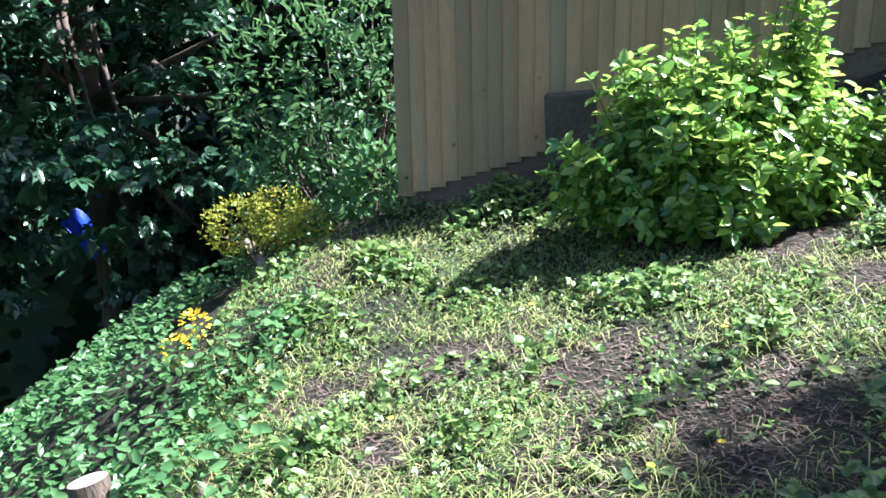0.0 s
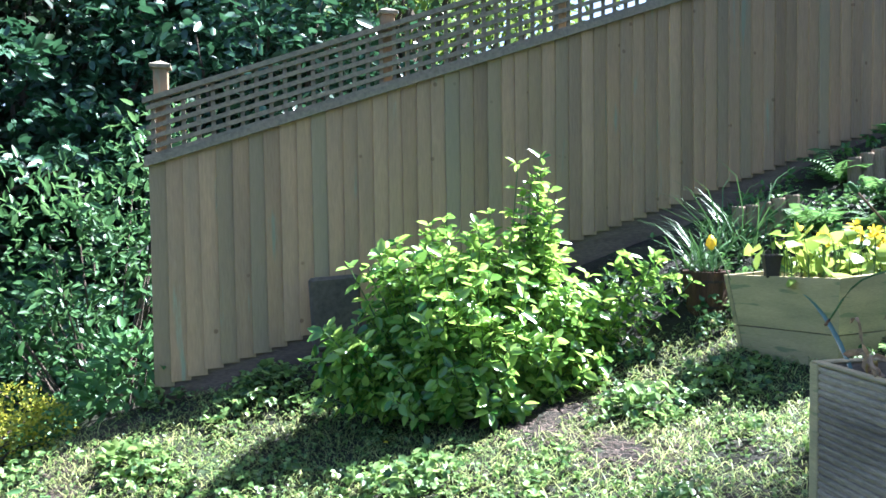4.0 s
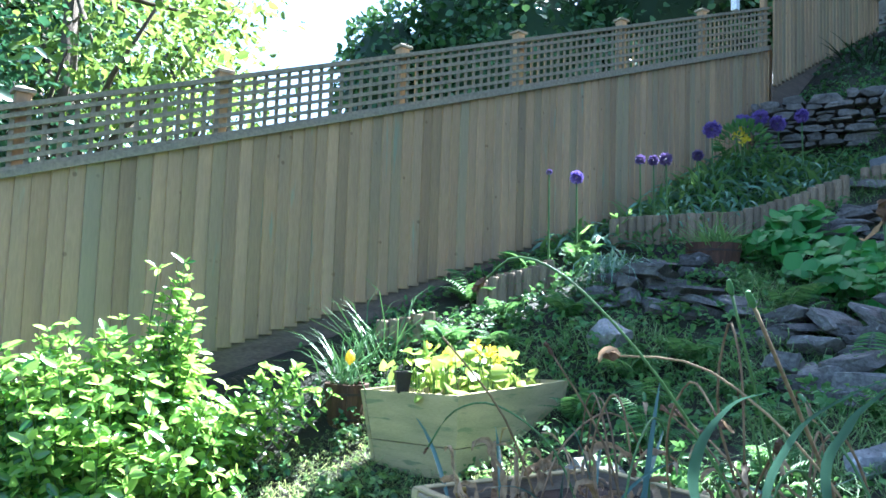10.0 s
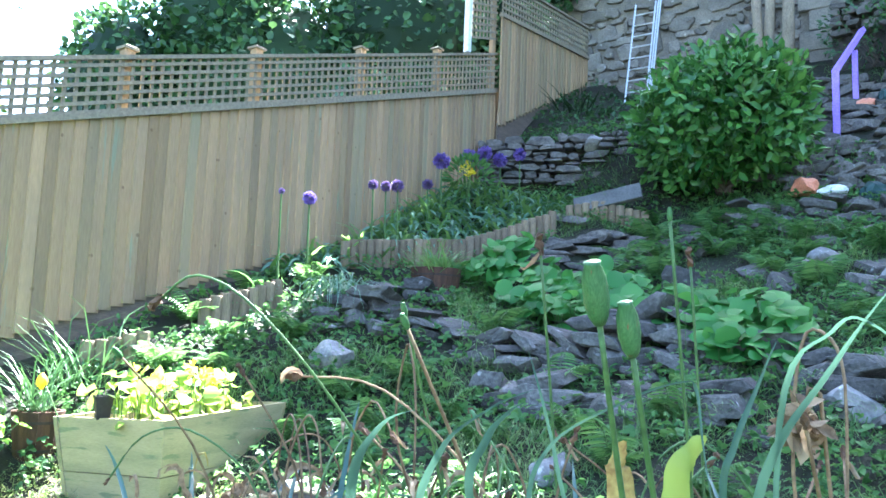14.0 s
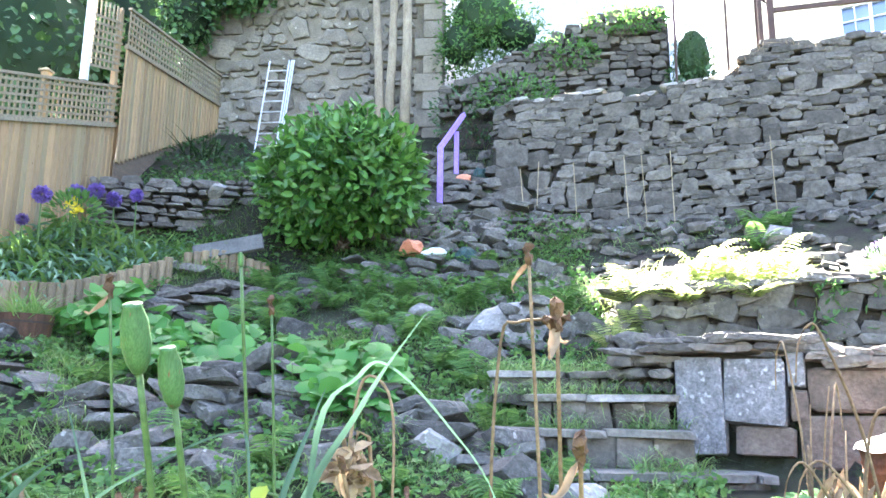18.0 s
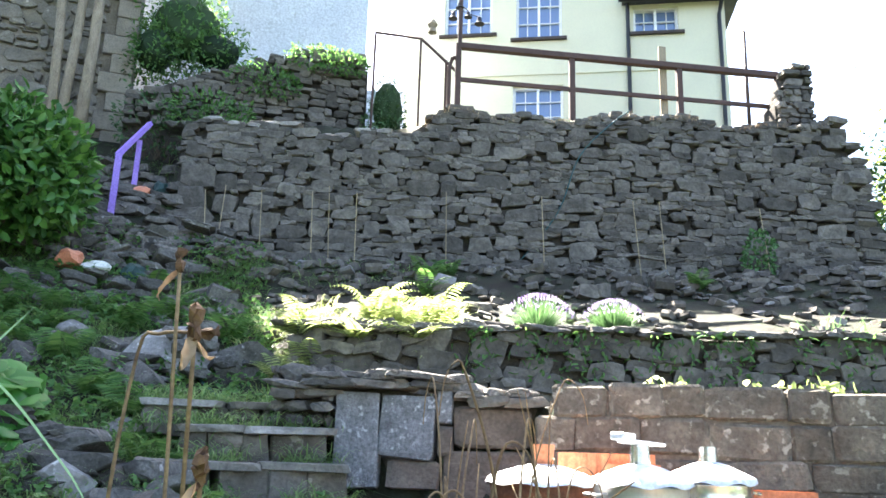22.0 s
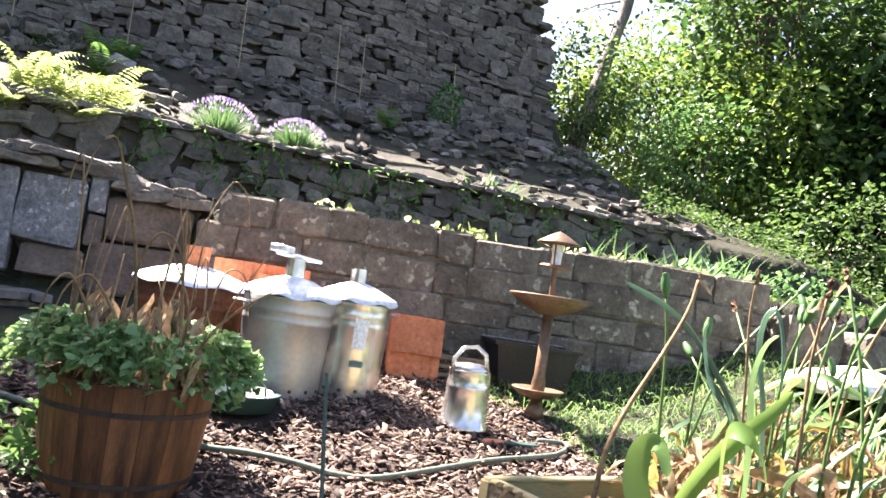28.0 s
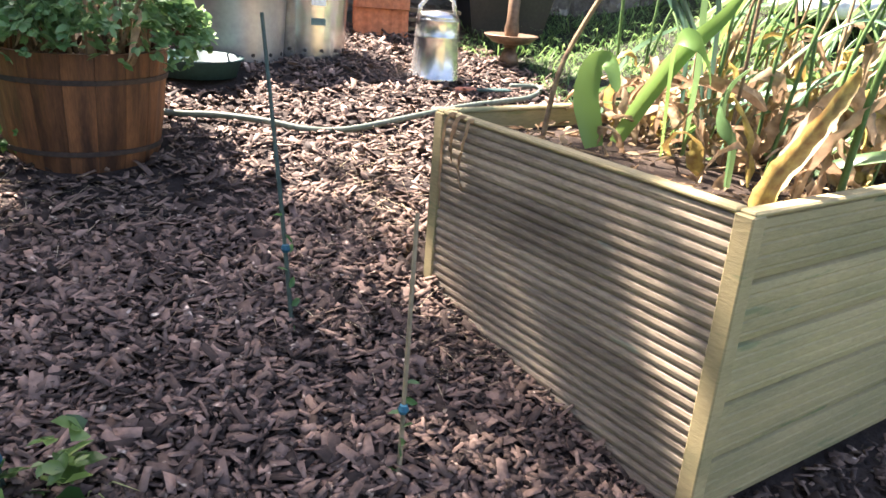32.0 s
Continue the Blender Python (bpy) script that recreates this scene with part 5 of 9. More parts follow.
def broadleaf_bush():
    """Bush of upright stems with whorls of oval leaves."""
    base = np.array((-4.73, 1.08, 0.22))
    b = thing("broadleaf_shrub", "broad-leaved green shrub in sunlight beside the fence", "shrub", tuple(base))
    tips = []
    for _ in range(520):
        d = ball_dirs(1, 0.25)[0]
        d[2] = abs(d[2])
        k = nrng.uniform(0.55, 1.0)
        tips.append((d[0] * 0.6 * k, d[1] * 0.9 * k + 0.02, 0.14 + d[2] * 1.07 * k))
    tips += [(0.02 + nrng.normal(0, 0.06), 0.37 + nrng.normal(0, 0.07), z) for z in np.linspace(1.0, 1.52, 14)]
    tips += [(0.1 + nrng.normal(0, 0.1), -0.86 + nrng.normal(0, 0.1), nrng.uniform(0.18, 0.56)) for _ in range(26)]
    tips += [(0.2 + nrng.normal(0, 0.06), 1.02 + nrng.normal(0, 0.13), nrng.uniform(0.72, 0.95)) for _ in range(12)]
    tips += [(-0.05 + nrng.normal(0, 0.1), -0.55 + nrng.normal(0, 0.1), nrng.uniform(0.75, 1.02)) for _ in range(12)]
    bm = bmesh.new()
    P, D, N = [], [], []
    for tx, ty, tz in tips:
        t = np.array((tx, ty, tz))
        s = np.array((tx * 0.15, ty * 0.15, -0.05))
        mid = s * 0.5 + t * 0.5 + np.array((tx * 0.1, ty * 0.1, -0.05))
        tube(bm, [s, mid, t], 0.008, 0.003, seg=4)
        ax = unit(t - mid)
        for k in np.linspace(0.3, 1.0, 6):
            q = mid + (t - mid) * (k * 1.3 - 0.3)
            a0 = nrng.uniform(0, 6.28)
            for j in range(5):
                a = a0 + j * 1.257 + nrng.normal(0, 0.2)
                u_ = unit(np.cross(ax, (0.3, 0.1, 0.9)))
                v_ = np.cross(ax, u_)
                rad = u_ * math.cos(a) + v_ * math.sin(a)
                P.append(q + rad * 0.01)
                D.append(rad + ax * (0.2 + 0.9 * k * nrng.random()) - np.array((0, 0, 0.15)) + nrng.normal(size=3) * 0.35)
                N.append(ax + np.array((0.25, 0, 0.35)) + nrng.normal(size=3) * 0.65)
    n = len(P)
    L = 0.08 * nrng.uniform(0.5, 1.3, n)
    part("branchwork", bm, M["green_stem"], b)
    part("foliage", leaves(P, D, N, L, L * 0.56, G["hydrangea"], droop=0.2), None, b)


broadleaf_bush()
leafy_mound("tall_shrub", "sunlit leafy shrub at the end of the fence", "shrub",
            [((-6.55, -1.3, 0.75), (0.5, 0.55, 1.0)), ((-6.4, -1.7, 0.2), (0.5, 0.5, 0.7)), ((-6.8, -0.9, 1.5), (0.4, 0.4, 0.8)), ((-6.1, -1.1, 0.1), (0.4, 0.4, 0.6)), ((-7.1, -1.9, 0.9), (0.6, 0.6, 0.9))],
            3300, 0.1, G["fence_shrub"], wide=0.42, jitter=0.2, stem=(30, (-6.4, -1.3, -0.4), 0.012))
leafy_mound("tall_shrub", "young pale-leaved shrub at the fence corner", "shrub", [((-5.75, -1.05, 0.35), (0.22, 0.22, 0.32))], 260, 0.12, G["bright_shrub"], wide=0.4, stem=(8, (-5.75, -1.05, 0.0), 0.008))
leafy_mound("golden_shrub", "small golden-leaved shrub on a bent trunk", "shrub",
            [((-5.62, -1.98, 0.12), (0.22, 0.26, 0.2)), ((-5.55, -1.72, 0.2), (0.22, 0.22, 0.2)), ((-5.6, -1.55, 0.02), (0.22, 0.2, 0.25))], 2600, 0.032, G["golden"], wide=0.55,
            stem=(12, (-5.55, -1.85, -0.1), 0.012))
bm = tube(bmesh.new(), [(-5.38, -1.55, -0.62), (-5.42, -1.64, -0.38), (-5.5, -1.78, -0.2), (-5.58, -1.95, 0.02)], 0.06, 0.035, seg=8)
tagged(part("shrub_trunk", bm, M["pale_bark"], None, smooth=True), "short bent trunk of the golden shrub", "trunk")

# ---- rough grass and weeds on the lower lawn ----
def bare(x, y):
    v = noise.noise((x * 1.15 + 4, y * 1.15, 1.7)) + 0.5 * noise.noise((x * 3.1, y * 3.1, 5.0)) + 0.25 * noise.noise((x * 9, y * 9, 2.0))
    for bx, by, br in PATCHES:
        v += 0.95 * math.exp(-((x - bx) ** 2 + (y - by) ** 2) / br ** 2)
    return v


PATCHES = ((-3.45, 0.28, 0.24), (-3.2, 0.05, 0.16), (-3.03, -0.77, 0.2), (-3.71, -1.1, 0.18), (-3.6, 1.35, 0.2), (-2.95, 0.72, 0.2), (-4.5, 0.95, 0.4))


WEEDY = lambda x, y: not (x < -4.55 and y > 1.75) and bare(x, y) < 0.08 + 0.45 * nrng.random() and not (-2.45 < x < 0.2 and 1.4 < y < 2.4) and y < 1.3 + max(0, -x) * 0.5
xy = scatter(16500, -5.6, 0.6, -1.9, 3.4, WEEDY)
P = on_land(xy, 0.01)
lush = np.array([0.5 + 1.7 * max(0, 0.15 + noise.noise((x * 2.2 + 9, y * 2.2, 4.0))) for x, y in xy])
P[:, 2] += nrng.uniform(0, 0.075, len(P)) * lush
size = nrng.uniform(0.016, 0.05, len(P)) * lush
thing_mesh("ground_weeds", leaves(P, ball_dirs(len(P)) * [1, 1, 0.35], ball_dirs(len(P), 1.6), size, size * nrng.uniform(0.5, 0.75, len(P)), G["weed"], lobes=3),
           "creeping buttercup and clover leaves over the lawn", "weeds", kind="stuff")
xy = scatter(42000, -5.6, 0.6, -1.9, 3.4, lambda x, y: not (x < -4.55 and y > 1.75) and bare(x + 3, y) < 0.35 * nrng.random() + 0.15 and bare(x, y) < 0.6 and not (-2.45 < x < 0.2 and 1.4 < y < 2.4) and y < 1.3 + max(0, -x) * 0.5)
P = on_land(xy)
thing_mesh("rough_grass", blades(P, ball_dirs(len(P), 1.3) * [1, 1, 0.8] + [0, 0, 0.4], nrng.uniform(0.04, 0.15, len(P)), nrng.uniform(0.0025, 0.006, len(P)), G["grass"], bend=1.0, seg=2),
           "short uneven grass among the weeds", "grass", kind="stuff")
xy = scatter(26000, -5.4, 0.8, -1.6, 2.6, lambda x, y: bare(x, y) > 0.16)
P = on_land(xy, 0.006)
thing_mesh("dead_straw", blades(P, ball_dirs(len(P)) * [1, 1, 0.12] + [0, 0, 0.05], nrng.uniform(0.02, 0.065, len(P)), nrng.uniform(0.004, 0.012, len(P)), G["bark_shreds"], bend=0.06, seg=1),
           "dark shredded bark and dead grass on bare patches", "straw", kind="stuff")
xy = scatter(150, -5.0, -0.5, -1.3, 1.0)
P = on_land(xy, 0.02)
P = np.repeat(P, 3, 0) + nrng.normal(0, 0.012, (450, 3)) * [1, 1, 0.3]
thing_mesh("plantain_leaves", leaves(P, ball_dirs(450) * [1, 1, 0.2] + [0, 0, 0.2], ball_dirs(450, 2), nrng.uniform(0.04, 0.075, 450), nrng.uniform(0.025, 0.045, 450), G["weed"]),
           "broad pale weed leaves on the lawn", "weeds", kind="stuff")
xy = scatter(22000, -9.5, 0.5, -5.5, -1.2, lambda x, y: (y < -1.3 or x < -5.9) and math.hypot(x + 4.9, y + 1.7) > 0.6)
P = on_land(xy, 0.05)
P[:, 2] += nrng.uniform(0, 0.22, len(P))
thing_mesh("slope_weeds", leaves(P, ball_dirs(len(P)) * [1, 1, 0.3], ball_dirs(len(P), 1.6), nrng.uniform(0.035, 0.085, len(P)), nrng.uniform(0.025, 0.05, len(P)), G["bright_shrub"]),
           "nettles and ground ivy on the steep slope", "weeds", kind="stuff")
for i, (x, y) in enumerate(((-3.97, -0.1), (-3.3, 0.62), (-2.5, 0.35), (-2.45, 0.12), (-3.2, -0.75), (-4.3, 0.4))):
    fl = thing("buttercup", "small yellow flower in the lawn", "flower", (x, y, land(x, y)), group="yellow lawn flowers")
    part("stem", tube(bmesh.new(), [(0, 0, 0), (0.005, 0, 0.07)], 0.0015, seg=4), M["green_stem"], fl)
    part("bloom", leaves(np.zeros((6, 3)) + [0.005, 0, 0.07], [(math.cos(a), math.sin(a), 0.4) for a in np.arange(6) * 1.047], [(0, 0, 1)] * 6, 0.016, 0.014, G["petal_yellow"]), None, fl)
for i, (x, y) in enumerate(((-4.6, -2.02), (-4.35, -2.05))):
    fl = thing("marigold_clump", "clump of yellow flowers on the slope", "flowers", (x, y, land(x, y)), group="yellow flower clumps")
    d = ball_dirs(60, 0.7)
    part("bloom", leaves(d * 0.07 + [0, 0, 0.1], d, d + [0, 0, 0.5], 0.035, 0.025, G["petal_yellow"]), None, fl)
    part("leafage", blades(np.zeros((12, 3)), ball_dirs(12, 1.5), 0.12, 0.006, G["weed"]), None, fl)
lg = thing("cut_log", "sawn log end standing on the slope", "log", (-2.93, -1.86, land(-2.93, -1.86)), 20)
part("log", lathe(bmesh.new(), [(0.085, -0.1), (0.082, 0.15), (0.078, 0.3)], 14, pose(0, 0, 0, 8, -10, 0)), M["bark"], lg, smooth=False)
part("cut_face", lathe(bmesh.new(), [(0.076, 0.3), (0.05, 0.303)], 14, pose(0, 0, 0.001, 8, -10, 0)), M["pale_bark"], lg)
tp = bmesh.new()
bmesh.ops.create_grid(tp, x_segments=10, y_segments=6, size=0.5)
for v in tp.verts:
    v.co = Vector((v.co.x * 1.3, v.co.y * 0.5, 0.12 * math.sin(v.co.x * 6) + 0.08 * math.cos(v.co.y * 9 + v.co.x * 4)))
M["blue_sheet"] = mat("blue_sheet", (0.02, 0.05, 0.45), (0.03, 0.08, 0.6), rough=0.4, scale=4, bump=0.1)
tarp = tagged(part("plastic_sheet", tp, M["blue_sheet"], None, smooth=True), "crumpled blue plastic sheet in the dark undergrowth", "tarpaulin")
tarp.matrix_world = pose(-7.85, -4.2, -0.42, 60, 35, 60) @ Matrix.Diagonal((0.45, 0.45, 0.45, 1))

# ---- materials of the loose things ----
M["galvanised"] = mat("galvanised", (0.45, 0.45, 0.45), (0.33, 0.335, 0.34), rough=0.44, metal=0.85, scale=9, fine=40, bump=0.08, depth=0.003, mix=0.8, grain=(0.9, 1.1))
M["shiny_zinc"] = mat("shiny_zinc", (0.62, 0.62, 0.6), (0.5, 0.5, 0.49), rough=0.27, metal=0.9, scale=6, fine=30, bump=0.05, depth=0.003)
M["lid_white"] = mat("lid_white", (0.7, 0.72, 0.74), (0.6, 0.62, 0.65), rough=0.42, metal=0.35, scale=6, fine=30, bump=0.1, depth=0.004)
M["rust"] = mat("rust", (0.2, 0.075, 0.035), (0.1, 0.045, 0.028), rough=0.9, scale=8, fine=45, bump=0.4, depth=0.004)
M["terracotta"] = mat("terracotta", (0.5, 0.19, 0.09), (0.4, 0.145, 0.07), rough=0.85, scale=7, fine=45, bump=0.25, depth=0.004, vary=0.12)
M["barrel_wood"] = mat("barrel_wood", (0.2, 0.085, 0.034), (0.04, 0.018, 0.01), rough=0.6, scale=3, fine=30, stretch=(7, 7, 0.7), bump=0.3, depth=0.004, vary=0.22)
M["old_barrel"] = mat("old_barrel", (0.1, 0.05, 0.03), (0.05, 0.028, 0.018), rough=0.8, scale=4, fine=30, stretch=(7, 7, 0.7), vary=0.25)
M["weathered_deck"] = mat("weathered_deck", (0.31, 0.255, 0.18), (0.16, 0.13, 0.095), rough=0.75, scale=3, fine=30, stretch=(1, 1, 5), bump=0.35, depth=0.003, vary=0.14, third=(0.22, 0.22, 0.16), third_at=0.68)
M["hoop_iron"] = mat("hoop_iron", (0.035, 0.028, 0.025), (0.06, 0.04, 0.03), rough=0.7, scale=10, bump=0.2)
M["bronze"] = mat("bronze", (0.19, 0.12, 0.075), (0.12, 0.085, 0.06), rough=0.5, metal=0.55, scale=8, fine=40, bump=0.15, depth=0.003)
M["black_plastic"] = mat("black_plastic", (0.018, 0.016, 0.015), (0.03, 0.026, 0.024), rough=0.55, scale=5, bump=0.05)
M["tray_green"] = mat("tray_green", (0.02, 0.052, 0.05), (0.03, 0.066, 0.062), rough=0.5, scale=5, bump=0.05)
M["hose_grey"] = mat("hose_grey", (0.13, 0.155, 0.125), (0.075, 0.1, 0.078), rough=0.5, scale=20, bump=0)
M["hose_teal"] = mat("hose_teal", (0.015, 0.065, 0.07), (0.02, 0.08, 0.085), rough=0.5, bump=0)
M["cane"] = mat("cane", (0.36, 0.29, 0.18), (0.25, 0.2, 0.12), rough=0.7, scale=12, fine=50, bump=0.1, vary=0.2)
M["green_cane"] = mat("green_cane", (0.04, 0.075, 0.065), (0.06, 0.08, 0.06), rough=0.6, scale=12, bump=0.1)
M["purple_paint"] = mat("purple_paint", (0.3, 0.18, 0.62), (0.36, 0.24, 0.66), rough=0.55, scale=6, bump=0.1)
M["aluminium"] = mat("aluminium", (0.68, 0.7, 0.74), (0.6, 0.62, 0.66), rough=0.35, metal=0.7, scale=10, bump=0)
M["chips"] = mat("chips", (0.2, 0.133, 0.1), (0.062, 0.043, 0.035), rough=0.8, scale=14, fine=70, bump=0.5, depth=0.004, vary=0.88, third=(0.5, 0.4, 0.3), third_at=0.65)
M["mulch"] = mat("mulch", (0.048, 0.033, 0.026), (0.024, 0.017, 0.014), rough=0.95, scale=12, fine=60, bump=0.8, depth=0.02)
M["compost"] = mat("compost", (0.03, 0.021, 0.015), (0.06, 0.04, 0.028), rough=0.95, scale=12, fine=60, bump=0.9, depth=0.02)
M["paper"] = mat("paper", (0.75, 0.77, 0.74), (0.66, 0.7, 0.68), rough=0.6, bump=0)
M["print_grey"] = mat("print_grey", (0.12, 0.2, 0.2), rough=0.6, bump=0)
M["plank_grey"] = mat("plank_grey", (0.14, 0.14, 0.135), (0.085, 0.088, 0.085), rough=0.9, scale=5, fine=40, bump=0.3, third=(0.09, 0.11, 0.07), third_at=0.6)
M["concrete"] = mat("concrete", (0.24, 0.24, 0.235), (0.17, 0.17, 0.165), rough=0.9, scale=5, fine=40, bump=0.2)
M["pale_rock"] = mat("pale_rock", (0.25, 0.245, 0.235), (0.16, 0.155, 0.148), rough=0.9, scale=9, fine=40, bump=0.8, depth=0.015, vary=0.3, third=(0.42, 0.415, 0.4), third_at=0.64)
M["string_blue"] = mat("string_blue", (0.03, 0.14, 0.2), rough=0.8, bump=0)
M["orange_plastic"] = mat("orange_plastic", (0.62, 0.22, 0.12), (0.7, 0.3, 0.18), rough=0.5, scale=6, bump=0.1)
M["shade_timber"] = mat("shade_timber", (0.09, 0.08, 0.06), (0.06, 0.055, 0.045), rough=0.9, scale=5, fine=30)


def deck_board(length, h, grooves, th=0.026):
    """Board along x, face towards -y, ridged, or plain with eased edges and two fine grooves."""
    if grooves > 1:
        prof, step = [(0.006, 0.0)], h / grooves
        for k in range(grooves):
            z = k * step
            prof += [(0.0055, z + 0.07 * step), (0.0005, z + 0.17 * step), (-0.0012, z + 0.5 * step), (0.0005, z + 0.83 * step), (0.0055, z + 0.93 * step)]
        prof += [(0.006, h)]
    else:
        prof = [(0.014, 0.0), (0.003, 0.006)]
        for k in range(1, 5):
            z = h * k / 5
            prof += [(0.0, z - 0.004), (0.0022, z - 0.001), (0.0022, z + 0.001), (0.0, z + 0.004)]
        prof += [(0.003, h - 0.006), (0.014, h)]
    prof += [(th, h), (th, 0.0)]
    bm = bmesh.new()
    a = [bm.verts.new((0, y, z)) for y, z in prof]
    b = [bm.verts.new((length, y, z)) for y, z in prof]
    for i in range(len(prof)):
        j = (i + 1) % len(prof)
        bm.faces.new((a[i], a[j], b[j], b[i]))
    bm.faces.new(a[::-1])
    bm.faces.new(b)
    bmesh.ops.recalc_face_normals(bm, faces=bm.faces)
    return bm


def deck_planter(label, at, turn, lx, ly, height, rows, fine, coarse):
    """Square raised bed of decking boards; its near corner at the origin."""
    pl_ = thing("raised_planter", label, "planter", at, turn, group="decking planters")
    h = height / rows
    for mesh, n, m0 in ((deck_board(ly, h, fine), "side", pose(0, ly, 0, 0, 0, -90)), (deck_board(lx, h, coarse), "front", pose(0, 0, 0)),
                        (deck_board(ly, h, fine), "side", pose(lx, 0, 0, 0, 0, 90)), (deck_board(lx, h, coarse), "front", pose(lx, ly, 0, 0, 0, 180))):
        me = mesh_of("board", mesh, M["weathered_deck" if n == "side" or coarse > 1 else "deck_wood"])
        for k in range(rows):
            ob = new("board", me)
            ob.parent, ob.matrix_local = pl_, m0 @ pose(0, 0, k * h)
    for x, y in ((-0.006, -0.006), (lx - 0.034, -0.006), (-0.006, ly - 0.034), (lx - 0.034, ly - 0.034)):
        part("corner_post", boxm(x, x + 0.04, y, y + 0.04, -0.12, height + 0.004, bevel=0.003), M["deck_wood"], pl_)
    for x0, x1, y0, y1 in ((0, lx, -0.004, 0.03), (0, lx, ly - 0.03, ly + 0.004), (-0.004, 0.03, 0.03, ly - 0.03), (lx - 0.03, lx + 0.004, 0.03, ly - 0.03)):
        part("top_rail", boxm(x0, x1, y0, y1, height, height + 0.012, bevel=0.004), M["deck_wood"], pl_)
    part("soil", boxm(0.02, lx - 0.02, 0.02, ly - 0.02, height - 0.3, height - 0.05), M["compost"], pl_)
    return pl_


NP = pose(1.495, 0.58, 0.353, 0, 0, math.degrees(math.atan2(-0.141, 0.99)))
deck_planter("raised bed of ridged decking boards full of faded tulips", (1.495, 0.58, 0.353), math.degrees(math.atan2(-0.141, 0.99)), 1.25, 0.967, 0.635, 5, 5, 1)
NP2 = pose(-2.38, 1.45, 0.28, 0, 0, -6)
deck_planter("raised bed of ridged decking boards with seed heads", (-2.38, 1.45, 0.28), -6, 2.15, 0.85, 0.62, 5, 5, 5)


def smooth_curve(pts):
    return smooth_path([tuple(p) for p in pts], 3)


def hexa(a, b, h0, h1, inward, th):
    """Board between two slanted corner lines a and b (each: foot, top), from h0 to h1 of their length."""
    bm = bmesh.new()
    q = [a[0].lerp(a[1], h0), b[0].lerp(b[1], h0), b[0].lerp(b[1], h1), a[0].lerp(a[1], h1)]
    f = [bm.verts.new(p) for p in q]
    k = [bm.verts.new(p + inward * th) for p in q]
    bm.faces.new(f)
    bm.faces.new(k[::-1])
    for i in range(4):
        bm.faces.new((f[i], k[i], k[(i + 1) % 4], f[(i + 1) % 4]))
    bmesh.ops.recalc_face_normals(bm, faces=bm.faces)
    return bm


tub = thing("tapered_planter", "flared wooden planter box with weathered boards", "planter", (-3.85, 2.95, 0.48))
tc_ = [Vector(p) for p in ((-4.19, 2.38, 1.03), (-3.53, 2.59, 1.05), (-3.6, 3.55, 1.1), (-4.3, 3.4, 1.07))]
mid_ = sum(tc_, Vector()) / 4
corner_lines = [(Vector((mid_.x + (p.x - mid_.x) * 0.8, mid_.y + (p.y - mid_.y) * 0.84, 0.46)) - Vector((-3.85, 2.95, 0.48)), p - Vector((-3.85, 2.95, 0.48))) for p in tc_]
for i in range(4):
    a, b = corner_lines[i], corner_lines[(i + 1) % 4]
    inw = (-(b[1] - a[1]).cross(Vector((0, 0, 1)))).normalized()
    for h0, h1 in ((0.0, 0.49), (0.5, 1.0)):
        part("board", hexa(a, b, h0, h1, inw, 0.03), M["deck_wood"], tub)
bm = bmesh.new()
bm.faces.new([bm.verts.new(c[0].lerp(c[1], 0.9) * 0.97) for c in corner_lines])
bm.faces.new([bm.verts.new(c[0].lerp(c[1], 0.4) * 0.95) for c in corner_lines][::-1])
part("soil", bm, M["compost"], tub)
P = np.array([(nrng.uniform(-4.15, -3.62), nrng.uniform(2.5, 3.4), 1.02) for _ in range(95)])
H = nrng.uniform(0.06, 0.26, 95)
pt = thing("primrose_patch", "yellow-green leafy plants in the flared planter", "plants", (0, 0, 0))
bm = bmesh.new()
for p, h in zip(P, H):
    tube(bm, [p, p + [0.01, -0.01, h * 0.6], p + [0.015, -0.03, h]], 0.003, 0.002, seg=4)
tagged(part("stalk", bm, M["green_stem"], pt), kind="stuff")
part("foliage", leaves(P + np.stack([0 * H, -0.03 + 0 * H, H], 1), ball_dirs(95) * [1, 1, 0.4] + [0, 0, 0.2], ball_dirs(95, 1.2), nrng.uniform(0.06, 0.12, 95), nrng.uniform(0.055, 0.1, 95), G["lime"], droop=0.3), None, pt)
part("foliage", leaves(P[:70] + [0, 0.02, 0.03], ball_dirs(70, 0.8), ball_dirs(70, 1), 0.13, 0.07, G["lime"], droop=0.25), None, pt)
for k in range(9):
    fx, fy, fz = nrng.uniform(-4.1, -3.7), nrng.uniform(2.5, 3.3), nrng.uniform(1.2, 1.3)
    d = ball_dirs(7, 0.6)
    part("bloom", leaves(d * 0.008 + [fx, fy, fz], d, ball_dirs(7, 1), 0.045, 0.04, G["petal_yellow"]), None, pt)
    part("stalk", tube(bmesh.new(), [(fx, fy, 1.0), (fx, fy, fz)], 0.003, seg=4), M["green_stem"], pt)
pot = thing("plant_pot", "small black square plant pot", "pot", (-3.93, 2.5, 1.03), 20)
part("pot", lathe(bmesh.new(), [(0.045, 0.0), (0.062, 0.11), (0.068, 0.11), (0.068, 0.125), (0.055, 0.125), (0.05, 0.1)], 4), M["black_plastic"], pot)
bud = thing("yellow_bud", "nodding yellow flower bud beside the planter", "flower", (-4.2, 2.35, 1.0))
part("stalk", tube(bmesh.new(), [(0.05, 0.05, 0), (0.0, 0.0, 0.16), (-0.04, -0.02, 0.22)], 0.004, seg=5), M["green_stem"], bud)
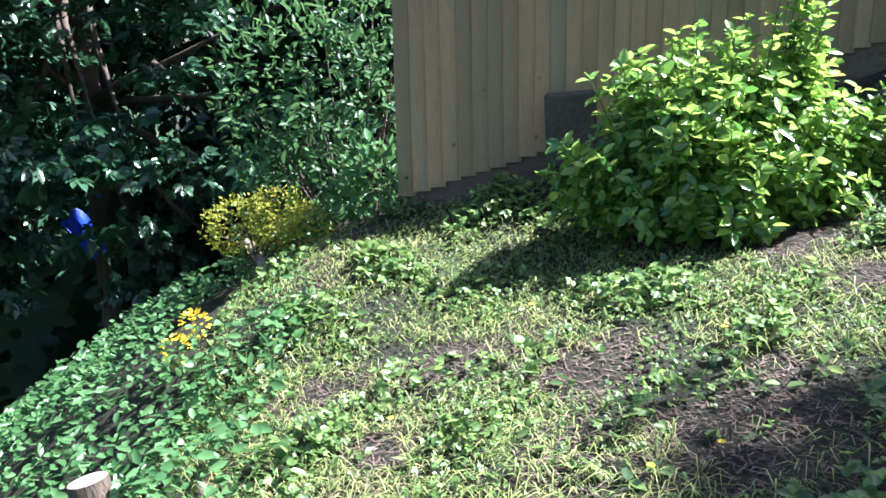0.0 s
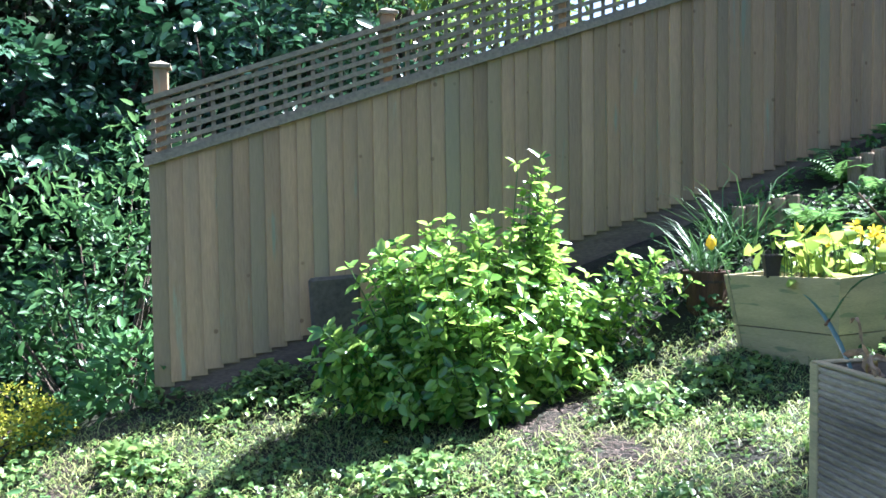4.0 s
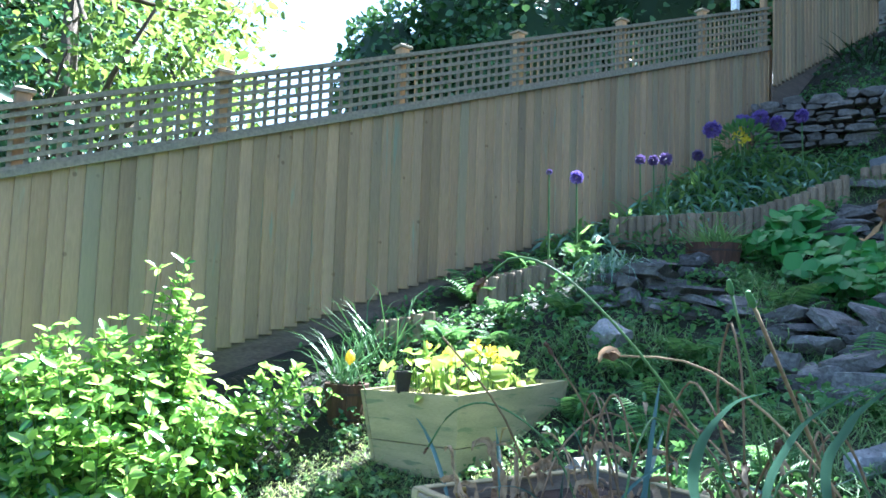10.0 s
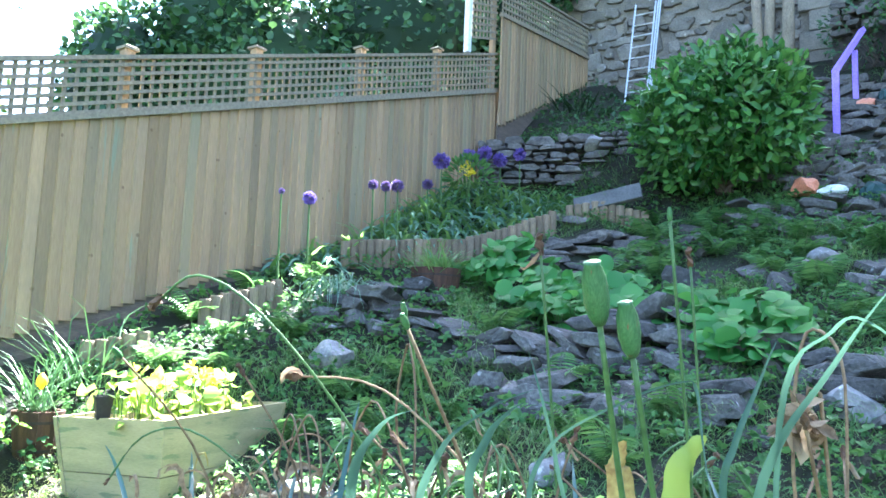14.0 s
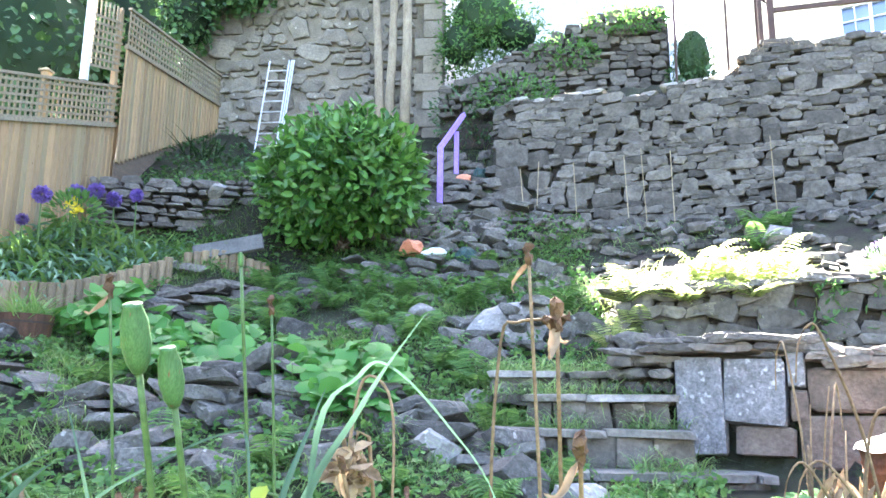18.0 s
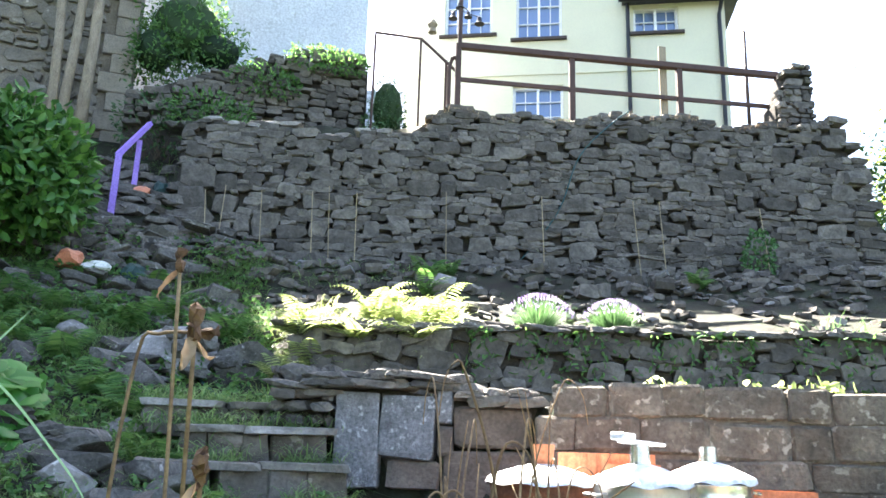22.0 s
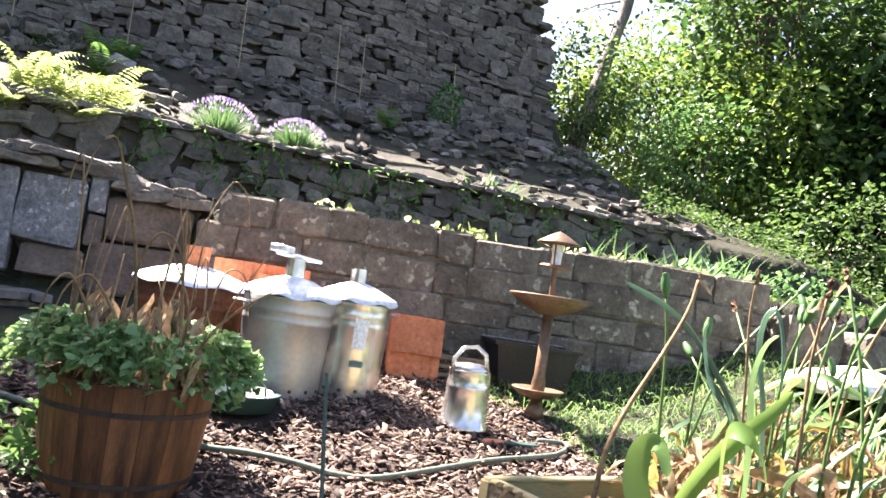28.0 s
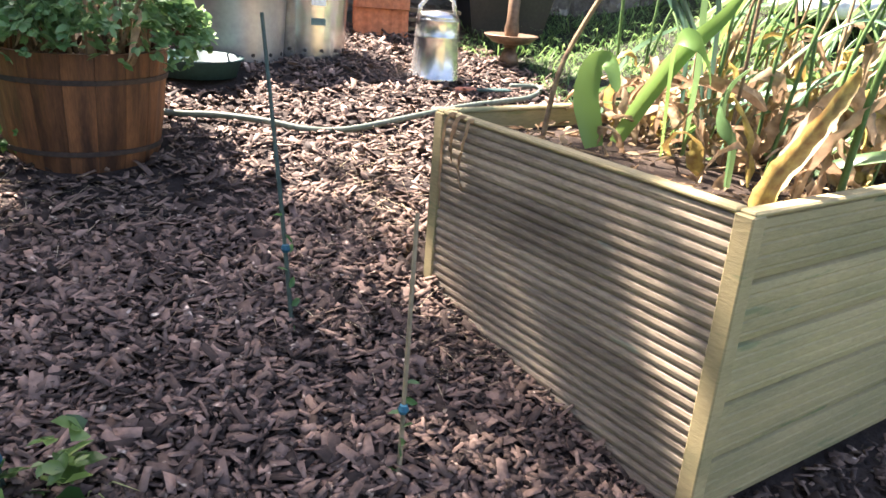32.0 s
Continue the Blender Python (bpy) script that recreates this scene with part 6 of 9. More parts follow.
part("bloom", lathe(bmesh.new(), [(0.004, 0.0), (0.03, 0.03), (0.028, 0.06), (0.006, 0.09)], 8, pose(-0.04, -0.02, 0.17)), G["petal_yellow"], bud, smooth=True)

# ---- half barrel ----
def half_barrel(label, at, r0, r1, h, staves, turn=0, wood="barrel_wood"):
    b = thing("half_barrel", label, "barrel planter", at, turn, group="half barrels")
    for i in range(staves):
        a0, a1 = 2 * math.pi * i / staves, 2 * math.pi * (i + 0.985) / staves
        bm = bmesh.new()
        rings = []
        for z, rr in ((0, r0), (h * 0.5, r0 + (r1 - r0) * 0.58), (h, r1)):
            rings.append([bm.verts.new((q * math.cos(a), q * math.sin(a), z)) for q, a in ((rr, a0), (rr + 0.002, (a0 + a1) / 2), (rr, a1), (rr - 0.022, a1), (rr - 0.022, a0))])
        for A_, B_ in zip(rings, rings[1:]):
            for k in range(5):
                bm.faces.new((A_[k], A_[(k + 1) % 5], B_[(k + 1) % 5], B_[k]))
        bm.faces.new(rings[0][::-1])
        bm.faces.new(rings[-1])
        part("stave", bm, M[wood], b)
    for z in (h * 0.2, h * 0.78):
        rr = r0 + (r1 - r0) * z / h + 0.004
        part("hoop", lathe(bmesh.new(), [(rr, z - 0.008), (rr + 0.004, z - 0.008), (rr + 0.005, z + 0.008), (rr + 0.002, z + 0.008)], 40, close=False), M["hoop_iron"], b)
    part("soil", lathe(bmesh.new(), [(r1 - 0.03, h - 0.06), (0.02, h - 0.03)], 20), M["compost"], b)
    return b


BX, BY, BZ = 1.135, 2.75, 0.635
half_barrel("brown oak half barrel with two iron hoops", (BX, BY, BZ), 0.232, 0.278, 0.39, 18)
half_barrel("dark weathered half barrel among the rockery", (-4.05, 5.85, 1.87), 0.19, 0.235, 0.3, 12, wood="old_barrel")
half_barrel("small brown barrel pot beside the flared planter", (-4.62, 2.55, 0.74), 0.11, 0.145, 0.28, 12, wood="old_barrel")
strawb = thing("trailing_plant", "bushy trailing herb spilling over the barrel", "plant", (BX, BY, BZ + 0.4))
for k in range(15):
    a0 = 2 * math.pi * k / 15 + nrng.normal(0, 0.2)
    n, reach = 105, nrng.uniform(0.32, 0.43)
    q = np.sqrt(nrng.random(n))
    rr = 0.1 + (reach - 0.1) * q
    a = a0 + nrng.normal(0, 0.2, n)
    P = np.stack([rr * np.cos(a), rr * np.sin(a), 0.02 + 0.1 * np.sin(q * 2.6) - 0.7 * np.maximum(0, rr - 0.33) * nrng.uniform(0.2, 1.6) + nrng.uniform(-0.05, 0.06, n)], 1)
    tagged(part("trailing_shoot", leaves(P, np.stack([np.cos(a), np.sin(a), 0 * a], 1) + ball_dirs(n) * 0.8, ball_dirs(n, 1.5), nrng.uniform(0.025, 0.05, n), nrng.uniform(0.018, 0.032, n), G["herb"], lobes=3), None, strawb), kind="stuff")
dry = thing("dry_stalks", "withered brown flower stalks in the barrel", "dead plant", (BX, BY, BZ + 0.38))
for i in range(22):
    a = nrng.uniform(0, 6.28)
    b0 = Vector((0.22 * math.cos(a), 0.22 * math.sin(a), 0.0))
    h = nrng.uniform(0.28, 0.72)
    bend = Vector((nrng.normal(0, 0.12), nrng.normal(0, 0.12), 0))
    pts = [b0, b0 + bend * 0.4 + Vector((0, 0, h * 0.6)), b0 + bend + Vector((0, 0, h))]
    if i % 2 == 0:
        pts += [pts[-1] + bend.normalized() * 0.05 + Vector((0, 0, 0.03)), pts[-1] + bend.normalized() * 0.1 - Vector((0, 0, 0.03)), pts[-1] + bend.normalized() * 0.12 - Vector((0, 0, 0.14))]
    if i % 3 == 0:
        k = 9
        zz = nrng.uniform(0.06, 0.28, k)
        tagged(part("withered_leaf", blades(np.array([b0 * 0.9 + bend * 0.3 + Vector((0, 0, z)) for z in zz]), ball_dirs(k) * [0.4, 0.4, 0.2] - [0, 0, 0.8], nrng.uniform(0.08, 0.2, k), nrng.uniform(0.015, 0.035, k), G["dead"], bend=0.4, seg=5), None, dry), kind="stuff")
    part("stalk", tube(bmesh.new(), smooth_curve(pts), nrng.uniform(0.0035, 0.008), 0.002, seg=5), M["dry_stem"], dry, smooth=True)
P = np.stack([nrng.uniform(-0.22, 0.22, 90), nrng.uniform(-0.2, 0.2, 90), nrng.uniform(0.05, 0.3, 90)], 1)
hang = part("dead_foliage", leaves(P, ball_dirs(90) * [0.5, 0.5, 0.3] - [0, 0, 0.8], ball_dirs(90), nrng.uniform(0.09, 0.17, 90), nrng.uniform(0.015, 0.03, 90), G["dead"], droop=0.3), None, dry)
tagged(hang, kind="stuff")

# ---- incinerator bins ----
def bin_(label, at, r, h, kind):
    b = thing("incinerator_bin", label, "bin", at, group="garden incinerators")
    body = "rust" if kind == "rust" else ("galvanised" if kind == "cap" else "shiny_zinc")
    bm = lathe(bmesh.new(), [(r * 0.86, 0.0), (r * 0.87, 0.02), (r * 0.93, h * 0.5), (r * 0.965, h * 0.78), (r * 0.985, h * 0.79), (r * 0.965, h * 0.81), (r * 0.975, h * 0.87), (r * 0.995, h * 0.88), (r * 0.975, h * 0.9), (r, h * 0.985), (r * 1.02, h), (r * 0.98, h)], 40, close=False)
    part("body", bm, M[body], b, smooth=True)
    if kind != "rust":
        for row in range(3):
            for k in range(14):
                a = 2 * math.pi * (k + 0.5 * (row % 2)) / 14
                rr = r * (0.87 + 0.03 * row / 3) + 0.002
                hole = lathe(bmesh.new(), [(0.009, -0.003), (0.009, 0.003)], 8, pose(rr * math.cos(a), rr * math.sin(a), 0.06 + row * 0.035, 0, 90, math.degrees(a)) @ pose(0, 0, 0))
                part("air_hole", hole, M["black_pipe"], b)
        for sgn in (-1, 1):
            hd = tube(bmesh.new(), [(sgn * r * 0.98, -0.07, h * 0.93), (sgn * (r + 0.045), -0.06, h * 0.92), (sgn * (r + 0.045), 0.06, h * 0.92), (sgn * r * 0.98, 0.07, h * 0.93)], 0.008, seg=6)
            part("handle", hd, M[body], b)
    lid = bmesh.new()
    rings = [(1.1, 0.0), (1.06, 0.022), (0.8, 0.055), (0.45, 0.085), (0.2, 0.1)]
    prev = None
    for j, (k, z) in enumerate(rings):
        ring = []
        for i in range(48):
            a = 2 * math.pi * i / 48
            wob = 1 + (0.025 * math.cos(a * 8) if j < 2 else 0)
            ring.append(lid.verts.new((r * k * wob * math.cos(a), r * k * wob * math.sin(a), h + z + (0.008 * math.cos(a * 8) if j < 2 else 0))))
        if prev:
            for i in range(48):
                lid.faces.new((prev[i], prev[(i + 1) % 48], ring[(i + 1) % 48], ring[i]))
        prev = ring
    lid.faces.new(prev)
    ld = part("lid", lid, M["lid_white"], b, "pale metal lid with scalloped rim", smooth=True)
    if kind == "cap":
        part("flue", lathe(bmesh.new(), [(0.05, h + 0.09), (0.046, h + 0.19)], 16), M["shiny_zinc"], ld)
        part("flue_cap", boxm(-0.14, 0.1, -0.05, 0.06, h + 0.19, h + 0.205, m=pose(0, 0, 0, 0, 3, 20), bevel=0.004), M["lid_white"], ld)
        part("cap_flap", boxm(-0.2, -0.1, -0.03, 0.05, h + 0.2, h + 0.235, m=pose(0, 0, 0, 0, 3, 20), bevel=0.006), M["lid_white"], ld)
    elif kind == "plain":
        part("flue", lathe(bmesh.new(), [(0.045, h + 0.09), (0.043, h + 0.17), (0.036, h + 0.17), (0.036, h + 0.1)], 14), M["shiny_zinc"], ld)
        for z, w, hh, m_ in ((0.36, 0.12, 0.15, "paper"), (0.27, 0.12, 0.03, "print_grey")):
            a = radians(-110)
            lab = bmesh.new()
            for i in range(5):
                aa = a + (i - 2) * 0.09
                q = r * (0.955 + 0.02 * (z - 0.3)) + 0.004 + (0.001 if m_ != "paper" else 0)
                lab.verts.new((q * math.cos(aa), q * math.sin(aa), z - 0.02))
                lab.verts.new((q * math.cos(aa) * 1.01, q * math.sin(aa) * 1.01, z - 0.02 + hh))
            lab.verts.ensure_lookup_table()
            for i in range(4):
                lab.faces.new([lab.verts[j] for j in (2 * i, 2 * i + 2, 2 * i + 3, 2 * i + 1)])
            part("sticker", lab, M[m_], b, "white paper label" if m_ == "paper" else "")
        for k in range(5):
            a = radians(-104 - k * 3.2)
            bar = boxm(-0.006, 0.006, -0.001, 0.001, 0.0, 0.008, m=pose(r * 0.972 * math.cos(a), r * 0.972 * math.sin(a), 0.39 + (k % 2) * 0.02, 0, 0, math.degrees(a) + 90))
            part("print_bar", bar, M["print_grey"], b)
    else:
        part("flue", lathe(bmesh.new(), [(0.06, h + 0.09), (0.07, h + 0.2), (0.055, h + 0.2), (0.05, h + 0.1)], 4), M["terracotta"], ld, "square terracotta flue")
    return b


bin_("galvanised incinerator bin with capped lid", (2.12, 3.47, 0.775), 0.225, 0.565, "cap")
bin_("shiny galvanised incinerator bin with paper label", (2.47, 3.42, 0.795), 0.198, 0.565, "plain")
bin_("rusty steel drum with pale lid and terracotta flue", (1.84, 3.98, 0.82), 0.28, 0.5, "rust")


def tile_mesh():
    """Roof tile with two rolled edges and a scalloped foot."""
    bm = bmesh.new()
    n = 16
    front = []
    for j, z in enumerate((0.0, 0.012, 0.2, 0.21)):
        front.append([bm.verts.new((-0.15 + 0.3 * i / n, -0.012 * abs(math.sin(i / n * math.pi * 5)) - (0.01 if j < 2 else 0), z)) for i in range(n + 1)])
    back = [[bm.verts.new((v.co.x, 0.02, v.co.z)) for v in row] for row in (front[0], front[-1])]
    for A_, B_ in zip(front, front[1:]):
        for i in range(n):
            bm.faces.new((A_[i], A_[i + 1], B_[i + 1], B_[i]))
    for i in range(n):
        bm.faces.new((back[0][i], back[1][i], back[1][i + 1], back[0][i + 1]))
        bm.faces.new((front[-1][i], front[-1][i + 1], back[1][i + 1], back[1][i]))
        bm.faces.new((front[0][i + 1], front[0][i], back[0][i], back[0][i + 1]))
    return mesh_of("tile", bm, M["terracotta"])


TILE = tile_mesh()
def tile_stack(at, turn, n, lean, label):
    s = thing("roof_tile_stack", label, "roof tiles", at, turn, group="stacked roof tiles")
    for row in range(2):
        for k in range(n):
            ob = new("tile", TILE)
            ob.parent, ob.matrix_local = s, pose(0, k * 0.035, 0.02 + row * 0.2, -lean, 0, 0)


tile_stack((3.01, 3.52, land(3.01, 3.5) - 0.07), -32, 4, 8, "stack of orange terracotta roof tiles leaning by the bin")
tile_stack((2.3, 3.85, land(2.3, 3.85) + 0.02), -30, 5, 6, "stack of orange terracotta roof tiles behind the bins")
for i in range(3):
    ob = new("tile", TILE)
    ob.matrix_world = pose(2.15 + i * 0.1, 4.1 - i * 0.06, land(2.2, 4.1) + 0.24, -12, 0, -30)
    tagged(ob, "orange terracotta roof tile standing against the wall", "roof tile", "loose roof tiles")
    bk = new("tile", TILE)
    bk.matrix_world = pose(2.15 + i * 0.1, 4.12 - i * 0.06, land(2.2, 4.1) + 0.02, -6, 0, -30)
    tagged(bk, "orange terracotta roof tile standing against the wall", "roof tile", "loose roof tiles")

# ---- watering can ----
wc = thing("watering_can", "galvanised watering can standing on bark mulch", "watering can", (2.84, 2.88, land(2.84, 2.88)), -12)
part("body", lathe(bmesh.new(), [(0.118, 0.0), (0.122, 0.012), (0.116, 0.02), (0.106, 0.2), (0.109, 0.206), (0.106, 0.212), (0.102, 0.28), (0.106, 0.286), (0.09, 0.286)], 32, close=True), M["shiny_zinc"], wc, smooth=True)
part("hood", lathe(bmesh.new(), [(0.1, 0.284), (0.075, 0.315), (0.0, 0.325)], 24), M["shiny_zinc"], wc, smooth=True)
part("handle", tube(bmesh.new(), [(-0.105, 0, 0.26), (-0.1, 0, 0.34), (-0.05, 0, 0.395), (0.02, 0, 0.405), (0.08, 0, 0.37), (0.1, 0, 0.29)], 0.011, seg=8), M["shiny_zinc"], wc, smooth=True)
part("spout", tube(bmesh.new(), [(0.09, 0.05, 0.08), (0.12, 0.1, 0.2), (0.13, 0.13, 0.27)], 0.024, 0.014, seg=10), M["shiny_zinc"], wc, smooth=True)
part("rose", lathe(bmesh.new(), [(0.016, 0), (0.042, 0.03), (0.04, 0.035)], 14, pose(0.13, 0.13, 0.26, -20, 25, 0)), M["shiny_zinc"], wc)

# ---- bird bath ----
bz = land(3.5, 3.0)
bb = thing("bird_bath", "rust-brown metal bird bath with lantern top", "bird bath", (3.5, 3.0, bz))
part("pole", lathe(bmesh.new(), [(0.035, 0.1), (0.04, 0.2), (0.032, 0.24), (0.03, 0.6)], 16), M["bronze"], bb, smooth=True)
part("foot", lathe(bmesh.new(), [(0.06, 0.0), (0.05, 0.05), (0.03, 0.1)], 16), M["bronze"], bb, smooth=True)
part("dish", lathe(bmesh.new(), [(0.03, 0.58), (0.1, 0.6), (0.18, 0.64), (0.24, 0.685), (0.235, 0.69), (0.17, 0.655), (0.05, 0.62), (0.0, 0.62)], 36), M["bronze"], bb, smooth=True)
part("tray", lathe(bmesh.new(), [(0.03, 0.115), (0.1, 0.125), (0.15, 0.165), (0.145, 0.17), (0.09, 0.14), (0.0, 0.13)], 32), M["bronze"], bb, smooth=True)
part("stem", lathe(bmesh.new(), [(0.024, 0.62), (0.016, 0.7), (0.016, 0.86)], 12), M["bronze"], bb)
part("feeder_ring", lathe(bmesh.new(), [(0.09, 0.855), (0.095, 0.86), (0.09, 0.867), (0.03, 0.862)], 20), M["bronze"], bb)
for k in range(4):
    a = math.pi / 2 * k + 0.4
    part("lantern_post", tube(bmesh.new(), [(0.035 * math.cos(a), 0.035 * math.sin(a), 0.86), (0.045 * math.cos(a), 0.045 * math.sin(a), 0.99)], 0.005, seg=5), M["bronze"], bb)
part("lantern_glass", lathe(bmesh.new(), [(0.028, 0.87), (0.034, 0.985)], 10), M["frame_white"], bb)
part("roof", lathe(bmesh.new(), [(0.125, 0.99), (0.12, 0.997), (0.05, 1.04), (0.02, 1.055), (0.0, 1.065)], 24), M["bronze"], bb, smooth=True)

# ---- trough, tray, planks, trowel ----
tz = land(3.85, 3.38) - 0.02
tr_ = thing("plastic_trough", "dark brown plastic trough standing behind the bird bath", "trough", (3.84, 3.4, tz), -30)
bm = bmesh.new()
lo = [(-0.26, -0.17), (0.26, -0.17), (0.26, 0.17), (-0.26, 0.17)]
rings = [[bm.verts.new((x * k, y * k, z)) for x, y in lo] for k, z in ((0.82, 0.0), (1.0, 0.25), (1.08, 0.25), (1.08, 0.272), (0.97, 0.272), (0.78, 0.03))]
for A_, B_ in zip(rings, rings[1:]):
    for i in range(4):
        bm.faces.new((A_[i], A_[(i + 1) % 4], B_[(i + 1) % 4], B_[i]))
bm.faces.new(rings[0][::-1])
bm.faces.new(rings[-1])
part("body", bm, M["black_plastic"], tr_)
# pale strip along the back edge paints in the backlight on the rim
part("rim", boxm(-0.275, 0.275, 0.168, 0.186, 0.272, 0.281, bevel=0.002), M["concrete"], tr_, "back rim coloured pale for light from behind")
ty = thing("water_tray", "oval dark green plastic tray on the mulch", "tray", (1.76, 3.19, land(1.76, 3.15) + 0.01), 0)
ob = part("tray", lathe(bmesh.new(), [(0.165, 0.0), (0.185, 0.066), (0.196, 0.07), (0.196, 0.078), (0.18, 0.075), (0.16, 0.02), (0.0, 0.015)], 36), M["tray_green"], ty, smooth=True)
for i in range(3):
    ob = tagged(part("grey_plank", boxm(-0.16, 0.16, -0.045, 0.045, 0, 0.022, bevel=0.003), M["log_wood"]), "weathered grey plank stacked by the wall", "plank", "stacked planks")
    ob.matrix_world = pose(3.32 + 0.02 * i, 3.5, land(3.32, 3.5) + 0.01 + 0.05 * i, 0, 0, -32 + 4 * (i % 2))
tw = thing("hand_trowel", "hand trowel with orange handle lying on mulch", "trowel", (2.81, 2.71, land(2.81, 2.71) + 0.02), -20)
part("handle", lathe(bmesh.new(), [(0.008, 0), (0.016, 0.03), (0.014, 0.1), (0.01, 0.12)], 10, pose(0, 0, 0, 0, 90, 0)), M["orange_plastic"], tw)
part("blade", boxm(0.12, 0.3, -0.03, 0.03, -0.003, 0.006, bevel=0.002), M["tray_green"], tw)

# ---- hoses and canes ----
HOSE = ((0.62, 3.72), (0.9, 3.4), (1.2, 3.08), (1.47, 2.83), (1.61, 2.74), (1.74, 2.61), (1.86, 2.49), (2.02, 2.44), (2.38, 2.46), (2.66, 2.48), (2.88, 2.48), (3.14, 2.52), (3.29, 2.57), (3.3, 2.63), (3.18, 2.68))
tagged(part("garden_hose", tube(bmesh.new(), smooth_path([(x, y, land(x, y) + 0.03) for x, y in HOSE]), 0.0125, seg=8), M["hose_grey"], None, smooth=True), "grey-green garden hose lying on the mulch", "hose")
tagged(part("wall_hose", tube(bmesh.new(), smooth_path([(5.78, 9.53, 6.43), (5.5, 9.52, 6.2), (5.01, 9.64, 5.64), (4.7, 9.74, 4.77), (4.1, 9.92, 3.93)]), 0.01, seg=6), M["hose_teal"], None, smooth=True), "teal hose hanging down the rubble wall", "hose")
tagged(part("slope_hose", tube(bmesh.new(), smooth_path([(x, y, land(x, y) + 0.03) for x, y in ((0.0, 6.9), (0.2, 6.5), (0.45, 6.3), (0.6, 5.6), (0.3, 5.1))]), 0.012, seg=6), M["hose_teal"], None, smooth=True), "dark hose trailing down the bank", "hose")
for top, foot, m_ in (((1.2, 1.7, 1.22), (1.14, 1.43, 0.4), "green_cane"), ((1.19, 1.1, 0.9), (1.07, 0.97, 0.32), "cane"), ((0.42, 1.3, 0.78), (0.49, 1.33, 0.36), "green_cane")):
    c = thing("garden_cane", "thin plant cane tied with blue string in the mulch", "cane", foot, group="canes in the mulch")
    d_ = Vector(top) - Vector(foot)
    part("cane", tube(bmesh.new(), [(0, 0, -0.05), d_ * 0.5, d_], 0.006, 0.005, seg=6), M[m_], c)
    part("string", lathe(bmesh.new(), [(0.008, -0.008), (0.012, 0), (0.008, 0.01)], 8, Matrix.Translation(d_ * 0.36)), M["string_blue"], c)
    nn = 7
    tagged(part("seedling", leaves(np.array([d_ * (0.15 + 0.05 * k) for k in range(nn)]), ball_dirs(nn, 0.3), ball_dirs(nn, 1), 0.03, 0.018, G["bright_shrub"]), None, c), kind="stuff")
for i, (x, z1) in enumerate(((0.6, 4.82), (0.75, 4.9), (1.33, 4.84), (2.02, 4.85), (2.25, 4.94), (2.6, 4.87), (3.83, 4.94), (5.17, 4.93), (6.5, 4.92), (6.85, 4.93), (8.3, 4.9))):
    p = BW @ Vector((x, -0.28, 0))
    gz = land(p.x, p.y)
    c = tagged(part("wall_cane", tube(bmesh.new(), [(p.x, p.y, gz - 0.03), (p.x + nrng.normal(0, 0.03), p.y + 0.1, z1)], 0.008, 0.006, seg=5), M["cane"]), "bamboo cane leaning against the rubble wall", "cane", "canes along the wall")

# ---- ladder, poles, purple rail ----
lad = thing("ladder", "aluminium extension ladder leaning on the old wall", "ladder", (-4.68, 12.42, land(-4.68, 12.42)), 0)
lt = Vector((-0.07, 0.72, 2.08))
for off in (0.0, 0.37, 0.42, 0.46):
    part("rail", tube(bmesh.new(), [(off, 0 if off < 0.4 else -0.03, 0), (off + lt.x, lt.y, lt.z)], 0.02, seg=4), M["aluminium"], lad)
for k in range(1, 9):
    q = lt * (k / 9)
    part("rung", tube(bmesh.new(), [(q.x, q.y, q.z), (q.x + 0.37, q.y, q.z)], 0.014, seg=6), M["aluminium"], lad)
pale = thing("pale_stemmed_tree", "tree with three slim pale trunks before the old wall and an added unseen crown for shade", "tree", (-2.4, 12.55, 0))
for i, (xb, xt) in enumerate(((-2.5, -2.74), (-2.4, -2.34), (-2.1, -2.12))):
    bm = tube(bmesh.new(), [(xb + 2.4, 0, land(xb, 12.55) - 0.1), ((xb + xt) / 2 + 2.43, 0.05, 7.6), (xt + 2.4, 0.1, 9.6), (xt + 2.5, -0.3, 10.6), (xt + 2.4 + 0.6 * i, -1.6, 11.6)], 0.1 if i == 2 else 0.085, 0.04, seg=9)
    part("trunk", bm, M["pale_bark"], pale, smooth=True)
# crown lies out of view; its clumps are placed to dapple beds and mulch
n, cl = 3900, 78
C = np.array((0.8, -2.6, 11.5)) + ball_dirs(cl) * nrng.uniform(0.2, 1.0, (cl, 1)) * [2.1, 1.25, 0.8]
C[:, 0] = np.minimum(C[:, 0], 1.75 + 0.1 * nrng.random(cl))
# clumps set to keep direct sun off the right planter's side
C[:3] = np.array((2.45, -3.1, 11.35)) + ball_dirs(3) * [0.2, 0.4, 0.2]
C[22] = (2.15, -3.6, 11.35)
# clumps set to shade the left raised bed
C[4:22] = np.array((-1.1, -2.9, 11.4)) + ball_dirs(18) * nrng.uniform(0.2, 1.0, (18, 1)) * [0.8, 0.9, 0.5]
bm = bmesh.new()
for i in range(0, cl, 3):
    tube(bm, [(0.3, -1.4, 11.5), tuple((C[i] + [0.3, -1.4, 11.5]) / 2 + [0, 0, 0.15]), tuple(C[i])], 0.035, 0.008, seg=5)
part("branchwork", bm, M["pale_bark"], pale)
P = C[nrng.integers(0, cl, n)] + nrng.normal(size=(n, 3)) * [0.3, 0.3, 0.18]
part("crown", leaves(P, ball_dirs(n), ball_dirs(n, 1.2), 0.2, 0.12, G["ash"]), None, pale)
pr = thing("stair_handrail", "lilac-painted wooden handrail beside the steps", "handrail")
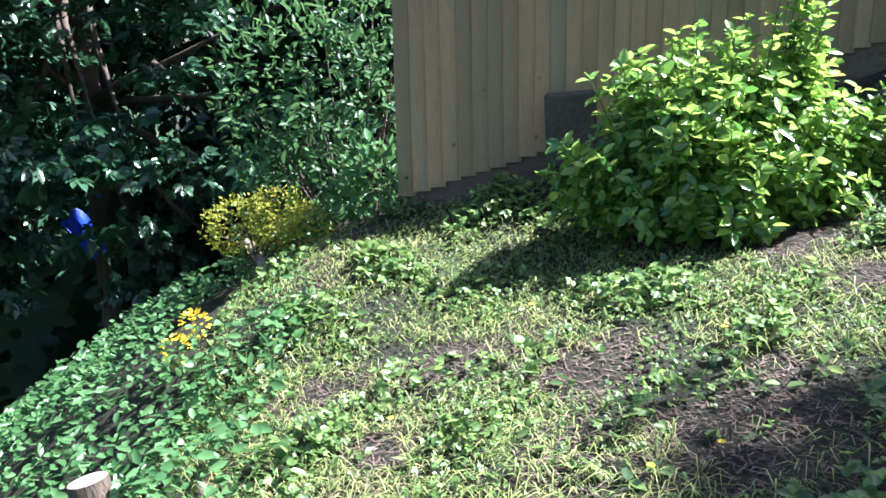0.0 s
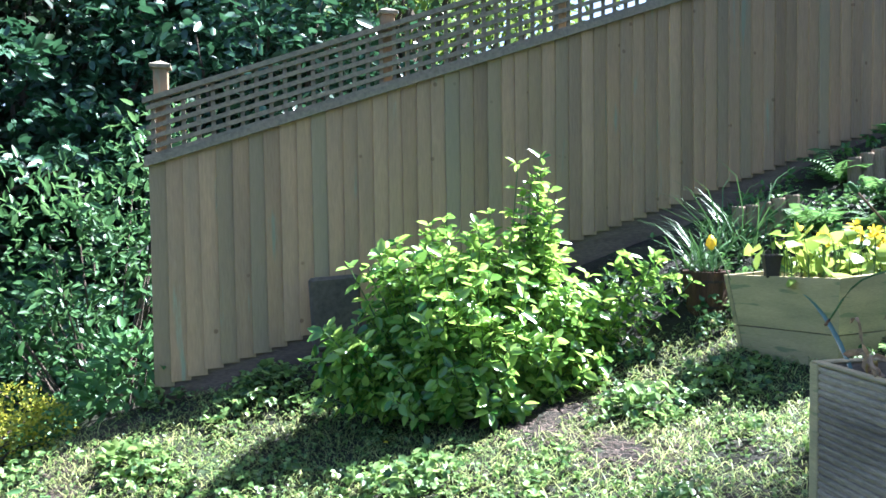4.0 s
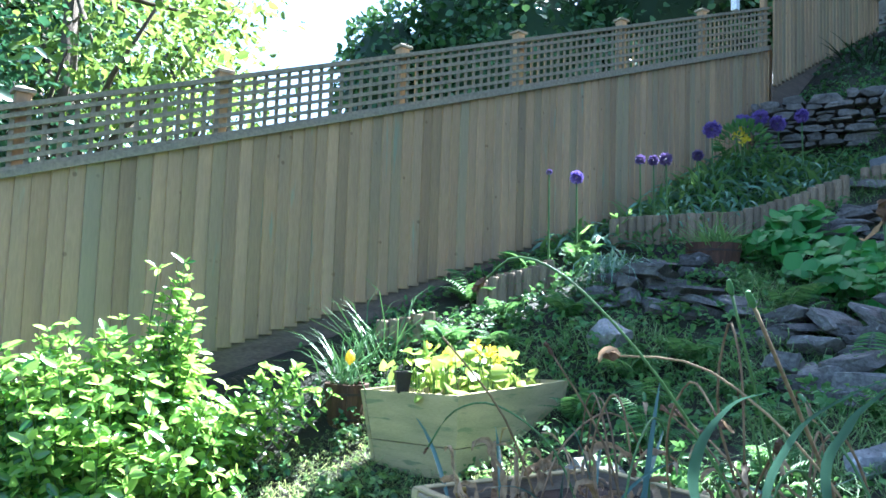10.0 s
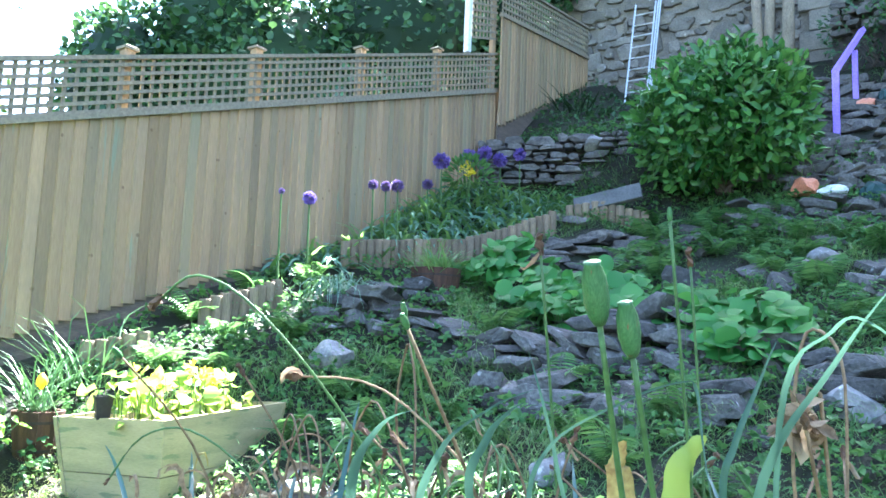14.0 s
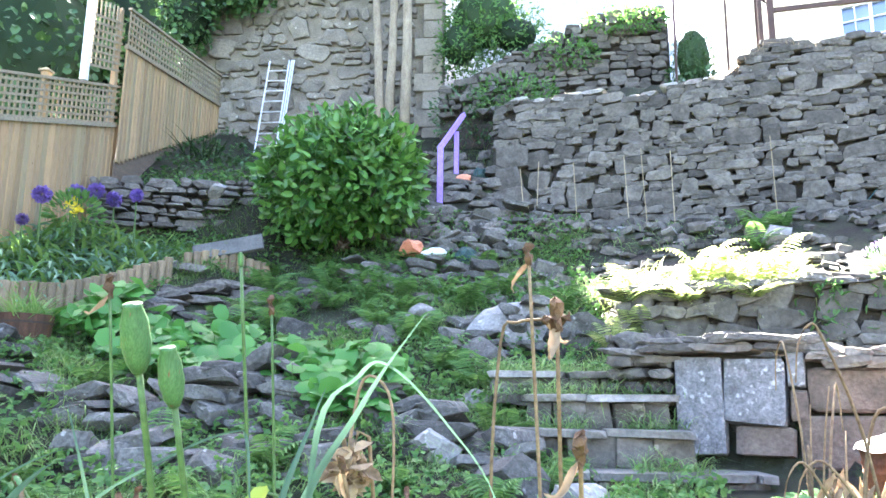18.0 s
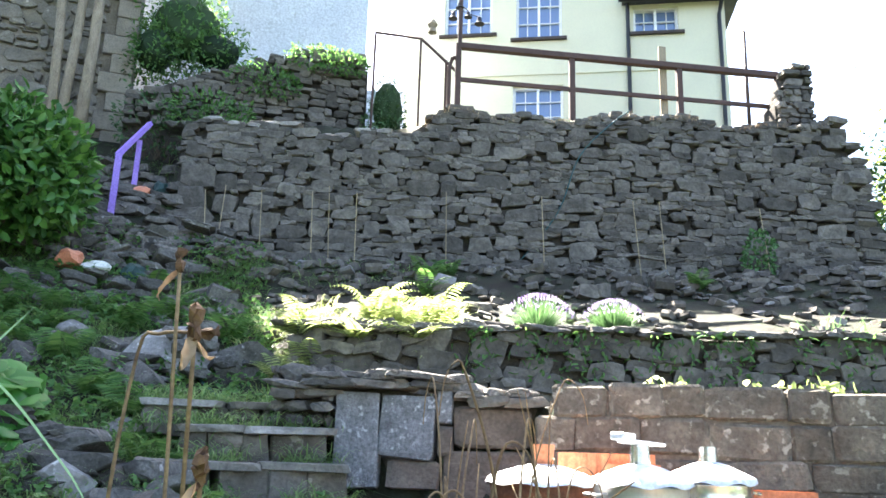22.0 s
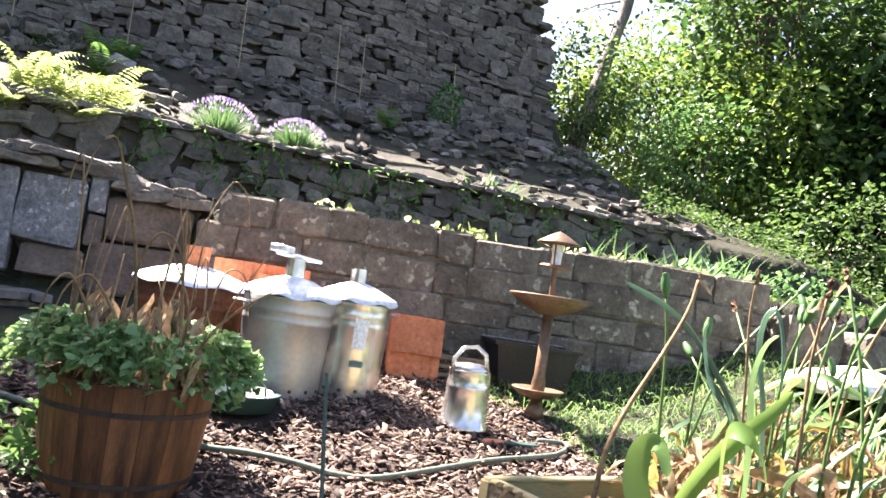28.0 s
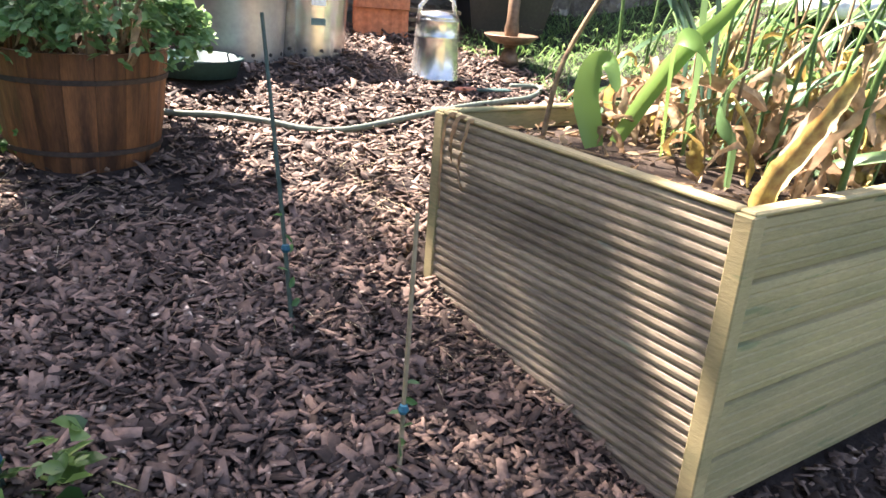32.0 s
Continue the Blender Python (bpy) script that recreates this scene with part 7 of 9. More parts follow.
part("post", boxm(-1.27, -1.19, 10.5, 10.58, 4.0, 5.1, bevel=0.006), M["purple_paint"], pr)
part("post", boxm(-1.11, -1.04, 11.28, 11.36, 4.4, 5.6, bevel=0.006), M["purple_paint"], pr)
part("rail", tube(bmesh.new(), [(-1.24, 10.53, 5.08), (-1.0, 11.68, 6.02)], 0.045, seg=4), M["purple_paint"], pr)

# ---- log edging ----
def edging(pts, h, label):
    e = thing("log_edging", label, "edging", (pts[0][0], pts[0][1], 0), group="log roll edging")
    me = mesh_of("log", lathe(bmesh.new(), [(0.049, 0), (0.049, 0.97), (0.043, 1.0)], 10), M["log_wood"])
    for (x0, y0), (x1, y1) in zip(pts, pts[1:]):
        n = max(2, int(math.hypot(x1 - x0, y1 - y0) / 0.084))
        for k in range(n):
            x, y = x0 + (x1 - x0) * k / n, y0 + (y1 - y0) * k / n
            ob = new("log", me)
            ob.parent = e
            ob.matrix_local = Matrix.LocRotScale((x - pts[0][0], y - pts[0][1], land(x, y) - 0.12), Euler((radians(nrng.normal(0, 0.8)), radians(nrng.normal(0, 0.8)), 0)), (1, 1, h + 0.12 + nrng.uniform(-0.006, 0.006)))


edging([(-5.1, 5.8), (-4.75, 6.4), (-4.35, 7.2), (-4.1, 7.55), (-3.85, 8.05)], 0.26, "low edging of upright half logs beside the flower bed")
edging([(-3.85, 8.35), (-3.3, 8.55), (-2.95, 8.7)], 0.2, "low edging of upright half logs by the steps")
edging([(-5.05, 3.1), (-4.85, 3.5)], 0.2, "short run of log edging by the fence")
edging([(-4.95, 4.0), (-4.85, 4.75)], 0.24, "short run of log edging by the ferns")
ob = tagged(part("concrete_plank", boxm(-0.4, 0.4, -0.03, 0.03, -0.1, 0.1, bevel=0.008), M["plank_grey"]), "grey concrete plank lying on the steps", "plank")
ob.matrix_world = pose(-3.44, 8.5, 3.25, -20, -12, 11)
ob = tagged(part("timber_block", boxm(-0.17, 0.17, -0.03, 0.03, -0.3, 0.2, bevel=0.02), M["shade_timber"]), "dark old timber board propped against the fence", "board")
ob.matrix_world = pose(-5.5, 0.3, 0.8, -2, 3, -88)

# ---- slate steps and rock ledges ----
JOINED = {}


def stone_stuff(kind, at, size, rot, bag):
    """Adds one more stone to a heap that becomes a single mesh."""
    me = STONES[kind][nrng.integers(14)]
    m = Matrix.LocRotScale(at, Euler([radians(v) for v in rot]), size)
    V, F = JOINED.setdefault((bag, kind), ([], []))
    o = len(V)
    V += [m @ v.co for v in me.vertices]
    F += [tuple(o + k for k in p.vertices) for p in me.polygons]


def stone_thing(kind, at, size, rot, label, group):
    me = STONES[kind][nrng.integers(14)]
    word = "slate" if kind == "slate" else "rock"
    ob = tagged(new(word, me), label, word, group)
    ob.matrix_world = Matrix.LocRotScale(at, Euler([radians(v) for v in rot]), size)
    return ob


M["tread_stone"] = mat("tread_stone", (0.26, 0.25, 0.225), (0.15, 0.143, 0.13), rough=0.9, scale=8, fine=34, bump=0.9, depth=0.015, vary=0.3, third=(0.3, 0.3, 0.27), third_at=0.66)
steps = thing("stone_steps", "rough stone steps with slate treads", "steps", (0.35, 5.1, 0))
for y, z, x0, x1 in ((4.68, 1.14, -0.25, 1.32), (4.95, 1.37, -0.16, 0.98), (5.2, 1.585, -0.05, 0.9), (5.6, 1.75, -0.3, 0.55)):
    x = x0
    while x < x1:
        w = min(nrng.uniform(0.26, 0.62), x1 - x + 0.04)
        ob = new("tread", STONES["block"][nrng.integers(14)])
        ob.parent, ob.matrix_local = steps, Matrix.LocRotScale((x + w / 2 - 0.35, y - 5.1 + 0.17 + nrng.normal(0, 0.015), z - 0.025), Euler((0, radians(nrng.normal(0, 1.2)), radians(nrng.normal(0, 4)))), (w * 0.99, 0.4, 0.05))
        ob.material_slots[0].link = "OBJECT"
        ob.material_slots[0].material = M["tread_stone"]
        x += w
    x = x0 + 0.03
    while x < x1 - 0.03:
        w = min(nrng.uniform(0.14, 0.34), x1 - x)
        two = nrng.random() < 0.4
        for lo, hi in ((0.05, 0.14), (0.14, 0.24)) if two else ((0.05, 0.24),):
            ob = new("riser_stone", STONES["rubble" if two or nrng.random() < 0.7 else "block"][nrng.integers(14)])
            ob.parent, ob.matrix_local = steps, Matrix.LocRotScale((x + w / 2 - 0.35, y - 5.1 + 0.2, z - (lo + hi) / 2), Euler((0, radians(nrng.normal(0, 2)), radians(nrng.normal(0, 5)))), (w * 1.1, 0.34, (hi - lo) * 1.12))
        x += w
LA, LB2 = (0.8, 7.17), (7.9, 4.6)
LL = math.hypot(LB2[0] - LA[0], LB2[1] - LA[1])
ledge = wall_core("wall_ledge", [(0, -0.3), (LL, -0.3), (LL, 0.68), (0, 0.7)], 0.35, M["soil_fill"], along(LA, LB2, 1.8), "rough stone ledge below the planted bank", y0=0.06)
st = rubble_layout(LL, 0.72, r, 60, 0.05, 0.12, 0.12, 0.32, (0.2, 0.38), (0.13, 0.24))
for v in ledge.data.vertices:
    v.co.y += 0.12 * max(0, v.co.z)
lay_stones(ledge, "rubble", st, 0.26, r, nearest=300, proud=0.1, twist=12, gap=-0.03, batter=0.12)
for x in np.arange(0, LL, 0.2):
    ob = new("capstone", STONES["slate"][nrng.integers(14)])
    ob.parent, ob.matrix_local = ledge, Matrix.LocRotScale((x, 0.12, 0.74), Euler((radians(nrng.normal(0, 5)), radians(nrng.normal(0, 4)), radians(nrng.normal(0, 20)))), (nrng.uniform(0.2, 0.36), 0.34, 0.055))
for i in range(1000):
    q = nrng.uniform(0.1, 3.6) if i % 2 else nrng.uniform(0.05, 1.5)
    sx = nrng.uniform(0.2, 10.6)
    p = BW @ Vector((sx, -q, 0))
    if (p.x - LA[0]) * 0.34 + (p.y - LA[1]) * 0.94 < 0.2:
        continue
    s = nrng.uniform(0.035, 0.15) * (1.6 if i % 14 == 0 else 1)
    at, size, rot = (p.x, p.y, land(p.x, p.y) + s * 0.25), (s * 1.5, s, s * nrng.uniform(0.35, 0.8)), nrng.uniform(-22, 22, 3) + [0, 0, nrng.uniform(0, 360)]
    if i >= 90:
        stone_stuff("rubble", at, size, rot, "bank_rubble")
        continue
    ob = stone_thing("rubble", at, size, rot, "loose grey stone on the planted bank", "loose stones on the bank")
    if i % 3:
        ob.material_slots[0].link = "OBJECT"
        ob.material_slots[0].material = M["pale_rock"]


def boulder_shape(seed, fine=3):
    """Broken boulder: a cut-down ball with flat facets and a rough skin."""
    bm = bmesh.new()
    bmesh.ops.create_icosphere(bm, subdivisions=fine, radius=0.62)
    rr = random.Random(seed)
    cuts = [(Vector((rr.uniform(-1, 1), rr.uniform(-1, 1), rr.uniform(-1, 1))).normalized(), rr.uniform(0.3, 0.44)) for _ in range(15)]
    for v in bm.verts:
        for d_, lim in cuts:
            over = v.co.dot(d_) - lim
            if over > 0:
                v.co -= d_ * over
        v.co += v.co.normalized() * (0.05 * noise.noise(v.co * 4 + Vector((seed, 0, 0))) + 0.02 * noise.noise(v.co * 11))
    return bm


M["rockery_stone"] = mat("rockery_stone", (0.128, 0.124, 0.112), (0.062, 0.06, 0.054), rough=0.9, scale=7, fine=40, bump=0.9, depth=0.016, vary=0.4, grain=(0.6, 1.45), third=(0.25, 0.245, 0.235), third_at=0.64)
STONES["ledge"] = [mesh_of("rockery_rock", rough_stone(900 + 3 * i, 0.5, 0.06), M["rockery_stone"]) for i in range(14)]


for i in range(64):
    x, y = nrng.uniform(-4.0, 0.6), nrng.uniform(5.6, 10.4)
    if i % 2 == 0:
        x, y = nrng.uniform(-2.4, 0.4), 8.3 + nrng.normal(0, 0.35)
    w = nrng.uniform(0.14, 0.42)
    at, size, rot = (x, y, land(x, y) + 0.015), (w, w * 0.75, nrng.uniform(0.04, 0.11)), (14 + nrng.normal(0, 12), nrng.normal(0, 12), nrng.uniform(0, 360))
    if y < 7.2 or i % 4 == 0:
        stone_thing("slate" if i % 3 else "ledge", at, size if i % 3 else (w, w * 0.8, w * 0.5), rot, "grey stone lying on the slope", "stones on the slope")
    else:
        stone_thing("slate", at, size, rot, "flat slate lying on the slope", "slates on the slope")
def stacked_ledge(x0, x1, y0, rows_, y1=None, tall=(0.05, 0.13)):
    """Dry-stacked band of flat angular stones, leaning back into the slope."""
    y1, z_of = y0 if y1 is None else y1, {}
    for row in range(rows_):
        x = x0 + nrng.uniform(-0.1, 0.1)
        while x < x1:
            w, h = nrng.uniform(0.15, 0.42), nrng.uniform(*tall)
            k = (x - x0) / (x1 - x0)
            y = y0 + (y1 - y0) * k + row * 0.07 + nrng.normal(0, 0.03) + 0.07 * math.sin(x * 3.1)
            cell = int((x + w / 2) / 0.25)
            z = max(land(x + w / 2, y) + 0.01, z_of.get(cell, -9))
            z_of[cell] = z + h * 0.88
            stone_thing("ledge", (x + w / 2, y + 0.1, z + h / 2 - 0.02), (w * 1.04, 0.34, h), (nrng.normal(-4, 9), nrng.normal(0, 11), nrng.normal(0, 18)), "flat angular grey stone stacked in the rockery", "rockery stones")
            x += w * 0.96


for x0, x1, y0, rows_, y1 in ((-3.2, -1.9, 4.75, 3, 4.95), (-2.2, -0.9, 4.95, 4, 4.75), (-2.7, -1.1, 4.3, 2, 4.1), (-0.95, -0.2, 4.7, 3, 4.6), (-4.25, -3.4, 4.55, 2, 4.75), (-4.4, -3.9, 5.2, 2, 5.3), (-2.1, -0.2, 8.55, 2, 8.4),
                              (-1.7, -0.2, 9.3, 3, 9.2), (-1.7, -1.3, 7.15, 1, 7.0), (-0.7, 0.2, 6.85, 2, 6.7), (-0.9, 0.3, 9.8, 2, 9.9)):
    stacked_ledge(x0, x1, y0, rows_ + (rows_ > 1), y1)
path_ = thing("slate_path", "path of stepped flat slates beside the flower bed", "steps", (-3.7, 6.9, 0))
for row in range(11):
    y = 6.75 + row * 0.14
    x = -4.05 + 0.06 * row + nrng.uniform(-0.05, 0.05)
    x1 = x + 0.85
    while x < x1:
        w = nrng.uniform(0.2, 0.48)
        ob = new("slate", STONES["slate"][nrng.integers(14)])
        ob.parent, ob.matrix_local = path_, Matrix.LocRotScale((x + w / 2 + 3.7, y - 6.9 + nrng.normal(0, 0.02), land(x + w / 2, y) + 0.04), Euler((radians(nrng.normal(0, 4)), radians(nrng.normal(0, 5)), radians(nrng.normal(0, 10)))), (w, 0.24, nrng.uniform(0.05, 0.09)))
        x += w
for at, s in (((-3.75, 4.1), (0.38, 0.3, 0.3)), ((-4.25, 5.1), (0.32, 0.26, 0.24)), ((-0.6, 4.7), (0.42, 0.3, 0.3)), ((-3.85, 9.05), (0.26, 0.2, 0.2)), ((2.7, 8.7), (0.42, 0.34, 0.4)), ((-2.9, 2.95), (0.4, 0.25, 0.16)), ((-1.2, 3.2), (0.36, 0.25, 0.2)), ((-0.3, 3.4), (0.4, 0.3, 0.22)), ((6.0, 2.5), (0.3, 0.26, 0.22)), ((-1.75, 3.5), (0.3, 0.22, 0.18)), ((0.3, 4.3), (0.35, 0.3, 0.2)), ((-1.4, 6.2), (0.3, 0.25, 0.22)), ((-0.4, 5.9), (0.3, 0.25, 0.2)), ((-0.12, 7.05), (0.85, 0.5, 0.52)), ((-0.05, 6.2), (0.6, 0.4, 0.2)), ((-0.7, 5.35), (0.5, 0.4, 0.2)), ((-1.0, 7.5), (0.36, 0.3, 0.22))):
    z_ = land(*at) + (0.75 if at[1] == 9.05 else s[2] * 0.12)
    tagged(new("pale_boulder", mesh_of("pale_boulder", boulder_shape(int(at[0] * 10) + 500), M["pale_rock"])), "pale weathered boulder in the rockery", "rock", "pale boulders").matrix_world = Matrix.LocRotScale((*at, z_), Euler((0.2, 0.1, at[0])), s)

for at, s in (((-0.35, 6.6), (0.5, 0.4, 0.34)), ((0.4, 6.95), (0.8, 0.45, 0.5)),  ((-1.3, 6.9), (0.4, 0.3, 0.3)), ((-2.3, 4.4), (0.5, 0.4, 0.32)), ((-1.7, 4.2), (0.45, 0.3, 0.3)), ((-0.1, 4.45), (0.5, 0.35, 0.34))):
    tagged(new("boulder", mesh_of("boulder", boulder_shape(int(at[1] * 31)), M["rockery_stone"])), "grey boulder set into the slope", "rock", "grey boulders").matrix_world = Matrix.LocRotScale((*at, land(*at) + s[2] * 0.08), Euler((0.25, 0.1, at[0] * 2)), s)
upper = thing("slate_steps", "rough steps of stacked grey slates below the handrail", "steps", (0, 0, 0))
for i in range(150):
    x, y = nrng.uniform(-2.1, -0.35), nrng.uniform(9.5, 12.3)
    w = nrng.uniform(0.16, 0.42)
    ob = new("slate", STONES["slate"][nrng.integers(14)])
    ob.parent, ob.matrix_local = upper, Matrix.LocRotScale((x, y, land(x, y) + 0.03), Euler([radians(v) for v in (nrng.normal(0, 7), nrng.normal(0, 7), nrng.normal(0, 25))]), (w, w * 0.75, nrng.uniform(0.06, 0.13)))
for (bag, kind), (V, F) in JOINED.items():
    tagged(new(bag, raw_mesh(bag, V, F, M["stone"])), "grey rubble strewn over the bank", "stones", kind="stuff")

# ---- bark mulch ----
def IN_PLANTER(x, y):
    q = NP.inverted() @ Vector((x, y, 0))
    return -0.01 < q.x < 1.4 and -0.01 < q.y < 1.1


n = 32000
MULCHED = lambda x, y: x - y > -3.1 and not IN_PLANTER(x, y) and (x < 2.75 or y > 2.1) and math.hypot(x - BX, y - BY) > 0.25 and math.hypot(x - 1.76, y - 3.19) > 0.21
xy = np.concatenate([scatter(17000, 0.05, 3.5, 0.3, 3.75, MULCHED), scatter(15000, 0.05, 1.7, 0.3, 2.1, MULCHED)])
P = on_land(xy, 0.008)
P[:, 2] += nrng.uniform(0, 0.02, n)
yaw = nrng.uniform(0, 6.283, n)
tilt = nrng.normal(0, 0.4, (n, 2))
X = np.stack([np.cos(yaw), np.sin(yaw), tilt[:, 0]], 1)
Y = np.stack([-np.sin(yaw), np.cos(yaw), tilt[:, 1]], 1)
Z = np.cross(X, Y)
s = np.minimum(0.03, 0.0138 * np.exp(nrng.normal(0, 0.5, n)))
w, t = s * nrng.uniform(0.2, 0.6, n), nrng.uniform(0.0008, 0.0024, n)
V = np.empty((n, 8, 3))
for k, (a, b, c) in enumerate(((-1, -1, -1), (1, -0.6, -1), (0.9, 0.9, -1), (-0.8, 1, -1), (-0.9, -0.8, 1), (0.8, -0.5, 1), (1, 0.6, 1), (-1, 0.8, 1))):
    V[:, k] = P + X * (a * s)[:, None] + Y * (b * w)[:, None] + Z * (c * t)[:, None]
o = (np.arange(n) * 8)[:, None]
F = np.concatenate([o + f for f in ([4, 5, 6, 7], [0, 1, 5, 4], [1, 2, 6, 5], [2, 3, 7, 6], [3, 0, 4, 7])], 1).reshape(-1, 4)
thing_mesh("bark_mulch", quad_mesh("bark_mulch", V.reshape(-1, 3), F, M["chips"]), "brown shredded bark chips covering the ground", "bark mulch", kind="stuff")
sheet_v, sheet_f = [], []
gxs, gys = np.arange(-0.15, 3.75, 0.1), np.arange(-0.6, 3.9, 0.1)
for y in gys:
    for x in gxs:
        sheet_v.append((x, y, land(x, y) + 0.006))
for j in range(len(gys) - 1):
    for i in range(len(gxs) - 1):
        x, y = gxs[i], gys[j]
        if x - y > -3.3 + 0.2 * math.sin(x * 5) and x < 3.0 + 0.15 * math.sin(y * 6) + 0.45 * (y > 2.15):
            a = j * len(gxs) + i
            sheet_f.append((a, a + 1, a + len(gxs) + 1, a + len(gxs)))
tagged(new("mulch_bed", raw_mesh("mulch_bed", sheet_v, sheet_f, M["mulch"], smooth=True)), "dark fine mulch under the bark chips", "mulch", kind="structure")
xy = scatter(700, 0.1, 2.4, 0.6, 2.6, lambda x, y: noise.noise((x * 2, y * 2, 9)) > 0.12)
P = on_land(xy, 0.02)
thing_mesh("straw_wisps", blades(P, ball_dirs(700) * [1, 1, 0.1] + [0, 0, 0.06], nrng.uniform(0.05, 0.16, 700), 0.0022, G["straw"], bend=0.2), "pale straw wisps on the mulch", "straw", kind="stuff")

# ---- ferns, nasturtiums and grasses of the rockery ----
def fern(at, fronds, size, material, label, group, rise0=1.25, thin=0.16, reach=0.24):
    f = thing("fern", label, "fern", at, nrng.uniform(0, 360), group=group)
    P, D, N, L = [], [], [], []
    bm = bmesh.new()
    for k in range(fronds):
        a = 2 * math.pi * k / fronds + nrng.normal(0, 0.25)
        out = np.array((math.cos(a), math.sin(a), 0))
        side = np.array((-math.sin(a), math.cos(a), 0))
        ln = size * nrng.uniform(0.55, 1.2)
        rise = rise0 * nrng.uniform(0.7, 1.35)
        pts = []
        for s in np.linspace(0, 1, 17):
            p = out * ln * (0.25 * s + 0.55 * s * s) / rise + np.array((0, 0, ln * (0.85 * s - 0.5 * s * s) * rise))
            pts.append(p)
            if s > 0.12:
                w = reach * ln * math.sin(math.pi * min(1, 0.12 + 0.88 * s) ** 0.8) + 0.015
                for sg in (-1, 1):
                    P.append(p)
                    D.append(side * sg + out * 0.35)
                    N.append(np.array((0, 0, 1)) - out * 0.4)
                    L.append(w)
        tube(bm, pts[::3] + [pts[-1]], 0.003, 0.001, seg=4)
        w = np.array(L)
        tagged(part("frond", leaves(P, D, N, w, np.maximum(0.008, w * thin), material, droop=0.2), None, f), kind="stuff")
        P, D, N, L = [], [], [], []
    tagged(part("stalk", bm, M["green_stem"], f), kind="stuff")


spots = [(-4.7, 3.4), (-5.1, 4.0), (-4.6, 3.9), (-5.2, 4.7), (-4.3, 3.6), (-5.0, 5.2), (-3.6, 4.7), (-3.2, 4.3), (-2.9, 5.1), (-3.0, 3.7), (-2.3, 3.7), (-1.5, 3.6), (-0.7, 4.1), (-2.8, 7.6), (-2.4, 7.2), (-2.0, 7.7), (-2.9, 8.3), (-1.4, 4.2), (0.1, 4.5), (-3.9, 4.9), (-2.6, 6.8), (-1.0, 7.0), (-1.9, 6.4), (0.3, 7.6), (2.5, 8.6), (-4.2, 4.2), (-0.2, 5.2), (-3.0, 6.2), (-2.2, 4.5), (-2.5, 7.6), (-1.6, 7.5), (-0.6, 7.7), (-2.1, 8.1), (-1.0, 5.6), (-0.4, 6.1), (-0.2, 4.0), (-1.0, 3.5), (-2.0, 3.2), (-2.8, 3.3), (-3.4, 3.4), (-0.6, 4.9), (-3.1, 5.3), (-2.7, 8.0), (-2.3, 8.4), (-1.6, 8.7), (-1.1, 8.75), (-3.0, 8.75), (-0.5, 8.9), (-1.7, 7.9), (-1.2, 7.6), (-0.9, 8.0), (-0.3, 8.0), (-1.4, 7.2), (-2.9, 7.1), (-0.7, 6.4), (-3.4, 3.9), (-2.7, 4.0), (-1.9, 4.0)]
for i, (x, y) in enumerate(spots):
    fern((x, y, land(x, y)), 9, nrng.uniform(0.28, 0.44) * (1.35 if y > 6 else 1), G["fern"], "green fern growing among rockery stones", "rockery ferns")
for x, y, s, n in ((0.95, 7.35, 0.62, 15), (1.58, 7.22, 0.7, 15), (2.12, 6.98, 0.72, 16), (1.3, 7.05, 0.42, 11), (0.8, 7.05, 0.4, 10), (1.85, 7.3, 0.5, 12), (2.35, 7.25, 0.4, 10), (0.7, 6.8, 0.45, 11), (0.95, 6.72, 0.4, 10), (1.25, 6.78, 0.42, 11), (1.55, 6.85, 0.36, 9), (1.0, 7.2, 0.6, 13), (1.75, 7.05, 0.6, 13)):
    fern((x, y, land(x, y)), n, s, G["lit_fern"], "fern with full sun put into its pale yellow-green colour", "sunlit ferns", 1.25, 0.2, 0.17)
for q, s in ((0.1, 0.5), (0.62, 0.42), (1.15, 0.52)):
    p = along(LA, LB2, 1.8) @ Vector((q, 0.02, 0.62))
    fern(tuple(p), 11, s, G["lit_fern"], "fern with full sun put into its pale yellow-green colour", "sunlit ferns", 0.75, 0.2, 0.19)
P = []
for q in (1.75, 2.2, 2.5, 2.75, 3.3, 3.7, 4.0, 4.6, 5.0, 5.5, 6.2):
    for _ in range(70):
        P.append(along(LA, LB2, 1.8) @ Vector((q + nrng.normal(0, 0.11), 0.0 + nrng.uniform(-0.08, 0.02), 0.72 - 0.5 * nrng.random() ** 1.5)))
P = np.array(P)
thing_mesh("ledge_weeds", leaves(P, ball_dirs(len(P)) - [0, 0.3, 0.3], ball_dirs(len(P), 0.6), nrng.uniform(0.035, 0.09, len(P)), nrng.uniform(0.015, 0.035, len(P)), G["fern"], droop=0.3), "small green weeds hanging down the stone ledge", "weeds", kind="stuff")
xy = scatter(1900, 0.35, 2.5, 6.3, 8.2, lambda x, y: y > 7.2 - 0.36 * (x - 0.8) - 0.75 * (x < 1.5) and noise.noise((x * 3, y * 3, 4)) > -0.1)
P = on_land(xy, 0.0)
thing_mesh("ledge_grass", blades(P, ball_dirs(len(P), 1.5), nrng.uniform(0.12, 0.4, len(P)), nrng.uniform(0.006, 0.012, len(P)), G["lit_fern"], bend=0.9), "long grass between the sunlit ferns, paled in colour for sun", "grass", kind="stuff")
for x, y, s in ((2.6, 9.0, 0.55), (-1.75, 8.3, 0.55), (-1.3, 8.1, 0.45), (2.9, 9.1, 0.4), (5.9, 8.2, 0.4)):
    fern((x, y, land(x, y)), 9, s, G["fern"], "arching green fern below the rubble wall", "large ferns", 1.2)
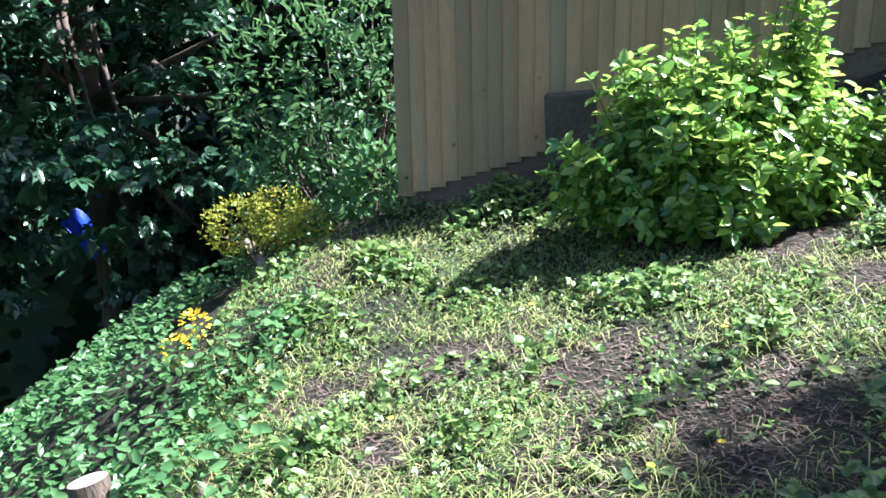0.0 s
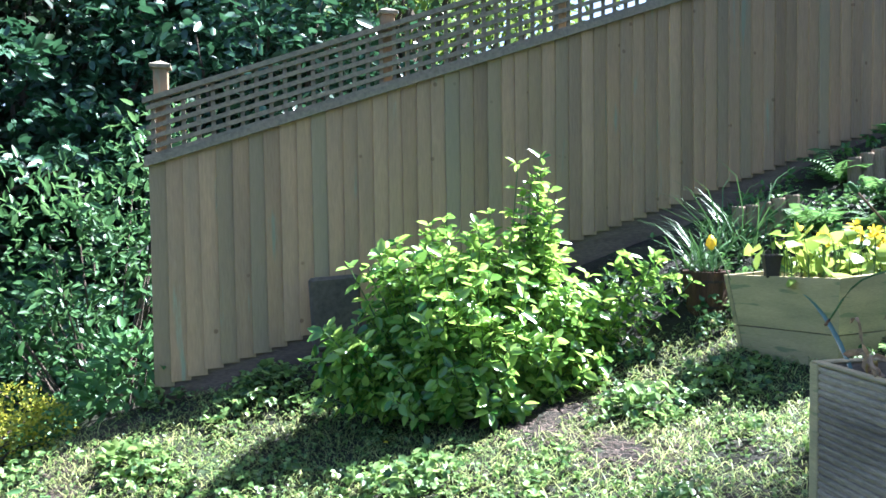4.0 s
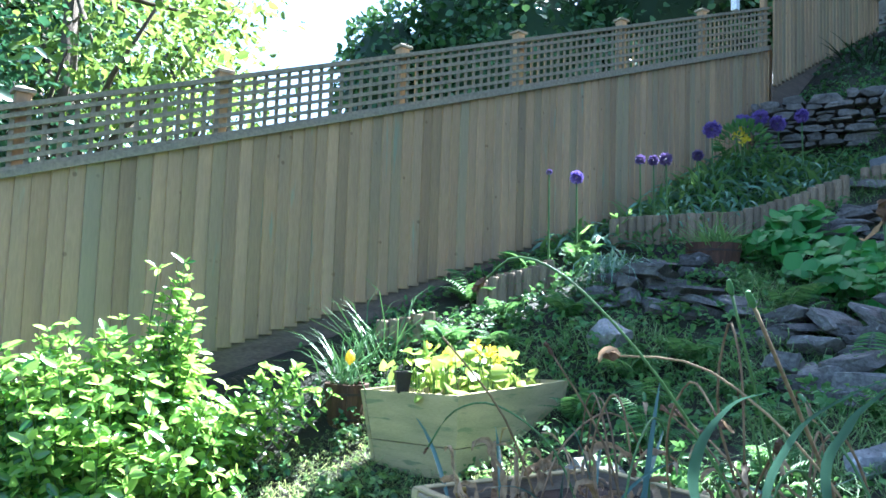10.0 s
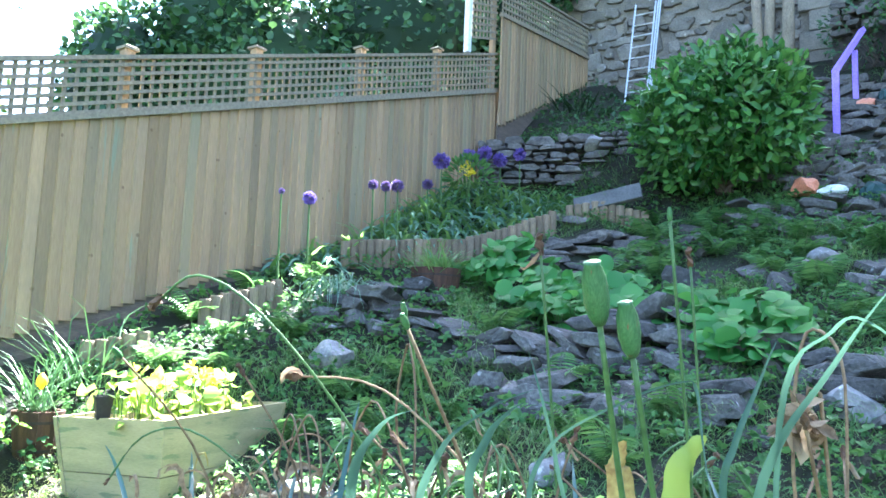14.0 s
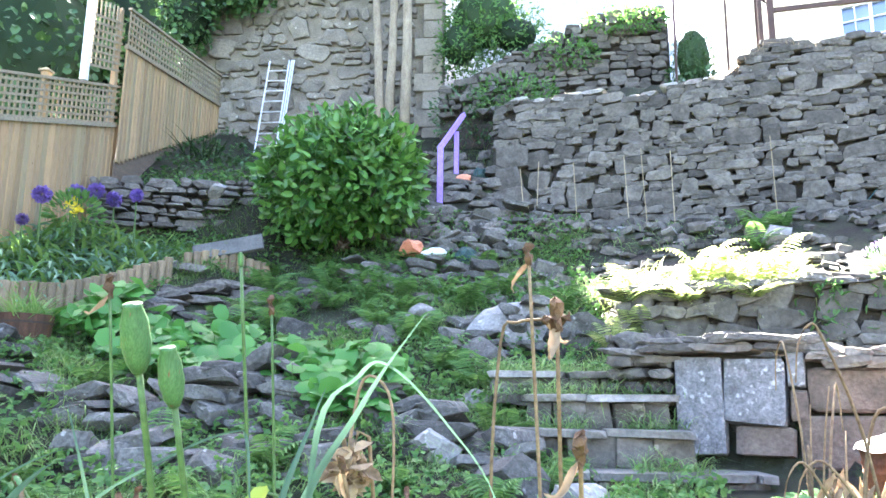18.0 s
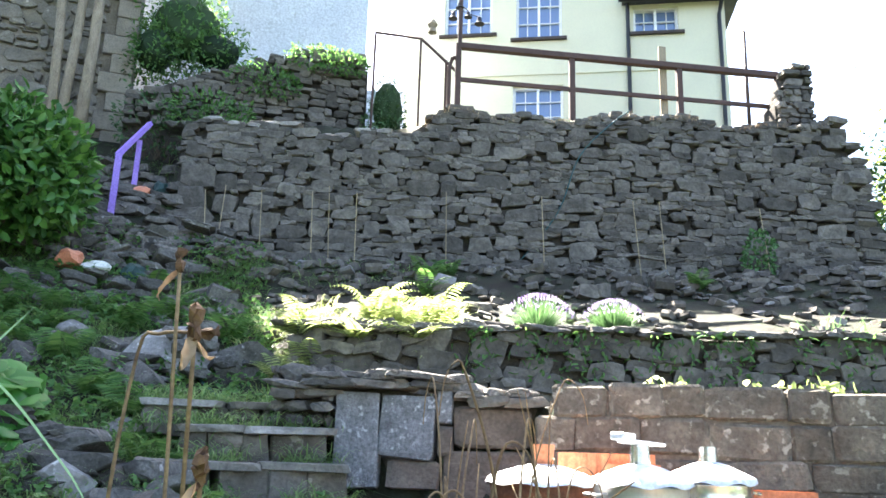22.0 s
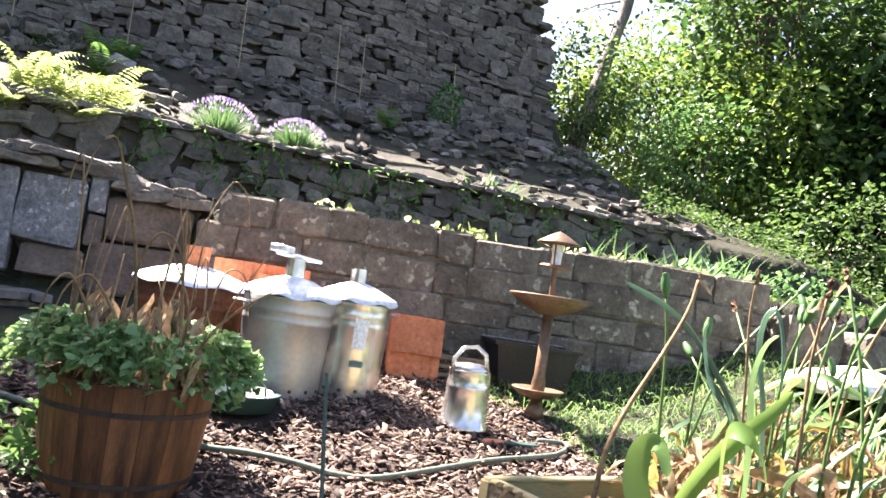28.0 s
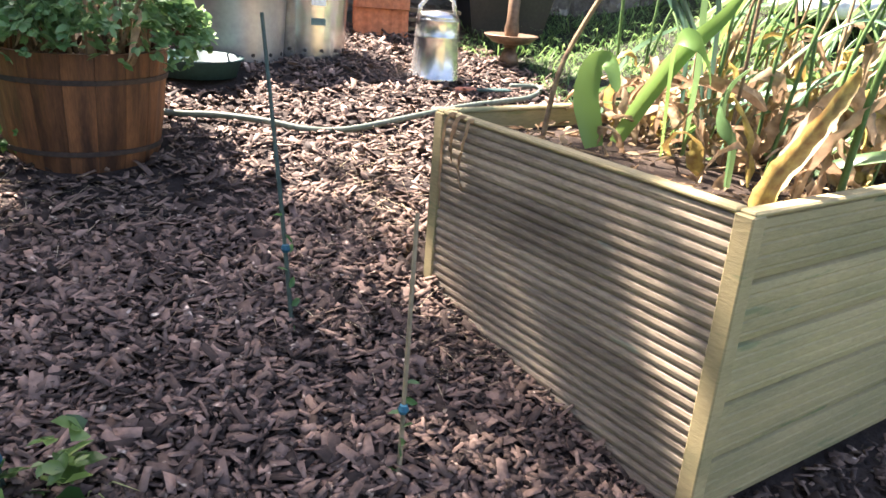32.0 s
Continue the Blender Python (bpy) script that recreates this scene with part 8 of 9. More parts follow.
na = thing("nasturtium_patch", "patch of round-leaved nasturtiums on the slope", "plants", (-2, 5, 0))
P, bm = [], bmesh.new()
while len(P) < 860:
    x, y = nrng.uniform(-4.0, -0.85), nrng.uniform(4.75, 7.0)
    if abs(y - (5.8 - 0.42 * (x + 2.2))) < 0.55 + 0.12 * math.sin(x * 4) and noise.noise((x * 2.5, y * 2.5, 7)) > -0.3:
        P.append((x + 2, y - 5, land(x, y) + nrng.uniform(0.1, 0.2) + 0.22 * nrng.random() * (1 + noise.noise((x * 2, y * 2, 3)))))
P = np.array(P)
for p in P[::3]:
    tube(bm, [(p[0], p[1] + 0.04, land(p[0] - 2, p[1] + 5)), tuple(p)], 0.003, 0.002, seg=4)
k = len(P)
tagged(part("stalk", bm, M["green_stem"], na), kind="stuff")
tagged(part("foliage", discs(P, ball_dirs(k, 1.8) + [0.1, -0.5, 0.4], nrng.uniform(0.035, 0.1, k), G["nasturtium"]), None, na), kind="stuff")
G["slope_grass"] = leaf_mat("slope_grass_blade", (0.06, 0.15, 0.04), (0.2, 0.33, 0.11), gloss=0.5, through_light=0.35)
ON_PATH = lambda x, y: 6.65 < y < 8.25 and -4.1 < x - 0.43 * (y - 6.75) < -3.2
SLOPE = lambda x, y: math.hypot((x - 0.1) * 0.7, y - 6.8) > 0.36 and not (x > 0.7 and y > 6.6) and not ON_PATH(x, y) and noise.noise((x * 1.6, y * 1.6, 2.0)) > -0.3 and not (1.0 < x and y < 7.0 and y < 7.6 - 0.5 * x)
xy = scatter(38000, -4.4, 2.2, 3.0, 9.6, SLOPE)
P = on_land(xy, 0.0)
thing_mesh("slope_grass", blades(P, ball_dirs(len(P), 1.6), nrng.uniform(0.3, 1.0, len(P)) * (0.22 + 0.2 * np.sin(P[:, 0] * 3.1 + 2 * np.sin(P[:, 1] * 2.3))), nrng.uniform(0.004, 0.01, len(P)), G["slope_grass"], bend=0.9, seg=2), "long uneven grass on the rocky slope", "grass", kind="stuff")
xy = scatter(17500, -5.4, 2.4, 2.6, 10.2, lambda x, y: not ON_PATH(x, y) and noise.noise((x * 1.3 + 5, y * 1.3, 2.0)) > -0.25 and not (x > 0.7 and y > 6.6) and not (1.0 < x and y < 7.6 - 0.5 * x) and not (-4.3 < x < -3.4 and 2.4 < y < 3.5))
P = on_land(xy, 0.01)
P[:, 2] += nrng.uniform(0, 0.14, len(P))
size = nrng.uniform(0.02, 0.07, len(P))
thing_mesh("slope_herbs", leaves(P, ball_dirs(len(P)) * [1, 1, 0.4], ball_dirs(len(P), 1.5), size, size * 0.5, G["fern"], lobes=3), "small leafy weeds between the stones", "weeds", kind="stuff")

TREADS = ((4.68, 1.14), (4.95, 1.37), (5.2, 1.585), (5.6, 1.75))
xy = scatter(2600, -0.5, 1.0, 4.7, 6.3, lambda x, y: noise.noise((x * 3.3, y * 3.3, 5.0)) > -0.05)
P = on_land(xy, 0.0)
for y, z in TREADS:
    on = (xy[:, 1] > y + 0.05) & (xy[:, 0] > -0.3)
    P[on, 2] = np.maximum(P[on, 2], z)
thing_mesh("step_grass", blades(P, ball_dirs(len(P), 1.5), nrng.uniform(0.08, 0.3, len(P)), nrng.uniform(0.004, 0.009, len(P)), G["slope_grass"], bend=0.9), "long grass growing out of the stone steps", "grass", kind="stuff")

# ---- flower bed by the fence ----
xy = scatter(1500, -5.45, -4.2, 5.0, 9.0, lambda x, y: x < -5.15 + (y - 5.6) * 0.42)
P = on_land(xy)
bed = thing("bulb_leaves", "dense strap-shaped bulb leaves along the fence", "plants", (0, 0, 0))
part("leafage", blades(P[:700], ball_dirs(700, 1.6), nrng.uniform(0.25, 0.48, 700), nrng.uniform(0.026, 0.05, 700), G["lawn_clump"], bend=0.7), None, bed)
part("leafage", blades(P[700:], ball_dirs(800, 1.2), nrng.uniform(0.26, 0.46, 800), nrng.uniform(0.03, 0.055, 800), G["bluegreen"], bend=1.2, seg=6), None, bed)
for x, y, z, s, m_ in ((-5.0, 4.78, 2.77, 0.025, "dark_allium"), (-5.0, 5.14, 2.77, 0.055, "allium"), (-5.0, 6.06, 3.07, 0.045, "dark_allium"), (-5.02, 6.3, 3.1, 0.05, "dark_allium"), (-5.0, 6.48, 3.14, 0.06, "dark_allium"),
                      (-5.0, 7.04, 3.26, 0.055, "dark_allium"), (-5.0, 7.3, 3.59, 0.085, "allium"), (-5.0, 7.91, 3.78, 0.08, "allium"), (-5.0, 8.29, 3.9, 0.085, "allium"), (-4.95, 8.6, 3.88, 0.085, "allium"), (-4.55, 8.38, 3.86, 0.07, "allium")):
    al = thing("allium", "round purple allium on a tall green stem" if m_ == "allium" else "fading dull purple allium head", "flower", (x, y, land(x, y)), group="alliums")
    h = z - land(x, y)
    part("stem", tube(bmesh.new(), [(0.02, 0, 0), (0.01, 0, h * 0.5), (0, 0, h)], 0.011, 0.008, seg=6), M["green_stem"], al)
    d = ball_dirs(420)
    part("flower_head", leaves(d * s * nrng.uniform(0.3, 0.9, (420, 1)) + [0, 0, h], d, ball_dirs(420), s * 0.42, s * 0.34, G[m_]), None, al)
yl = thing("yellow_blossom", "yellow flowering plant beside the alliums", "flowers", (-4.95, 7.85, land(-4.95, 7.85)))
h = 3.58 - land(-4.95, 7.85)
d = ball_dirs(260, 0.8)
part("foliage", leaves(d * [0.24, 0.3, 0.28] + [0, 0, 0.3], d, ball_dirs(260, 1), 0.1, 0.035, G["fern"]), None, yl)
for k in range(5):
    d = ball_dirs(14, 0.3)
    o = np.array((nrng.normal(0, 0.03), nrng.normal(0, 0.05), h + nrng.normal(0, 0.05)))
    part("bloom", leaves(d * 0.012 + o, d, ball_dirs(14), 0.05, 0.035, G["petal_yellow"]), None, yl)
    part("stem", tube(bmesh.new(), [(0, 0, 0), tuple(o)], 0.006, 0.004, seg=5), M["green_stem"], yl)


def tuft(name, label, at, n, length, width, material, bend=1.1, spread=0.08, up=1.0, group=""):
    t = thing(name, label, "plant", at, group=group)
    if width > 0.015:
        for _ in range(n // 2):
            p = nrng.normal(0, spread, (1, 3)) * [1, 1, 0]
            part("leaf", blades(p, ball_dirs(1, up) * [1, 1, 0.6] + [0, 0, 0.5] + p * 3, length * nrng.uniform(0.6, 1.15), width * nrng.uniform(0.8, 1.3), G[material], bend=bend), None, t)
        return t
    P = nrng.normal(0, spread, (n, 3)) * [1, 1, 0]
    part("leafage", blades(P, ball_dirs(n, up) * [1, 1, 0.6] + [0, 0, 0.5] + P * 3, length * nrng.uniform(0.6, 1.15, n), width * nrng.uniform(0.7, 1.2, n), G[material], bend=bend), None, t)
    return t


tuft("grass_clump", "green grass clump growing in a half barrel", (-4.05, 5.85, 2.12), 170, 0.38, 0.0125, "lawn_clump", 0.45, 0.09, 1.8)
tuft("drooping_clump", "drooping grassy clump on the rocks", (-4.3, 4.85, land(-4.3, 4.85) + 0.2), 120, 0.5, 0.009, "bluegreen", 1.5)
tuft("spiky_plant", "dark spiky plant in a barrel pot", (-4.6, 2.52, 1.02), 60, 0.58, 0.01, "ivy", 0.6, 0.05, 1.8)
tuft("spiky_plant", "dark spiky plant beside the fence", (-4.95, 3.0, land(-4.95, 3.0)), 90, 0.75, 0.011, "ivy", 0.6, 0.12, 2.0)
tuft("dark_heather", "dark feathery plant beside the ladder", (-5.0, 11.2, land(-5, 11.2)), 80, 0.6, 0.02, "shaded_wood", 0.4, 0.2, 2.0)
for x, y, s in ((5.6, 5.8, 0.36), (5.75, 3.55, 0.5), (6.0, 3.35, 0.5), (6.5, 4.9, 0.6), (6.2, 5.0, 0.55), (5.5, 3.7, 0.4)):
    tuft("iris_clump", "upright clump of sword-shaped leaves", (x, y, land(x, y)), 70, s, 0.022, "strap", 0.35, 0.12, 2.2, "iris clumps")
for x, y, s in ((3.05, 6.72, 1.2), (3.76, 6.58, 1.05)):
    lv = thing("lavender", "mound of flowering lavender on the stone ledge", "lavender", (x, y, land(x, y)), group="lavender mounds")
    n = 700
    d = ball_dirs(n, 0.8)
    d[:, 2] = np.abs(d[:, 2])
    part("foliage", blades(d * [0.08, 0.08, 0.02], d + [0, 0, 0.5], 0.3 * s * nrng.uniform(0.7, 1.1, n), 0.007, G["strap"], bend=0.15), None, lv)
    d = unit(d + [0, 0, 0.5])[:260]
    tagged(part("bloom", leaves(d * 0.3 * s, d + [0, 0, 0.6], ball_dirs(260), 0.035, 0.016, G["lilac"]), None, lv), kind="stuff")
for x in (0.86, 0.96, 1.06, 1.55, 1.8, 1.9, 2.02, 2.6, 2.72, 2.95, 3.2, 3.42, 3.6, 3.75, 4.1):
    p = along(BLOCK_A, BLOCK_B, 1.86) @ Vector((x, 0.22, 0))
    cl = thing("wall_weed", "weed growing along the wall top, brightened in colour for sun", "weeds", tuple(p), group="wall-top weeds")
    n = 16
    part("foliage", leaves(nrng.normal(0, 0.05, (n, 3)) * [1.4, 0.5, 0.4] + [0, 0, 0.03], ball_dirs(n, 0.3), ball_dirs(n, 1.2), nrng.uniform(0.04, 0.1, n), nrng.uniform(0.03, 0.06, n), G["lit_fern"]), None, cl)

# ---- rough lawn and bank to the side ----
xy = scatter(23000, 1.5, 7.0, -0.6, 3.6, lambda x, y: (x > 2.7 or y < 0.35) and (x > 3.42 + 0.12 * math.sin(y * 7) or y < 2.2) and not (1.4 < x < 2.95 and 0.3 < y < 1.75) and (x - BLOCK_A.x) * 0.501 + (y - BLOCK_A.y) * 0.866 < -0.05)
P = on_land(xy)
thing_mesh("side_grass", blades(P, ball_dirs(len(P), 1.5), nrng.uniform(0.05, 0.2, len(P)), nrng.uniform(0.004, 0.008, len(P)), G["slope_grass"], bend=0.9, seg=2), "sunlit rough grass beside the mulch", "grass", kind="stuff")
xy = scatter(9000, 5.6, 13.0, -1.0, 8.4, lambda x, y: y < 8.6 - 0.25 * (x - 5) and y > 3.4 - 0.58 * (x - 5.6) and (x > 8.8 + 0.4 * math.sin(y * 3) or y < 4.4 + 0.2 * math.sin(x * 5)))
P = on_land(xy, 0.02)
P[:, 2] += nrng.uniform(0, 0.25, len(P)) * np.clip((xy[:, 0] - 6) / 3, 0.1, 1)
thing_mesh("bank_herbs", leaves(P, ball_dirs(len(P)) * [1, 1, 0.5], ball_dirs(len(P), 1.3), nrng.uniform(0.04, 0.1, len(P)), nrng.uniform(0.02, 0.045, len(P)), G["ash"]), "leafy green cover on the side bank", "weeds", kind="stuff")
leafy_mound("blossom_shrub", "low pale-flowered shrub on the bank", "shrub", [((7.4, 4.2, land(7.4, 4.2) + 0.15), (0.5, 0.5, 0.3)), ((8.0, 3.6, land(8, 3.6) + 0.1), (0.5, 0.5, 0.35))], 900, 0.06, G["bright_shrub"], stem=(10, (7.6, 4.0, land(7.6, 4.0)), 0.008))
leafy_mound("wall_shrub", "small green shrub at the foot of the rubble wall", "shrub", [((7.25, 8.7, 4.15), (0.22, 0.2, 0.38))], 420, 0.06, G["bright_shrub"], stem=(8, (7.25, 8.7, 3.85), 0.006))
sack = bmesh.new()
bmesh.ops.create_icosphere(sack, subdivisions=3, radius=0.5)
for v in sack.verts:
    v.co *= 1 + 0.35 * noise.noise(v.co * 3.4) + 0.12 * noise.noise(v.co * 9)
    v.co.z = max(-0.2, v.co.z)
M["white_sack"] = mat("white_sack", (0.7, 0.7, 0.68), (0.6, 0.6, 0.58), rough=0.6, scale=8, fine=30, bump=0.3)
ob = tagged(part("white_sack", sack, M["white_sack"], None, smooth=True), "pale plastic sack lying in the sun", "sack")
ob.matrix_world = Matrix.LocRotScale((5.0, 1.95, land(5.0, 1.95) + 0.1), Euler((0, 0, 0.4)), (0.95, 0.6, 0.24))

# ---- seed heads and leaves in the raised beds ----
def pod(bm, at, d, size):
    m = Vector(d).to_track_quat("Z", "Y").to_matrix().to_4x4()
    lathe(bm, [(0.16 * size, 0), (0.28 * size, 0.25 * size), (0.36 * size, 0.7 * size), (0.33 * size, 1.3 * size), (0.22 * size, 1.65 * size), (0.24 * size, 1.72 * size), (0.05 * size, 1.76 * size)], 10, Matrix.Translation(at) @ m)


M["husk"] = mat("husk", (0.15, 0.085, 0.045), (0.07, 0.04, 0.025), rough=0.85, scale=40, fine=120, bump=0.4, vary=0.3)


def stem(world, pts, dry, r=0.0045, pod_size=0.0, label="", shrivel=False):
    s = thing("seed_stem", label or ("withered brown stem with a shrivelled seed head" if dry else "green tulip stem with a ripening seed pod"), "dead plant" if dry else "plant", pts[0], group="seed heads in the raised beds")
    q = [Vector(p) - Vector(pts[0]) for p in smooth_path([tuple(p) for p in pts], 4)]
    part("stem", tube(bmesh.new(), q, r, r * 0.75, seg=6), M["dry_stem" if dry else "green_stem"], s, smooth=True)
    if pod_size:
        bm = bmesh.new()
        pod(bm, q[-1], q[-1] - q[-2], pod_size)
        part("pod", bm, M["pod"], s, smooth=True)
    if shrivel:
        bm = lathe(bmesh.new(), [(0.003, -0.004), (0.007, 0.006), (0.009, 0.018), (0.005, 0.03), (0.01, 0.042), (0.004, 0.05), (0.001, 0.046)], 7)
        for v in bm.verts:
            v.co += Vector(nrng.normal(size=3)) * 0.0035
        bmesh.ops.transform(bm, matrix=Matrix.Translation(q[-1]) @ (q[-1] - q[-2]).to_track_quat("Z", "Y").to_matrix().to_4x4() @ Matrix.Scale(nrng.uniform(0.5, 1.0), 4), verts=bm.verts)
        part("husk", bm, M["husk"], s)
        if nrng.random() < 0.5:
            part("dead_leaf", blades(np.array([q[-1]]), ball_dirs(1, -0.6), 0.07, 0.014, G["dead"], bend=1.6, seg=6, twist=1.0, fold=0.4, crumple=0.08), None, s)


# bed with the tall pods, close to the camera
stem(NP2, [(-0.56, 1.5, 0.82), (-0.545, 1.2, 1.14), (-0.534, 1.0, 1.545)], False, 0.006, 0.056)
stem(NP2, [(-0.5, 1.5, 0.82), (-0.49, 1.2, 1.14), (-0.494, 1.03, 1.5)], False, 0.006, 0.049)
stem(NP2, [(-1.9, 1.6, 0.85), (-1.88, 1.4, 1.2), (-1.861, 1.14, 1.44)], True, 0.004, 0.022)
TIPS = (((-0.55, 1.6), (-0.544, 1.374, 1.755), False, 0.016), ((-0.62, 1.9), (-0.625, 1.806, 1.715), False, 0.0), ((-0.93, 1.75), (-0.917, 1.584, 1.73), False, 0.0), ((0.02, 1.55), (-0.007, 1.378, 1.755), True, 0.0),
        ((0.03, 1.45), (0.03, 1.063, 1.61), True, 0.0), ((-0.87, 1.5), (-0.871, 0.988, 1.53), True, 0.018), ((-0.28, 1.45), (-0.276, 1.122, 1.41), True, 0.0), ((0.06, 1.42), (0.053, 0.98, 1.44), True, 0.0), ((-1.12, 1.6), (-1.1, 1.3, 1.56), False, 0.02), ((-1.6, 1.65), (-1.75, 1.45, 1.4), True, 0.0))
for (bx, by), tip, dry_, ps in TIPS:
    stem(NP2, [(bx, by, 0.82), ((bx + tip[0]) / 2 + 0.01, (by + tip[1]) / 2 + 0.03, 1.15), tip], dry_, 0.0042, ps, shrivel=not ps)
old_flower = thing("withered_flower", "shrivelled brown flower head on a bent stalk", "dead plant", (-0.313, 1.341, 1.4))
part("petals", leaves(ball_dirs(46) * [0.022, 0.022, 0.028], ball_dirs(46) - [0, 0, 0.4], ball_dirs(46), 0.038, 0.024, G["dead"], droop=0.5), None, old_flower)
part("stalk", tube(bmesh.new(), [(0.02, 0.25, -0.55), (0.03, 0.1, -0.15), (0.025, 0.02, 0.05), (0.01, 0.0, 0.06), (0.0, 0.0, 0.01)], 0.004, 0.003, seg=5), M["dry_stem"], old_flower, smooth=True)
# arched and broken-over stalks
for pts, dry_ in ((((-0.06, 1.6, 0.82), (-0.08, 1.46, 1.3), (-0.06, 1.42, 1.62), (-0.03, 1.41, 1.655), (0.02, 1.4, 1.66)), True), (((-0.33, 1.6, 0.82), (-0.35, 1.48, 1.3), (-0.33, 1.46, 1.53), (-0.29, 1.46, 1.55), (-0.26, 1.45, 1.47), (-0.26, 1.44, 1.2)), True),
                  (((-1.1, 1.6, 0.82), (-1.13, 1.2, 1.3), (-1.25, 1.02, 1.55), (-1.4, 0.98, 1.628), (-1.5, 0.97, 1.58)), False), (((-1.2, 1.7, 0.82), (-1.25, 1.5, 1.25), (-1.2, 1.45, 1.5), (-1.15, 1.42, 1.4), (-1.13, 1.4, 1.2)), True),
                  (((-0.8, 1.6, 0.82), (-0.95, 1.4, 1.2), (-1.15, 1.3, 1.4), (-1.35, 1.25, 1.42)), True), (((-1.5, 1.7, 0.82), (-1.4, 1.5, 1.2), (-1.3, 1.45, 1.36), (-1.2, 1.4, 1.3)), True)):
    stem(NP2, [Vector(p) for p in pts], dry_, 0.0036, 0, shrivel=True)
for i in range(30):
    p = NP2 @ Vector((nrng.uniform(0.1, 2.05), nrng.uniform(0.1, 0.75), 0.56))
    a = nrng.uniform(0, 6.28)
    h, o = nrng.uniform(0.25, 0.5), nrng.uniform(0.05, 0.3)
    out = Vector((math.cos(a), math.sin(a), 0)) * o
    pts = [p, p + out * 0.35 + Vector((0, 0, h * 0.65)), p + out + Vector((0, 0, h))]
    if i % 2:
        pts += [p + out * 1.5 + Vector((0, 0, h * 0.93)), p + out * 1.8 + Vector((0, 0, h * 0.6))]
    stem(NP2, pts, i % 3 != 0, 0.004, 0.02 if i % 6 == 0 else 0, shrivel=True)


def bed_leaves(world, n_live, n_dead, lx, ly, live, height, label, wide=0.035, zsoil=0.57, back=0.08, bends=(0.3, 1.4), dead_from=(0.06, 0.0)):
    b = thing("bed_foliage", label, "plants", tuple(world.translation), math.degrees(world.to_euler().z))
    P = np.stack([nrng.uniform(back, lx - 0.08, n_live), nrng.uniform(0.08, ly - 0.08, n_live), np.full(n_live, zsoil)], 1)
    for k in range(n_live):
        part("leaf", blades(P[k:k + 1], ball_dirs(1, 1.5), height * nrng.uniform(0.6, 1.2), wide * nrng.uniform(0.6, 1.3), live, bend=nrng.uniform(*bends), seg=7), None, b)
    P = np.stack([dead_from[0] + (lx - 0.06 - dead_from[0]) * nrng.random(n_dead) ** (1 - dead_from[1] * 0.6), nrng.uniform(0.06, ly - 0.06, n_dead), np.full(n_dead, zsoil) + nrng.uniform(0, 0.16, n_dead)], 1)
    for k in range(0, n_dead, 2):
        part("dead_leaf", blades(P[k:k + 2], ball_dirs(2, 0.7), nrng.uniform(0.09, 0.28, 2), nrng.uniform(0.008, 0.03, 2), G["dead"], bend=nrng.uniform(0.7, 3.0, 2), seg=9, twist=1.6, fold=nrng.uniform(0.2, 0.8), crumple=0.17), None, b, "curled brown dead leaf" if k < 4 else "")
    return b


def strap_leaf(pts, wide, material, label, fold=0.3):
    """One long channelled leaf along a bent line."""
    q = [np.array(p) for p in smooth_path(pts, 6)]
    V = []
    for i, p in enumerate(q):
        k = i / (len(q) - 1)
        d = unit(q[min(i + 1, len(q) - 1)] - q[max(i - 1, 0)])
        s = unit(np.cross(d, [0.15, 0.2, 1.0]) if abs(d[2]) < 0.9 else np.cross(d, [0.3, 1.0, 0]))
        u = np.cross(s, d)
        w = wide * (0.55 + 0.45 * math.sin(math.pi * min(1, k + 0.15))) * (1 - k ** 5 * 0.9)
        V += [p + s * w / 2 + u * w * fold, p, p - s * w / 2 + u * w * fold]
    F = [(3 * i + c, 3 * i + c + 1, 3 * i + c + 4, 3 * i + c + 3) for i in range(len(q) - 1) for c in (0, 1)]
    o = V[0].copy()
    tagged(new("arching_leaf", quad_mesh("leaf", np.array(V) - o, F, material, smooth=True)), label, "leaf", "arching leaves in the raised bed").location = o


